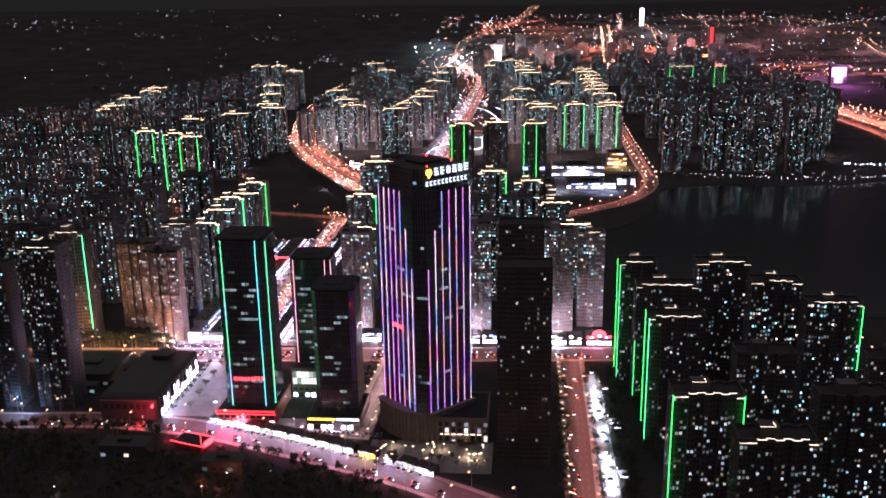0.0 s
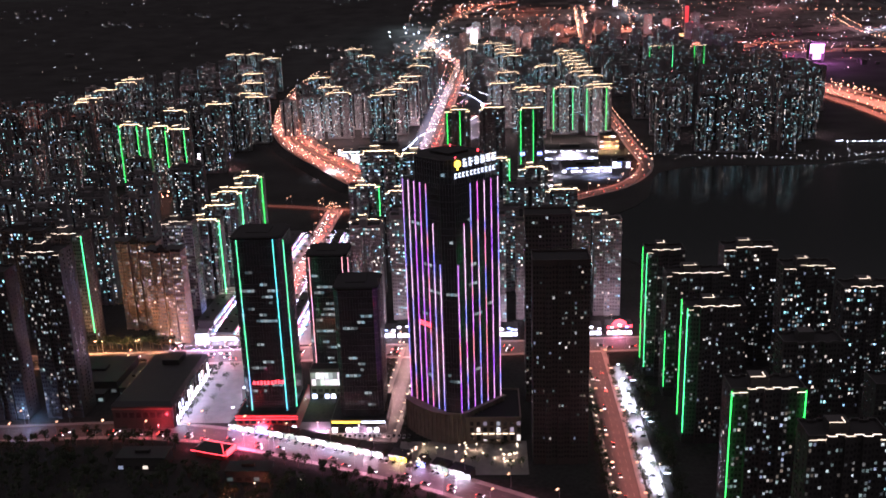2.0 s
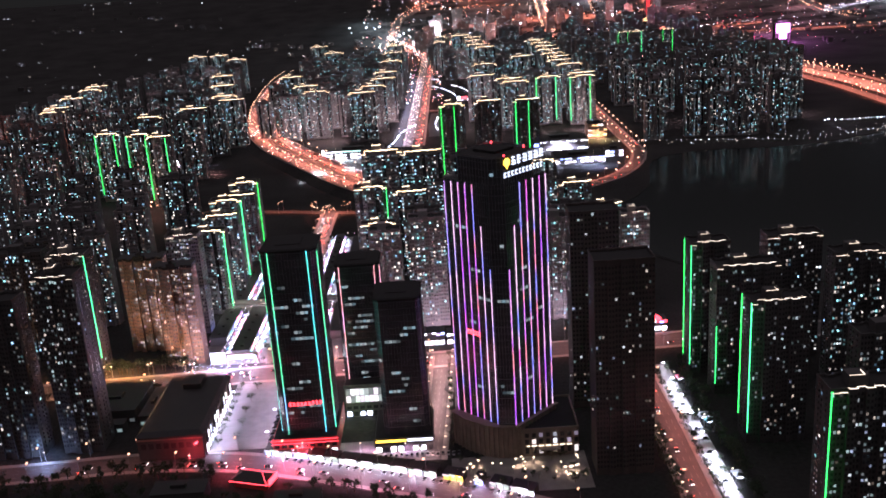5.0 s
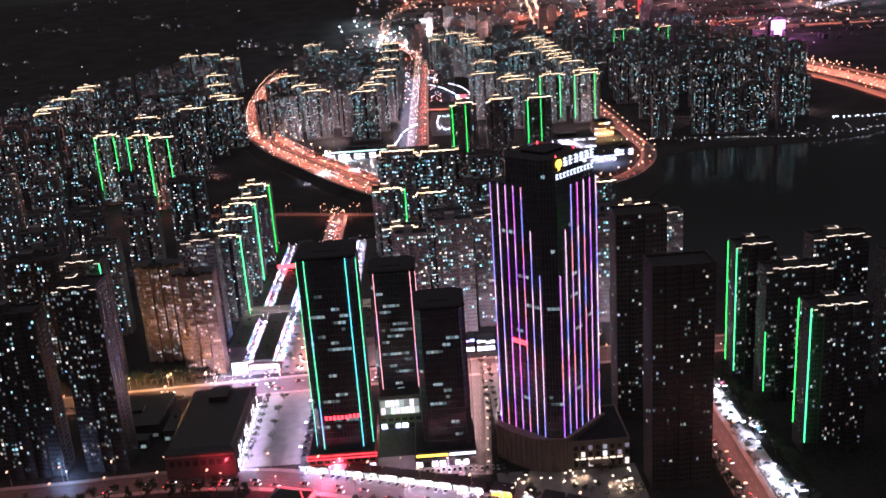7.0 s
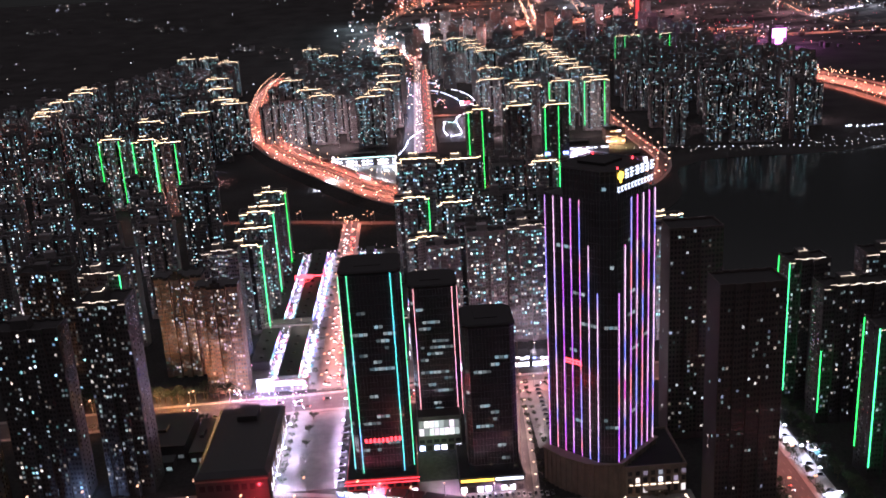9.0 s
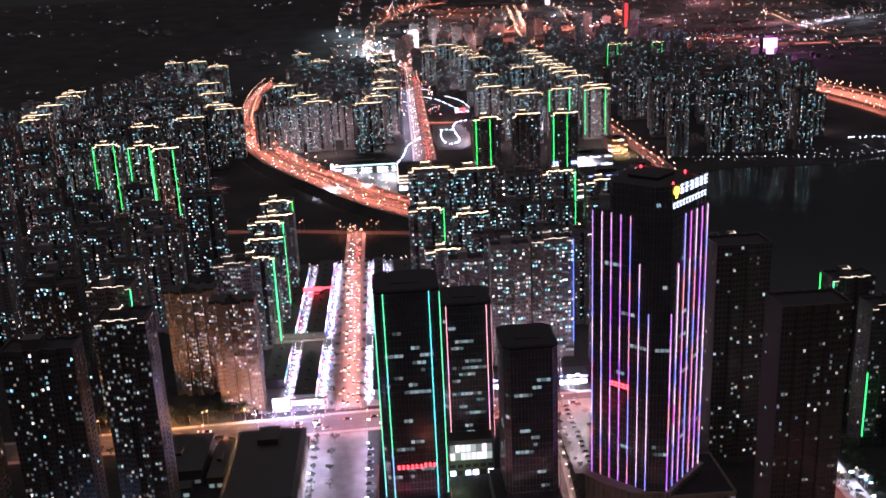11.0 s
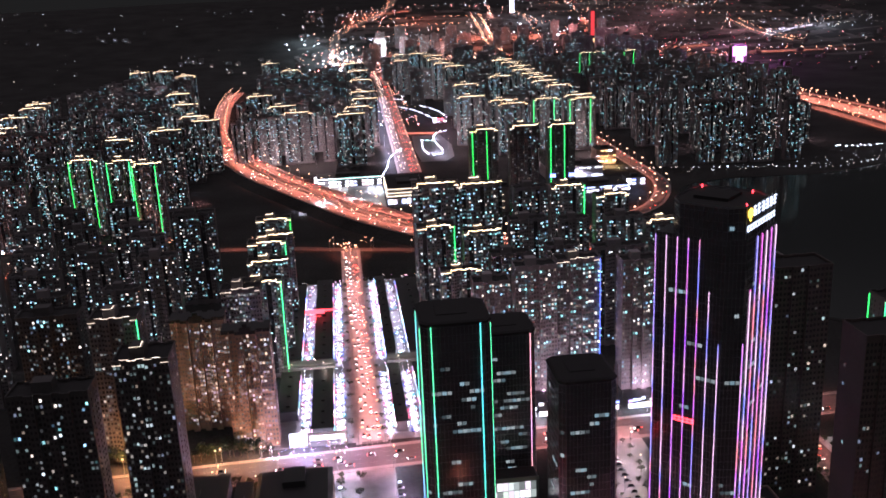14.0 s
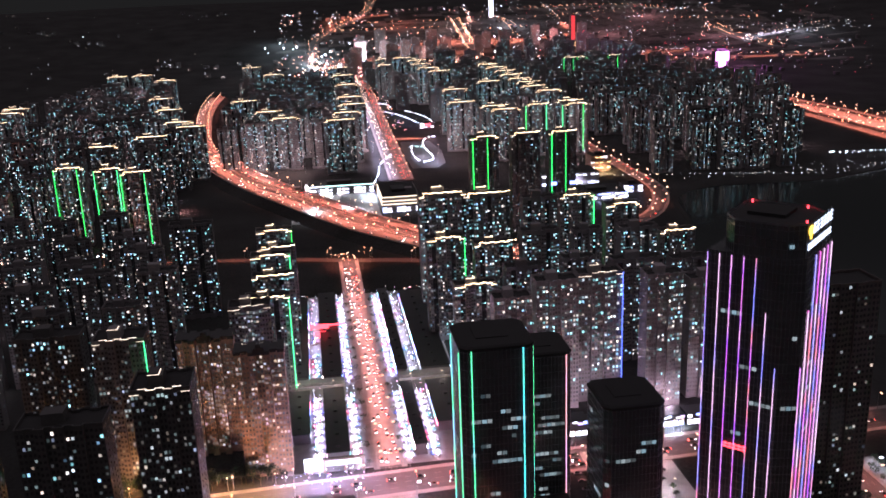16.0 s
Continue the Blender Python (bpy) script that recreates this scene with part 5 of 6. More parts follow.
for side in (-1, 1):
    lamp_strip(CROSS[1:3], 9 * side, 10.5, 22, (1.0, 0.33, 0.15), 140, 2.5, 130)
    lamp_strip([(-331, 677), (-285, 679.3)], 9 * side, 10.5, 30, (1.0, 0.31, 0.17), 140, 2.5, 140)
    lamp_strip([(-285, 679.3), (-190, 684), (-60, 690)], 9 * side, 10.5, 74, (1.0, 0.30, 0.26), 140, 2.5, 150)
    lamp_strip(CROSS[4:6], 9 * side, 10.5, 28, (1.0, 0.32, 0.22), 140, 2.5, 150)
    lamp_strip(FRONT[:12], 7 * side, 10.5, 9, (1.0, 0.26, 0.16), 140, 2.5, 130)
    lamp_strip(FRONT[12:], 7 * side, 10.5, 30, (1.0, 0.30, 0.38), 140, 2.5, 130)
lamp_strip(RIGHT[:3], 3, 10.5, 55, (1.0, 0.29, 0.22), 60, 2.5, 130)
lamp_strip(RIGHT[2:4], 3, 10.5, 66, (1.0, 0.27, 0.22), 60, 2.5, 130)
lamp_strip(MARKET, 0, 10.5, 95, (1.0, 0.34, 0.27), 150, 2.5, 110)

def bead(me, x, y, z, k):
    """A small round lamp."""
    v = [(x - k, y, z), (x + k, y, z), (x, y - k, z), (x, y + k, z), (x, y, z - k), (x, y, z + k)]
    return me.solid(v, [(a, b, c) for a in (0, 1) for b in (2, 3) for c in (4, 5)])


bulbs, wires = Mesh(), Mesh()
# bulb strings and strip fills added over the market lanes to brighten them
for x in (-265.7, -242.8, -211.8, -195.6):
    lamp_strip([(x, 706), (x, 804)], 0, 6.5, 110, (0.78, 0.76, 1.0), 130, 3, 100)
    for y in range(708, 1008, 6):
        if not 804 < y < 826 and (y < 840 or abs(x + 229) < 28 or y % 4 == 0):
            for dx in (-2.2, 2.2):
                bead(bulbs, x + dx, y + (dx > 0) * 3, 6.9, 0.3)
    wires.bar((x - 2.2, 706, 7.3), (x - 2.2, 1008, 7.3), 0.05, 0.05).bar((x + 2.2, 706, 7.3), (x + 2.2, 1008, 7.3), 0.05, 0.05)
    lamp_strip([(x, 826), (x, 1008)], 0, 6.5, 90 if abs(x + 229) < 28 else 34, (0.78, 0.76, 1.0), 170, 3, 100)
t = tagged(new("bulb_strings", wires.data("bulb_strings", steel)), "added strings of bright bulbs over the market lanes", "string lights", kind="stuff")
part("bulb", bulbs, stall_beads, t, kind="stuff")
for x, y in ((-262, 1310), (-215, 1330), (-180, 1400), (-250, 1430)):
    lamp_or_fill(x, y, 16, 130000, (0.85, 0.92, 1.0), 1.0)
for x in (-120, -72, -45, 26, 58):
    lamp_or_fill(x, 709, 6, 26000, (0.9, 0.85, 1.0) if x < 50 else (1, 0.25, 0.4))
for x, y in ((-190, 557), (-152, 556), (-125, 552)):
    lamp_or_fill(x, y, 7, 15000, (1.0, 0.55, 0.8))
for x, y in ((-176, 537), (-148, 526), (-118, 514), (-88, 502), (-62, 489)):
    lamp_or_fill(x, y, 9, 6000, (1.0, 0.5, 0.72))
lamp_or_fill(-196, 541, 7, 42000, (1.0, 0.08, 0.16))
lamp_or_fill(-222, 546, 7, 30000, (1.0, 0.06, 0.10))
lamp_or_fill(-255, 556, 6, 5000, (1.0, 0.06, 0.08), 0.6, True)
lamp_or_fill(-187, 559, 8, 30000, (1.0, 0.06, 0.08))
rg = random.Random(5)
for i in range(44):
    x, y = rg.uniform(-98, -22), rg.uniform(512, 541)
    if y < 536 - max(0, (x + 60)) * 0.05:
        lamp("warm", x, y, 0.06, rg.uniform(0, 6))
        if i % 6 == 0:
            lamp_or_fill(x, y, 3.4, 1000, (1.0, 0.68, 0.4))
for y in range(470, 680, 9):
    lamp("warm", 25.2, y, 0.3, 0)
for x in (-372, -345, -318, -291):
    lamp_or_fill(x, 690, 9, 20000, (1.0, 0.43, 0.15), 0.4, True)
lamp_or_fill(-349, 573, 5, 9000, (0.4, 0.6, 1.0), 0.3, True)
lamp_or_fill(-300, 640, 5, 7000, (0.7, 0.8, 1.0), 0.6, True)
for x in (-140, -108, -78, -40, -6, 28, 56):
    lamp_or_fill(x, 733, 9, 7500, (1.0, 0.74, 0.86), 0.8, True)

lamp_or_fill(-262, 694, 6, 26000, (0.5, 0.48, 1.0), 0.3, True)
for x in (-277, -254, -200, -178):
    lamp_or_fill(x, 806, 11, 3600, (1.0, 0.80, 0.62), 0.3, True)
lamp_or_fill(-225, 700, 9, 14000, (1.0, 0.55, 0.6), 0.3, True)
for x in (-286, -272, -250, -240):
    lamp_or_fill(x, 697, 4.5, 9000, (0.85, 0.7, 1.0), 0.3, True)
for x, y in ((-86, 680), (-68, 672), (-86, 650), (-72, 640), (-88, 618)):
    lamp_or_fill(x, y, 8, 7000, (1.0, 0.76, 0.78))
lamp_or_fill(-180, 700, 9, 14000, (1.0, 0.5, 0.55), 0.8, True)
lamp_or_fill(-166, 590, 7, 9000, (0.75, 1.0, 0.55), 0.3, True)
lamp_or_fill(-125, 572, 6, 6000, (0.85, 0.92, 1.0), 0.3, True)
# fill lights added between the estates' rows to brighten their walls
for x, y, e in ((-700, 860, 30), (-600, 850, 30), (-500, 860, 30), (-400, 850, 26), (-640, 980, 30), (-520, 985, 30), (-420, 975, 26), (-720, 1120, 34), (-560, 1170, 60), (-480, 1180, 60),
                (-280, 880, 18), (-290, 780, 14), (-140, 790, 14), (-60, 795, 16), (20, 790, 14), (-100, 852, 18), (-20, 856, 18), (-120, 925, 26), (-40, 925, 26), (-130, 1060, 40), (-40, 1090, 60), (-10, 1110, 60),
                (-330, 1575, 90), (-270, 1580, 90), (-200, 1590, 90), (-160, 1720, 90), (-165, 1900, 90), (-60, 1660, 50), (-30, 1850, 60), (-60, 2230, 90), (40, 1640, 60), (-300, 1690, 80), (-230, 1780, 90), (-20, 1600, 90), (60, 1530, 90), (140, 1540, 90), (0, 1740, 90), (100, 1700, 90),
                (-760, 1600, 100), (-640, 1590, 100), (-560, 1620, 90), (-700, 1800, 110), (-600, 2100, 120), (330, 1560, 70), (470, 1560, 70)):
    lamp_or_fill(x, y, 16, e * (150 if y < 1300 and x < -350 else 170 if y < 1300 else 560), (0.95, 0.78, 0.80) if y < 1300 else (1.0, 0.66, 0.62), 0.35, True)


# ---- trees ----
def tree_kind(seed, h, spread):
    """A broad-leaved tree: tapered trunk with limbs, crown of many small leaf sprays in uneven clumps."""
    r = random.Random(seed)
    wood, leaves = Mesh(), Mesh()
    wood.tube((0, 0, 0), (0, 0, h * 0.45), 0.24, 0.16, 7)
    for i in range(7):
        a = i * 0.9 + r.uniform(-0.3, 0.3)
        rr = spread * r.uniform(0.35, 0.85)
        tip = Vector((math.cos(a) * rr, math.sin(a) * rr, h * r.uniform(0.6, 0.9)))
        wood.tube((0, 0, h * r.uniform(0.3, 0.44)), tip, 0.11, 0.03, 5)
        size = spread * r.uniform(0.34, 0.55)
        for _ in range(52):
            d = Vector((r.gauss(0, 1), r.gauss(0, 1), r.gauss(0, 0.75)))
            c = tip + d.normalized() * size * r.uniform(0.45, 1.0)
            u = Vector((r.gauss(0, 1), r.gauss(0, 1), r.gauss(0, 1))).normalized() * r.uniform(0.25, 0.5)
            v = u.orthogonal() * r.uniform(0.6, 1.0)
            leaves.face(c - u, c - v * 0.6, c + u, c + v * 0.6)
    t = tagged(new("tree", wood.data("tree", bark)), "dark leafy broad-leaved tree at night", "tree", "street and park trees")
    part("crown", leaves, leaf_dark, t)
    return t


TREES = [None] * 4
rt = random.Random(31)


def tree(x, y, s=1.0):
    k = rt.randrange(4)
    m = pose(x, y, 0, 0, 0, rt.uniform(0, 360)) @ Matrix.Diagonal((s, s, s * rt.uniform(0.85, 1.2), 1))
    if TREES[k] is None:
        TREES[k] = tree_kind(40 + k, 7 + k * 0.8, 3.2 + 0.4 * k)
        TREES[k].matrix_basis = m
    else:
        copy_thing(TREES[k], m @ Matrix.Diagonal((*(1 / c for c in TREES[k].scale), 1)))


def front_y(x):
    for (x0, y0), (x1, y1) in zip(FRONT, FRONT[1:]):
        if x0 <= x <= x1:
            return y0 + (y1 - y0) * (x - x0) / (x1 - x0)
    return 440


PARK = [(-266, 512, -236, 526), (-226, 520, -198, 542), (-196, 496, -168, 512)]
for _ in range(150):
    x = rt.uniform(-440, 5)
    y = front_y(x) - 24 - abs(rt.gauss(0, 34))
    if y > 405 and not any(a - 4 < x < c + 4 and b - 4 < y < d + 4 for a, b, c, d in PARK) and not (-212 < x < -188 and y > 528):
        tree(x, y, rt.uniform(0.7, 1.15))
for x in range(-392, -284, 4):
    tree(x + rt.uniform(-2, 2), 696 + rt.uniform(-1, 7), rt.uniform(0.9, 1.5))
    if x % 3:
        tree(x + rt.uniform(-2, 2), 661 + rt.uniform(-2, 2), rt.uniform(0.6, 1.0))
for y in range(580, 668, 9):
    tree(-243.5, y, 0.6)
    if y % 2:
        tree(-233 + rt.uniform(-1, 1), y - 4, 0.7)
for y in range(445, 650, 7):
    tree(62 + rt.uniform(-3, 3), y, rt.uniform(0.8, 1.3))
    tree(44.5 + rt.uniform(-0.6, 0.6), y + rt.uniform(-2, 2), rt.uniform(0.45, 0.75))
    tree(24 + rt.uniform(-2, 2), y + 3, rt.uniform(0.6, 1.0))
    if rt.random() < 0.4:
        tree(53 + rt.uniform(-1, 2), y + 2, rt.uniform(0.5, 0.8))
for y in range(556, 690, 11):
    tree(-96.5, y + 3, 0.55)
    tree(-116.5 if y < 640 else -114.5, y, 0.5)
for y in range(604, 690, 9):
    tree(-91 + rt.uniform(-1, 1), y, rt.uniform(0.4, 0.65))
    tree(-74 + rt.uniform(-4, 4), y + 3, rt.uniform(0.4, 0.7))
for _ in range(26):
    x, y = rt.uniform(-98, -22), rt.uniform(513, 540)
    if not (-78 < x < -50 and y > 525):
        tree(x, y, rt.uniform(0.3, 0.6))
for x in (-90, -80, -70, -30, -24):
    tree(x, 509 + rt.uniform(0, 6), 0.7)
for y in range(706, 1010, 20):
    tree(-236.5, y, 0.55)
    tree(-216.5, y + 8, 0.5)


# dense dark wood of the park, too thick to count
leaves = Mesh()
trunks = Mesh()
rw = random.Random(88)
for i in range(62):
    for k in range(13):
        x = -478 + i * 8.6 + rw.uniform(-3, 3)
        y = front_y(x) - 19 - k * 8.2 + rw.uniform(-3, 3)
        if y < 408 or rw.random() < 0.16 or any(a - 5 < x < c + 5 and b - 9 < y < d + 5 for a, b, c, d in PARK) or (-216 < x < -184 and y > 524) or (x > -90 and y > front_y(x) - 22):
            continue
        h, sp = rw.uniform(6, 10.5) * (1.45 if k < 2 and x < -225 else 1.0), rw.uniform(2.8, 4.6)
        trunks.tube((x, y, 0), (x, y, h * 0.6), 0.2, 0.12, 5)
        for _ in range(6):
            a, rr = rw.uniform(0, 6.3), sp * rw.uniform(0.1, 0.75)
            cx, cy, cz, size = x + math.cos(a) * rr, y + math.sin(a) * rr, h * rw.uniform(0.55, 0.95), sp * rw.uniform(0.35, 0.55)
            for _ in range(16):
                d = Vector((rw.gauss(0, 1), rw.gauss(0, 1), rw.gauss(0, 0.8))).normalized() * size * rw.uniform(0.4, 1.0)
                c = Vector((cx, cy, cz)) + d
                u = Vector((rw.gauss(0, 1), rw.gauss(0, 1), rw.gauss(0, 1))).normalized() * rw.uniform(0.45, 0.85)
                v = u.orthogonal() * rw.uniform(0.6, 1.0)
                leaves.face(c - u, c - v * 0.6, c + u, c + v * 0.6)
t = tagged(new("park_wood", trunks.data("park_wood", bark)), "dense dark trees of the park beside the road", "trees", kind="stuff")
part("foliage", leaves, leaf_dark, t, kind="stuff")
for x, y, e, c in ((-176, 487, 2600, ORANGE), (-186, 471, 1800, ORANGE), (-272, 466, 1200, (1.0, 0.8, 0.55)), (-150, 490, 300, (1.0, 0.8, 0.6)), (-366, 590, 16000, (0.35, 0.55, 1.0)), (-332, 660, 6000, (0.45, 0.65, 1.0)), (-318, 672, 9000, (0.8, 0.88, 1.0))):
    lamp_or_fill(x, y, 5, e, c, 0.25, True)


# ---- cars ----
def car(label, wheels=True, lights=True):
    t = thing("car", label, "car", group="cars on the streets")
    b = Mesh()
    prof = [(-2.2, 0.35), (2.2, 0.35), (2.25, 0.75), (1.3, 0.92), (-1.9, 0.98), (-2.25, 0.85)]
    n = len(prof)
    b.solid([(x, -0.88, z) for x, z in prof] + [(x, 0.88, z) for x, z in prof], [tuple(range(n)), tuple(range(2 * n - 1, n - 1, -1))] + [(i, n + i, n + (i + 1) % n, (i + 1) % n) for i in range(n)])
    part("body", b, car_paint, t)
    c = Mesh()
    lo, hi = [(1.2, 0.9), (-1.8, 0.96)], [(0.5, 1.42), (-1.2, 1.44)]
    c.solid([(lo[0][0], -0.82, lo[0][1]), (lo[0][0], 0.82, lo[0][1]), (lo[1][0], 0.82, lo[1][1]), (lo[1][0], -0.82, lo[1][1]), (hi[0][0], -0.66, hi[0][1]), (hi[0][0], 0.66, hi[0][1]), (hi[1][0], 0.66, hi[1][1]), (hi[1][0], -0.66, hi[1][1])],
            [(0, 1, 5, 4), (1, 2, 6, 5), (2, 3, 7, 6), (3, 0, 4, 7), (4, 5, 6, 7)])
    part("cabin", c, car_glass, t, "dark car windows")
    if wheels:
        for x in (-1.35, 1.35):
            for y in (-0.8, 0.8):
                part("wheel", Mesh().tube((x, y - 0.11, 0.33), (x, y + 0.11, 0.33), 0.33, 0.33, 10), tyre_rubber, t)
    if not wheels and lights:
        part("head_light", Mesh().box(2.18, -0.8, 0.58, 2.34, 0.8, 0.84), head_white, t, "glowing head lights")
        part("tail_light", Mesh().box(-2.36, -0.8, 0.66, -2.2, 0.8, 0.9), tail_red, t, "red tail lights")
    for y in (-0.62, 0.62) if wheels else ():
        part("head_light", Mesh().box(2.18, y - 0.22, 0.58, 2.32, y + 0.22, 0.8), head_white, t, "glowing head light")
        part("tail_light", Mesh().box(-2.34, y - 0.24, 0.66, -2.2, y + 0.24, 0.88), tail_red, t, "red tail light")
    return t


CARS = {}
rc = random.Random(9)


def put_car(x, y, heading, z, full=True):
    m = pose(x, y, z, 0, 0, math.degrees(heading) + rc.uniform(-3, 3))
    if full not in CARS:
        CARS[full] = car("car on the asphalt with its lights on", full)
        CARS[full].matrix_basis = m
    else:
        copy_thing(CARS[full], m)


def park_car(x, y, heading, z):
    """A car that stands with its lights off."""
    m = pose(x, y, z, 0, 0, math.degrees(heading) + rc.uniform(-4, 4))
    if "parked" not in CARS:
        CARS["parked"] = car("parked car with its lights off on the lit paving", False, False)
        CARS["parked"].matrix_basis = m
    else:
        copy_thing(CARS["parked"], m)


def traffic(line, lanes, gap, z, full, y0=-1e9, y1=1e9, limit=99):
    n = 0
    for off, way in lanes:
        for x, y, h in along(line, gap):
            if rc.random() < 0.62 and y0 < y < y1 and n < limit:
                s = rc.uniform(-gap / 4, gap / 4)
                put_car(x - math.sin(h) * off + math.cos(h) * s, y + math.cos(h) * off + math.sin(h) * s, h if way > 0 else h + math.pi, z, full)
                n += 1


traffic(FRONT[6:], ((-6.5, 1), (-2.5, 1), (2.5, -1), (6.5, -1)), 17, 0.17, True, limit=38)
traffic(RIGHT[:4], ((-5, 1), (-1.8, 1), (2, -1), (5, -1)), 26, 0.185, True, 430, 690, limit=16)
traffic(MARKET, ((-4.8, 1), (-1.7, 1), (1.7, -1), (4.8, -1)), 9.5, 0.14, False, 705, 1100, limit=112)
traffic(CROSS[2:6], ((-7, -1), (-3, -1), (3, 1), (7, 1)), 18, 0.155, False, limit=44)
for i in range(12):
    park_car(51.5 + rc.uniform(-1, 1), 450 + i * 16 + rc.uniform(-4, 4), rc.choice((0, math.pi)), 0.15)
for i in range(9):
    park_car(-210.5, 580 + i * 8, 0, 0.12)
for i in range(10):
    park_car(-118.3, 602 + i * 8.6, 0, 0.0)

for i in range(30):
    x = -196 + i * 4.6 + rc.uniform(-0.8, 0.8)
    if rc.random() < 0.85:
        park_car(x, front_y(x) + 7.4, math.atan2(front_y(x + 2) - front_y(x - 2), 4) + math.pi / 2, 0.17)
for i in range(14):
    park_car(-83.5, 604 + i * 6, rc.choice((0, math.pi)), 0.15)
for i in range(16):
    park_car(-140 + i * 3.1, 552 - 0.1 * i + rc.uniform(-0.6, 0.6), math.pi / 2, 0.13)

# far traffic, too small to pick apart
bodies, tails, heads2 = Mesh(), Mesh(), Mesh()
for line, lanes, gap, z in ((EAST_LINE, ((-18, 1), (-8, 1), (8, -1), (18, -1)), 22, 0.2), (HIGHWAY, ((-24, 1), (-19, 1), (-14, 1), (-6, 1), (6, -1), (14, -1), (19, -1), (24, -1)), 24, 8.0), (FARWAY, ((-11, 1), (-6, 1), (6, -1), (11, -1)), 20, 8.0), (AVENUE, ((-11, 1), (-7, 1), (-3, 1), (3, -1), (7, -1), (11, -1)), 15, 0.14), (LAKESIDE, ((-5, 1), (5, -1)), 22, 0.155)):
    for off, way in lanes:
        for x, y, h in along(line, gap):
            if rc.random() < 0.6:
                s = rc.uniform(-8, 8)
                px, py = x - math.sin(h) * off + math.cos(h) * s, y + math.cos(h) * off + math.sin(h) * s
                u, v = Vector((math.cos(h) * way, math.sin(h) * way, 0)), Vector((-math.sin(h), math.cos(h), 0))
                c = Vector((px, py, z + terrain(px, py)))
                bodies.bar(c - u * 2.1 + Vector((0, 0, 0.7)), c + u * 2.1 + Vector((0, 0, 0.7)), 1.8, 0.8)
                bodies.bar(c - u * 1.5 + Vector((0, 0, 1.25)), c + u * 0.8 + Vector((0, 0, 1.25)), 1.5, 0.6)
                tails.bar(c - u * 2.35 - v * 0.8 + Vector((0, 0, 0.8)), c - u * 2.35 + v * 0.8 + Vector((0, 0, 0.8)), 0.3, 0.35)
                heads2.bar(c + u * 2.3 - v * 0.8 + Vector((0, 0, 0.8)), c + u * 2.3 + v * 0.8 + Vector((0, 0, 0.8)), 0.3, 0.35)
for i in range(11):
    for k in range(9):
        if rc.random() < 0.75:
            c = Vector((-280 + i * 9.0, 1292 + k * 15, 0.08))
            bodies.bar(c + Vector((0, -2.1, 0.7)), c + Vector((0, 2.1, 0.7)), 1.8, 0.8)
            bodies.bar(c + Vector((0, -1.4, 1.25)), c + Vector((0, 0.8, 1.25)), 1.5, 0.6)
            if rc.random() < 0.3:
                heads2.bar(c + Vector((-0.8, -2.2, 0.8)), c + Vector((0.8, -2.2, 0.8)), 0.3, 0.35)
t = tagged(new("far_traffic", bodies.data("far_traffic", car_paint)), "dense far traffic with head and tail lights", "traffic", kind="stuff")
part("tail_light", tails, far_tail, t, kind="stuff")
part("head_light", heads2, far_head, t, kind="stuff")


# ---- arcade along the front road ----
def arcade(x0, x1, light, label):
    """Low roadside shops that face the road."""
    y0, y1 = front_y(x0) + 11.5, front_y(x1) + 11.5
    L = math.hypot(x1 - x0, y1 - y0)
    a = math.degrees(math.atan2(y1 - y0, x1 - x0))
    t = thing("roadside_shop", label, "shop", pose(x0, y0, 0, 0, 0, a), group="arcade on the front road")
    body = part("wall", Mesh().box(0, 0, 0, L, 6, 4.2), facade_dark, t)
    part("roof", Mesh().solid([(0, -1.6, 4.0), (L, -1.6, 4.0), (L, 6.4, 4.8), (0, 6.4, 4.8), (0, -1.6, 4.2), (L, -1.6, 4.2), (L, 6.4, 5.0), (0, 6.4, 5.0)],
                              [(0, 1, 5, 4), (1, 2, 6, 5), (2, 3, 7, 6), (3, 0, 4, 7), (4, 5, 6, 7), (3, 2, 1, 0)]), roof_sheet, t)
    n = max(2, int(L / 3))
    for i in range(n):
        lift = 0.25 * ((i * 5) % 3)
        part("sign_board", Mesh().box((i + 0.06) * L / n, -1.9, 3.2 + lift, (i + 0.94) * L / n, -1.62, 4.2 + lift), light if i % 4 == 2 else display_glass, t, "glowing shop sign board")
        part("door_post", Mesh().box(i * L / n, -1.5, 0, i * L / n + 0.25, -1.2, 4.0), steel, t)
    for i in range(n):
        part("shop_window", Mesh().box((i + 0.1) * L / n, -0.2, 0.3, (i + 0.9) * L / n, 0.05, 2.8), light, body)
    return t


SHOPFRONT = ((-211, -203, sign_blue), (-202, -194, shop_light), (-193, -184, sign_blue), (-183, -174, shop_light), (-173, -165, display_glass), (-164, -154, shop_white), (-153.5, -144, shop_white), (-143.5, -134, shop_white), (-133.5, -124, shop_white), (-123, -115, shop_light), (-114, -107, shop_light), (-103, -92, sign_gold), (-86, -81, sign_blue), (-77, -67, display_glass), (-66, -54, shop_white))
for x0, x1, light in SHOPFRONT:
    c = {"sign_blue": "blue", "sign_gold": "gold", "sign_white": "white", "shop_light": "pale", "shop_white": "white", "display_glass": "dim"}[light.name]
    arcade(x0, x1, light, f"low roadside shop with glowing {c} front")
    lamp_or_fill((x0 + x1) / 2, front_y((x0 + x1) / 2) + 7.5, 3.6, 3800, {"sign_gold": (1.0, 0.7, 0.3), "sign_blue": (0.6, 0.6, 1.0)}.get(light.name, (0.92, 0.85, 1.0)))


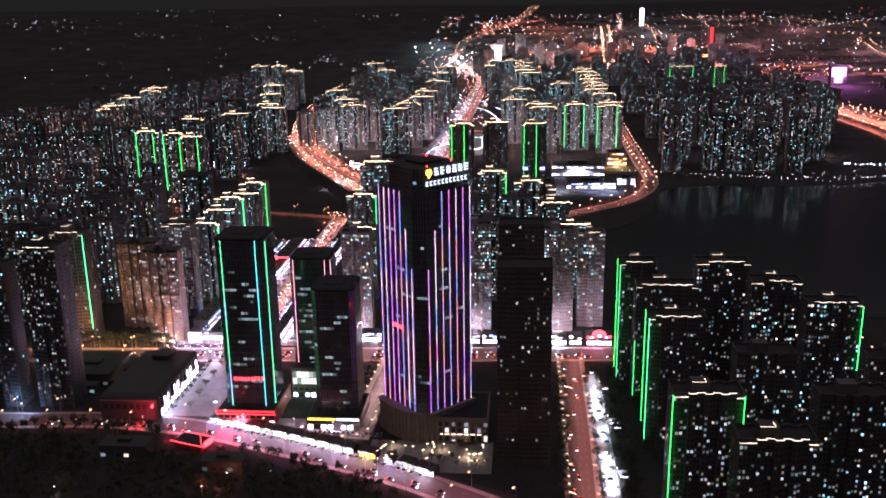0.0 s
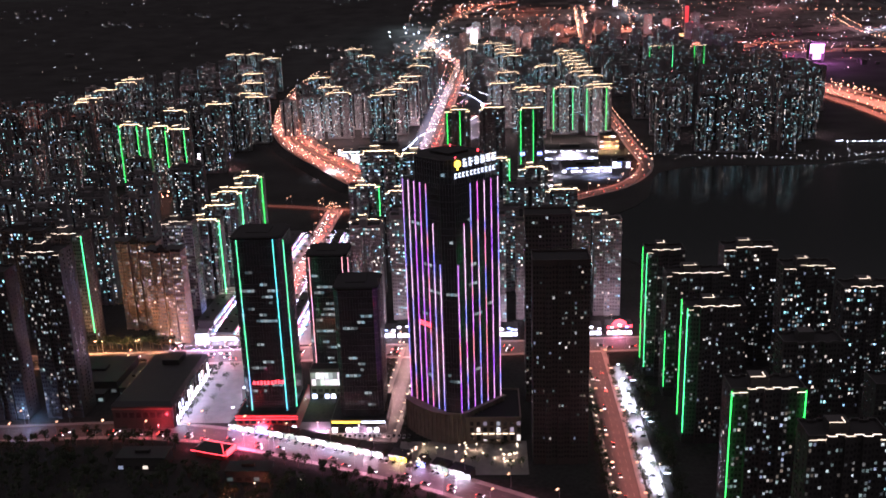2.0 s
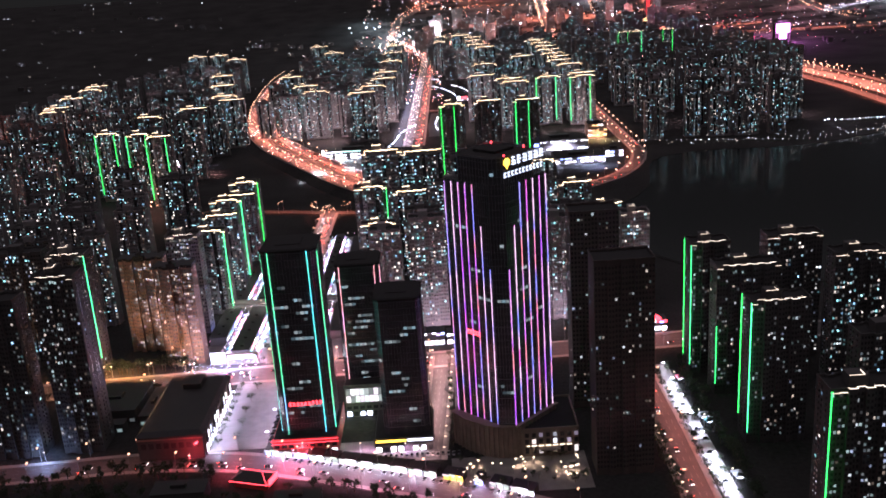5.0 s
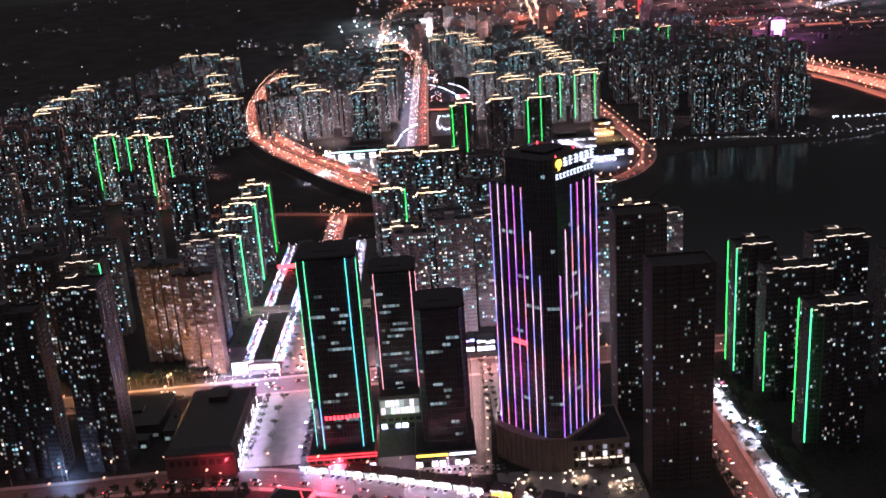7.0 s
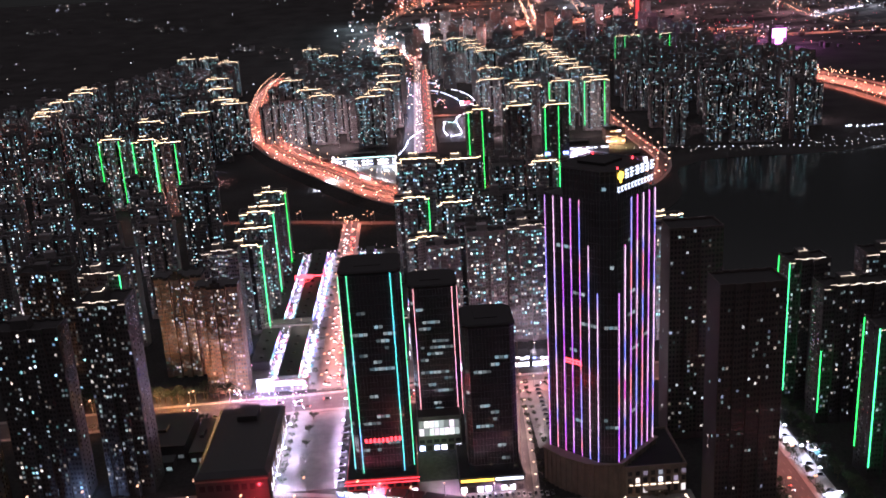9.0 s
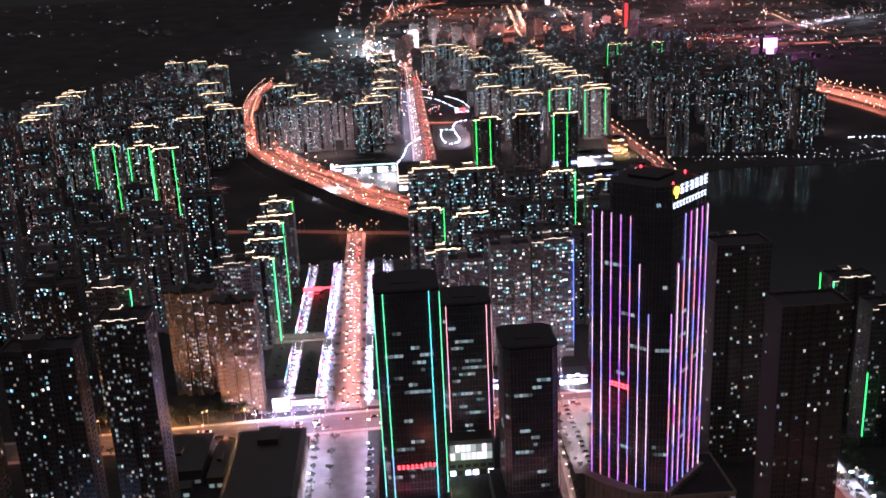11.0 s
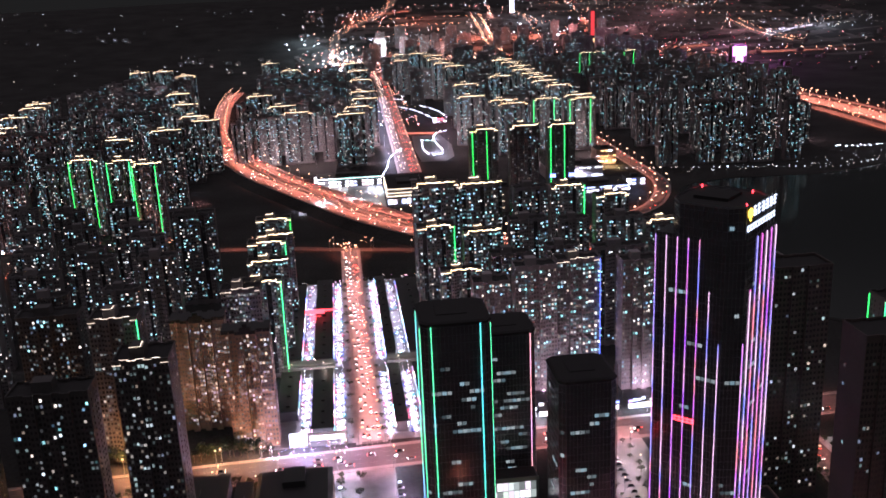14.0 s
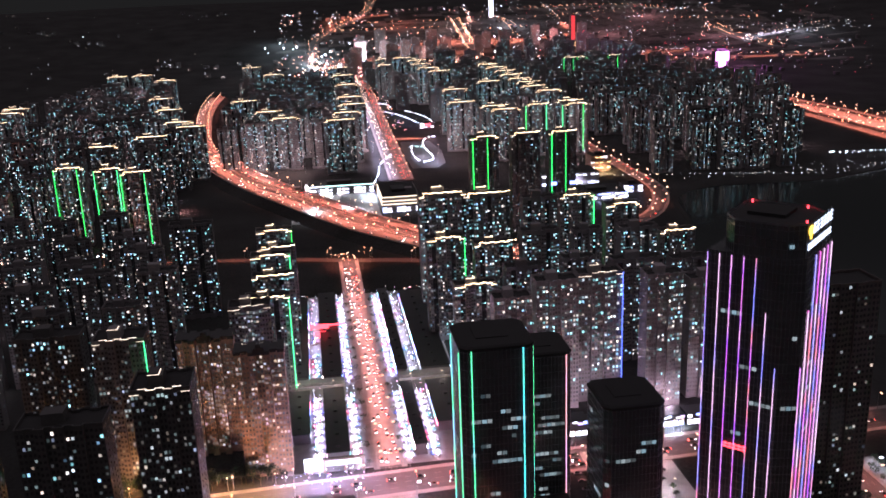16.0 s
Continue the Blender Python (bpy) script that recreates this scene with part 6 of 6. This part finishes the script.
def tent(x, y, w, d):
    t = thing("market_tent", "white peaked tent roof lit from below", "tent", pose(x, y, 0, 0, 0, 6))
    part("canvas", Mesh().solid([(-w / 2, -d / 2, 3), (w / 2, -d / 2, 3), (w / 2, d / 2, 3), (-w / 2, d / 2, 3), (0, 0, 5)], [(0, 1, 4), (1, 2, 4), (2, 3, 4), (3, 0, 4)]), canvas_cloth, t)
    for a in (-1, 1):
        for b in (-1, 1):
            part("post", Mesh().box(a * (w / 2 - 0.2) - 0.1, b * (d / 2 - 0.2) - 0.1, 0, a * (w / 2 - 0.2) + 0.1, b * (d / 2 - 0.2) + 0.1, 3), steel, t)
    part("lamp", Mesh().box(-w / 3, -d / 2 - 0.2, 2.6, w / 3, -d / 2, 3.1), lamp_white, t, "white lamp strip")


for x, y, w, d in ((58.5, 574, 8, 7), (60, 567, 6, 6), (58, 505, 6, 8), (57, 628, 5, 6)):
    tent(x, y, w, d)
    lamp_or_fill(x - 4, y - 3, 7, 3000, WHITE)


def pavilion():
    t = thing("red_pavilion", "small tiled-roof pavilion outlined in red neon", "pavilion", pose(-212, 531, 0, 0, 0, -18))
    part("wall", Mesh().box(-10, -5, 0, 10, 5, 4.5), red_lit_wall, t)
    part("roof", Mesh().solid([(-12, -7, 4.4), (12, -7, 4.4), (12, 7, 4.4), (-12, 7, 4.4), (-6, 0, 8), (6, 0, 8)], [(0, 1, 5, 4), (2, 3, 4, 5), (0, 4, 3), (1, 2, 5), (3, 2, 1, 0)]), roof_sheet, t)
    for a, b in (((-12, -7, 4.6), (12, -7, 4.6)), ((12, -7, 4.6), (12, 7, 4.6)), ((12, -7, 4.7), (6, 0, 8.2)), ((-12, 7, 4.6), (12, 7, 4.6))):
        part("neon_tube", Mesh().bar(a, b, 0.3, 0.3), sign_red, t, "red neon tube")
    part("sign_board", Mesh().box(12.1, -5, 3, 12.5, 5, 6.6), sign_red, t, "glowing red sign")


pavilion()
low_block(-266, 512, -236, 526, 8, "low park building with a few lit windows", lit=2)
low_block(-196, 498, -170, 510, 7, "low park building with a few lit windows", lit=2)

# ---- malls and lit places in the middle distance ----
def mall(x0, y0, x1, y1, h, label, strips, wall=None):
    t = thing("shopping_mall", label, "building", pose((x0 + x1) / 2, y0, 0))
    w, d = x1 - x0, y1 - y0
    body = part("wall", Mesh().box(-w / 2, 0, 0, w / 2, d, h), wall or facade, t)
    part("roof", Mesh().box(-w / 2 + 1, 1, h, w / 2 - 1, d - 1, h + 0.5), roof_felt, t)
    part("plant_room", Mesh().box(-w / 5, d * 0.3, h + 0.5, w / 6, d * 0.6, h + 4), roof_sheet, t)
    for z0, z1, mat in strips:
        n = max(3, int(w / 5.5))
        for i in range(n):
            if (i * 5 + int(z0)) % 4 != 3:
                a, b = -w / 2 + (i + 0.06 + 0.1 * (i % 3)) * w / n, -w / 2 + (i + 0.94) * w / n
                part("light_band", Mesh().box(a, -0.9, z0 + 0.3 * (i % 2), b, -0.1, z1 - 0.3 * ((i * 3) % 4)), mat if i % 3 else shop_light, body, "glowing light band")
    return t


neon_green = glow("neon_green_white", ((0.5, 1.0, 0.85),), 2.0)
long_mall = mall(-268, 1432, -180, 1470, 12, "long low mall with a continuous green-white roof line", ((1, 4, shop_white), (5.5, 8.5, shop_light)))
for i in range(11):
    part("roof_light", Mesh().box(-44 + i * 8, -1.2, 11.4, -44.3 + (i + 1) * 8, -0.2, 12.4), neon_green if i > 1 else sign_white, long_mall, "green-white light line along the roof")
part("pylon", Mesh().box(-47, -3, 0, -43, 0, 17), facade_pale, long_mall, "pale entrance pylon")
part("pylon_light", Mesh().box(-46.6, -3.4, 6, -43.4, -3.05, 16), shop_white, long_mall, "glowing white pylon front")
mall(-290, 1424, -271, 1452, 9, "low shop with a red and white sign", ((1, 4, sign_white), (7, 8.6, sign_red)))
block = mall(-178, 1312, -132, 1392, 20, "dark-roofed mall block with warm light lines", ((1, 4.5, shop_white), (5, 7, shop_light)))
for z in (10.5, 14.5, 19.4):
    part("light_line", Mesh().box(-23.4, -1.0, z, 23, -0.2, z + 0.8), lamp_warm, block, "warm light line along the front")
    part("light_line", Mesh().box(-23.9, -0.6, z, -23.1, 78, z + 0.8), lamp_warm, block, "warm light line along the side")
part("skylight", Mesh().box(-4, 40, 20.5, 18, 47, 21.4), facade_pale, block, "pale roof skylight")
mall(42, 1395, 120, 1440, 16, "white floodlit shopping hall by the lake", ((1, 3.5, sign_white), (12, 14, sign_white)))
mall(60, 1300, 128, 1350, 9, "low lit shopping hall by the lake", ((2, 5, shop_light), (7, 9, sign_blue)))
mall(20, 1215, 42, 1262, 26, "bright stepped car park with warm light bands", ((2, 5, sign_white), (11, 12, lamp_warm), (18, 19, lamp_warm), (24, 25, lamp_warm)))
mall(131, 1468, 160, 1495, 22, "gold floodlit temple-like hall", ((4, 6, flood_gold), (12, 13, flood_gold), (19, 21, flood_gold)), facade_warm)
mall(133, 1330, 158, 1350, 10, "low shop with a large blue sign", ((1, 4, sign_white), (5, 9, sign_blue)))
mall(-500, 1462, -448, 1485, 9, "low lit shops with a violet sign", ((1, 4, sign_white), (6, 8.6, sign_blue)))
mall(-56, 1240, -30, 1262, 30, "warm-lit slab seen between the tall towers", ((5, 6, lamp_warm), (13, 14, lamp_warm), (21, 22, lamp_warm)))
for x, y, e, c in ((80, 1385, 90000, WHITE), (40, 1290, 90000, WHITE), (110, 1290, 60000, (0.6, 0.65, 1.0)), (145, 1455, 50000, (1, 0.6, 0.25)), (-474, 1450, 60000, (0.9, 0.6, 0.8)), (-160, 1335, 60000, WHITE), (-440, 1380, 50000, (1.0, 0.4, 0.35))):
    lamp_or_fill(x, y, 16, e * 2.4, c, 0.5)
rings = thing("lit_promenade", "curving white-lit promenade beside the avenue", "promenade")
for pts, mat in (([(-178, 1465), (-166, 1530), (-158, 1600), (-136, 1668)], sign_white), ([(-96, 1730), (-101, 1662), (-97, 1610), (-86, 1599), (-73, 1623), (-75, 1694), (-74, 1758), (-61, 1806), (-46, 1816)], shop_light),
                 ([(-61, 2145), (-45, 2104), (-31, 2040), (-26, 1961)], sign_white), ([(-105, 2146), (-84, 2104), (-67, 2039), (-48, 1941)], sign_white), ([(-105, 2276), (-91, 2261)], sign_white), ([(-96, 1732), (-76, 1726)], neon_green)):
    for i, (x, y, h) in enumerate(along(curve(pts, 6), 9)):
        if (i * 7) % 5 == 3:
            continue
        part("lamp_bar", Mesh().bar((x - 2.6 * math.cos(h), y - 2.6 * math.sin(h), 4), (x + 2.6 * math.cos(h), y + 2.6 * math.sin(h), 4), 0.8 + 0.5 * (i % 3), 1.1), mat if i % 3 else shop_light, rings)

mall(-56, 1934, -30, 1956, 9, "low shop with a glowing red sign by the plaza", ((1, 3, sign_white), (4, 9, sign_red)))
PLAZA = [(-124, 1838), (-52, 1820)]
structure("plaza_street", ribbon(Mesh(), PLAZA, -8, 8, 0.02, 0.12), asphalt, "short street beside the avenue in orange light", "road")
structure("plaza_paving", Mesh().prism([(-112, 1570), (-74, 1566), (-58, 1600), (-50, 1700), (-58, 1800), (-108, 1800), (-114, 1680)], 0, 0.06), asphalt, "pale paved plaza between the avenue and the flats", "pavement")
lamp_strip(PLAZA, 0, 10, 420, ORANGE, 100, 2.5, 140)
for x, y, e, c in ((-86, 1650, 60000, (0.8, 0.72, 1.0)), (-70, 1600, 40000, (0.8, 0.72, 1.0)), (-66, 1770, 60000, (0.85, 0.66, 1.0)), (-78, 2060, 90000, (0.45, 0.55, 1.0)), (-60, 1960, 60000, (0.5, 0.5, 1.0)), (-42, 1925, 50000, (1.0, 0.2, 0.3)), (-160, 1580, 50000, WHITE), (-98, 2250, 60000, (0.6, 0.7, 1.0))):
    lamp_or_fill(x, y, 14, e, c, 0.4)

# ---- far town: towers with coloured light ----
def beacon(name, label, x, y, w, d, h, bands, wall=None):
    z = terrain(x, y) - 1
    t = thing(name, label, "tower", pose(x, y, z))
    body = part("wall", Mesh().box(-w / 2, 0, 0, w / 2, d, h), wall or facade_dark, t)
    part("roof", Mesh().box(-w / 3, d * 0.2, h, w / 3, d * 0.8, h + 5), roof_sheet, t)
    for z0, z1, m, k in bands:
        part("light_panel", Mesh().box(-w / 2 * k, -1.2, z0, w / 2 * k, -0.1, z1), m, body, "glowing panel")
    return t


beacon("screen_tower", "tower with a huge glowing magenta-white screen", 834, 2600, 40, 22, 50, ((24, 48, screen_magenta, 0.9), (8, 23, screen_magenta, 0.5)))
lamp_or_fill(834, 2570, 44, 320000, (1.0, 0.25, 0.9), 0.5, True)
beacon("red_tower", "slim far tower lit red", 645, 3370, 20, 18, 92, ((4, 90, flood_red, 0.6),))
beacon("white_tower", "slim far tower lit white", 474, 3940, 20, 16, 76, ((8, 76, sign_white, 0.8),))
beacon("gold_hall", "far hall outlined in gold light", 632, 3255, 100, 30, 22, ((9, 11, flood_gold, 1.0), (15, 16.5, flood_gold, 0.7), (19, 20.5, flood_gold, 0.35)))

# far roads as strings of lamps
FAR_ROADS = [([(-150, 2928), (-240, 3110), (-228, 3643), (-171, 3820), (-108, 3967), (-51, 4073), (8, 4279), (57, 4663)], 34, 26), ([(-130, 3943), (76, 3932), (313, 3908)], 30, 4), ([(-148, 3805), (247, 3763)], 30, 4),
             ([(279, 3177), (303, 3516), (326, 3935)], 9, 30), ([(474, 3940), (507, 3854), (526, 3669)], 22, 24), ([(624, 4127), (948, 4122), (1094, 4064), (1158, 3971), (1198, 3849)], 26, 12),
             ([(1201, 3495), (1180, 3213), (1198, 2993)], 16, 34), ([(627, 2974), (899, 2929), (1055, 2872), (1250, 2800)], 40, 8), ([(-230, 3140), (-60, 3100), (90, 3090)], 24, 10), ([(1100, 3700), (1420, 3560)], 30, 10),
             ([(560, 2330), (690, 2150), (735, 1990)], 18, 20)]
strings, roadbed = Mesh(), Mesh()
rf = random.Random(77)
for line, step, wide in FAR_ROADS:
    for x, y, h in along(line, step):
        for s in (-0.5, 0.5):
            px, py = x - math.sin(h) * wide * s + rf.uniform(-5, 5), y + math.cos(h) * wide * s + rf.uniform(-5, 5)
            k = rf.uniform(0.6, 1.5)
            z = terrain(px, py) + 9
            bead(strings, px, py, z, k * 1.15)
    ribbon(roadbed, [(x, y) for x, y, _ in along(line, 60)], -wide / 2 - 4, wide / 2 + 4, -0.5, 0.4)
for i, e in ((0, 700), (1, 500), (3, 2600), (4, 1200), (5, 500), (7, 400), (8, 1200), (6, 700)):
    lamp_strip(FAR_ROADS[i][0], 0, 12, e, ORANGE, 700, 4, 150)
tagged(new("far_roads", roadbed.data("far_roads", asphalt)), "far roads winding over the land", "road", kind="stuff")
tagged(new("far_road_lamps", strings.data("far_road_lamps", far_orange)), "strings of orange lamps along far roads", "street lamps", kind="stuff")

EAST = EAST_LINE
structure("east_highway", ribbon(Mesh(), EAST, -24, 24, 0, 0.2), asphalt, "wide far highway in orange light", "road")
structure("east_service_road", ribbon(Mesh(), EAST, -62, -40, 0, 0.16), asphalt, "service road beside the far highway", "road")
structure("east_slip_road", ribbon(Mesh(), EAST, 36, 50, 0, 0.16), asphalt, "slip road beside the far highway", "road")
poles, heads = Mesh(), Mesh()
lamp_row("big", EAST, 20, 34, 0.2, 0, ORANGE, 2, 12, joined=(poles, heads))
lamp_row("orange", EAST, 52, 46, 0.2, 0, joined=(poles, heads))
lamp_strip(EAST, 10, 12, 560, ORANGE, 300, 3, 140)
lamp_strip(EAST, -12, 12, 560, ORANGE, 300, 3, 140)
lamp_strip(EAST, -50, 12, 220, ORANGE, 300, 3, 140)
lamp_strip(EAST, 44, 12, 200, ORANGE, 300, 3, 140)
t = tagged(new("far_street_lamps", poles.data("far_street_lamps", steel)), "far orange lamps along the eastern highway", "street lamps", kind="stuff")
part("lamp_head", heads, lamp_far, t, kind="stuff")

# scattered lights of farms, yards and far quarters
pale, mixed, reds, homes, floods, strings2, beads = Mesh(), Mesh(), Mesh(), Mesh(), Mesh(), Mesh(), Mesh()


def far_lamp(me, x, y, k, lift=5):
    bead(me, x, y, terrain(x, y) + lift, k * 0.85)


def far_home(x, y):
    z = terrain(x, y)
    w, d, h = rf.uniform(8, 18), rf.uniform(8, 12), rf.uniform(5, 14)
    homes.box(x - w / 2, y + 3, z - 1, x + w / 2, y + 3 + d, z + h)


for _ in range(34):
    cx, cy = rf.uniform(-2300, -300), rf.uniform(2500, 4500)
    for _ in range(rf.randrange(2, 9)):
        x, y = cx + rf.gauss(0, 60), cy + rf.gauss(0, 30)
        far_lamp(pale, x, y, rf.uniform(0.6, 1.5))
        far_home(x, y)
for _ in range(90):
    far_lamp(pale, rf.uniform(-2300, -350), rf.uniform(2300, 4500), rf.uniform(0.7, 1.5))
for _ in range(620):
    x, y = -350 + 1800 * rf.random() ** 1.6, rf.uniform(2750, 4300)
    far_lamp(mixed if rf.random() < 0.8 else pale, x, y, rf.uniform(0.5, 1.5))
    if rf.random() < 0.4:
        far_home(x, y)
# streets of the far town, with strip lights added in place of haze
for _ in range(30):
    cx, cy, a, n = -260 + 1500 * rf.random() ** 1.7, rf.uniform(2750, 4200), rf.choice((0.1, 1.5, 0.4, 1.2, 0.0)), rf.randrange(8, 26)
    me = rf.choice((mixed, mixed, strings2, pale))
    if rf.random() < 0.6:
        lamp_strip([(cx, cy), (cx + math.cos(a) * n * 22, cy + math.sin(a) * n * 22)], 0, terrain(cx, cy) + 16, 700, rf.choice((ORANGE, ORANGE, (1.0, 0.42, 0.32), (0.8, 0.75, 0.9))), 900, 6, 160)
    for i in range(n):
        far_lamp(me, cx + math.cos(a) * i * 22 + rf.gauss(0, 4), cy + math.sin(a) * i * 22 + rf.gauss(0, 4), rf.uniform(0.6, 1.7), 9)
        if i % 3 == 0:
            far_home(cx + math.cos(a) * i * 22 + 14, cy + math.sin(a) * i * 22 + 10)
# the wide eastern quarters: many small dim lamps, dotted lanes, red roof lamps, lit sheds
for _ in range(760):
    x, y = rf.uniform(330, 1750), rf.uniform(2350, 4300)
    if x < 0.62 * y - 350:
        far_lamp(rf.choice((mixed, pale, mixed, pale, reds)), x, y, rf.uniform(0.35, 1.0), rf.uniform(4, 22))
        if rf.random() < 0.25:
            far_home(x, y)
for (xa, ya), (xb, yb), n in (((797, 3195), (1085, 2861), 22), ((1085, 2861), (1240, 2700), 10), ((1734, 4500), (2044, 4300), 22), ((900, 3500), (1500, 3380), 26), ((560, 2900), (900, 2780), 18), ((700, 4100), (1250, 3900), 24)):
    for i in range(n):
        u = i / (n - 1)
        far_lamp(pale, xa + (xb - xa) * u, ya + (yb - ya) * u, 1.3, 8)
for _ in range(46):
    far_lamp(pale, rf.uniform(1390, 1640), rf.uniform(3190, 3370), rf.uniform(0.8, 1.6), 7)
for _ in range(80):
    far_lamp(strings2, rf.uniform(640, 800), rf.uniform(1560, 1780), rf.uniform(0.3, 0.8), rf.uniform(4, 9))
for x, y, n in ((700, 2480, 14), (640, 2600, 12), (880, 3050, 14), (760, 2900, 10)):
    for _ in range(n):
        far_lamp(reds, x + rf.gauss(0, 30), y + rf.gauss(0, 24), rf.uniform(0.7, 1.4), rf.uniform(10, 40))
# lamps and signs along the far end of the avenue
for _ in range(150):
    y = rf.uniform(1900, 2950)
    far_lamp(rf.choice((beads, mixed, strings2)), -122 + rf.choice((-1, 1)) * rf.uniform(16, 38), y, rf.uniform(0.5, 1.2), rf.uniform(3, 9))
for _ in range(60):
    x, y = rf.uniform(480, 1250), rf.uniform(2500, 3900)
    far_lamp(reds, x, y, rf.uniform(0.6, 1.3), rf.uniform(20, 70))
for x, y in ((-392, 3454), (-344, 3537), (-300, 3400), (388, 3450), (200, 3300), (440, 3600), (120, 3420), (520, 3350), (-210, 3230), (330, 3150), (20, 3180)):
    far_lamp(floods, x, y, rf.uniform(1.5, 2.9), 22)
for _ in range(160):
    x = rf.uniform(215, 800)
    y = 1352 + max(0, (x - 500)) * 0.35 + abs(rf.gauss(0, 30))
    if rf.random() < 0.6:
        far_lamp(pale, x, y, rf.uniform(0.25, 0.7), 6)
for x, y in ((-738, 1476), (-613, 1190), (-467, 1195), (-740, 1440)):
    for _ in range(10):
        far_lamp(mixed, x + rf.gauss(0, 12), y + rf.gauss(0, 10), 1.1, 6)
    lamp_or_fill(x, y - 10, 12, 30000, ORANGE, 0.4, True)
# lamps behind the market, round its gate and at the far end of its road
for _ in range(46):
    far_lamp(rf.choice((beads, mixed, pale)), rf.uniform(-292, -158), 1014 + rf.gauss(0, 4), rf.uniform(0.25, 0.5), 4)
for _ in range(70):
    far_lamp(beads, rf.uniform(-292, -240), rf.uniform(686, 703), rf.uniform(0.2, 0.4), rf.uniform(1.8, 3.2))
for _ in range(24):
    far_lamp(strings2, -229 + rf.gauss(0, 9), 1122 + rf.gauss(0, 9), rf.uniform(0.3, 0.6), rf.uniform(4, 11))
lamp_or_fill(-229, 1112, 12, 60000, ORANGE, 0.4)
for x, y, e in ((-717, 1414, 60000), (-690, 1422, 26000), (-455, 1157, 12000), (-573, 1122, 12000)):
    lamp_or_fill(x, y, 12, e, ORANGE, 0.4, True)
for x, y, c in ((-190, 3000, ORANGE), (-150, 2900, (1.0, 0.6, 0.5)), (-230, 3080, (0.8, 0.95, 1.0)), (290, 3150, ORANGE)):
    lamp_or_fill(x, y, terrain(x, y) + 24, 500000, c, 0.5)
for (xa, ya), (xb, yb), n in (((150, 1414), (300, 1378), 16), ((300, 1378), (430, 1338), 15), ((430, 1338), (600, 1412), 14)):
    for i in range(n):
        u = (i + rf.uniform(-0.3, 0.3)) / n
        far_lamp(pale, xa + (xb - xa) * u, ya + (yb - ya) * u, rf.uniform(0.5, 0.95), 5)
for i in range(18):
    far_lamp(floods, 488 + i * 5.5 + rf.uniform(-2, 2), 1462 - i * 0.6 + rf.uniform(-5, 5), rf.uniform(0.5, 0.95), 6)
for _ in range(90):
    far_lamp(mixed, -190 + rf.gauss(0, 50), 3020 + rf.gauss(0, 70), rf.uniform(1.0, 2.6), 10)
for x, y in ((-496, 1460), (-484, 1460), (-472, 1460), (-460, 1460), (-450, 1460), (-462, 1420), (-456, 1390), (-448, 1370)):
    far_lamp(floods, x, y, 1.3, 9)
for x, y, k in ((-332, 3463, 2.2), (-249, 3235, 2.4), (-209, 3259, 3.0), (-179, 3364, 2.6), (-82, 3162, 2.6), (-381, 3386, 1.8), (-288, 3473, 2.0), (-108, 3489, 2.2), (-196, 3300, 2.0)):
    far_lamp(floods, x, y, k, 16)
for x, y in ((-249, 3225), (-209, 3249), (-90, 3152)):
    lamp_or_fill(x, y, terrain(x, y) + 30, 420000, (0.72, 0.95, 0.95), 1.0, True)
# fill lights added over the far ground, where haze would glow
for x, y, e, c in ((-180, 2900, 900, ORANGE), (-60, 3150, 700, (1.0, 0.5, 0.42)), (120, 3050, 650, (1.0, 0.45, 0.35)), (260, 3300, 900, ORANGE), (60, 3500, 700, (0.85, 0.85, 0.9)), (-260, 3420, 700, (0.7, 0.95, 0.95)),
                   (-330, 3600, 600, (0.7, 0.95, 0.95)), (420, 3050, 600, (1.0, 0.4, 0.35)), (560, 3300, 900, (1.0, 0.35, 0.3)), (300, 3750, 800, (1.0, 0.6, 0.5)), (520, 3750, 700, (0.8, 0.85, 0.95)), (700, 3050, 600, (1.0, 0.3, 0.4)),
                   (860, 2780, 800, (1.0, 0.3, 0.75)), (980, 3000, 600, (1.0, 0.35, 0.6)), (1150, 3300, 600, (1.0, 0.45, 0.5)), (1400, 3250, 500, (0.8, 0.9, 1.0)), (820, 3500, 700, (1.0, 0.4, 0.4)), (1050, 3800, 700, (1.0, 0.4, 0.4)), (100, 3900, 700, ORANGE)):
    lamp_or_fill(x, y, terrain(x, y) + 46, e * 320, c, 1.0, True)
tagged(new("far_floodlights", floods.data("far_floodlights", far_flood)), "bright far floodlights on masts", "lamps", kind="stuff")
# masts with glowing heads, added where a light had no lamp of its own
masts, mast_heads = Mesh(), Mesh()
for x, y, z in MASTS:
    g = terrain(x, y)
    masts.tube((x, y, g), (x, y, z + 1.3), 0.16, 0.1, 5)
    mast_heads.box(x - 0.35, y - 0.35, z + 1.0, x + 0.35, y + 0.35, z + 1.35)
t = tagged(new("yard_lamps", masts.data("yard_lamps", steel)), "plain lamp masts added at the fill lights", "street lamps", kind="stuff")
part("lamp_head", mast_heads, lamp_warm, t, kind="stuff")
tagged(new("far_lamps", strings2.data("far_lamps", far_orange)), "rows of orange lamps along streets of the far town", "lamps", kind="stuff")
tagged(new("far_lamps", beads.data("far_lamps", far_signs)), "blue, pink and white lamps along the avenue", "lamps", kind="stuff")
tagged(new("far_lamps", pale.data("far_lamps", far_white)), "scattered pale lamps of far farms and yards", "lamps", kind="stuff")
tagged(new("far_lamps", mixed.data("far_lamps", far_points)), "scattered warm lamps of the far town", "lamps", kind="stuff")
tagged(new("far_warning_lamps", reds.data("far_warning_lamps", far_red)), "red warning lamps on far masts and roofs", "lamps", kind="stuff")
tagged(new("far_houses", homes.data("far_houses", facade_dark)), "small dark far houses on the open land", "houses", kind="stuff")
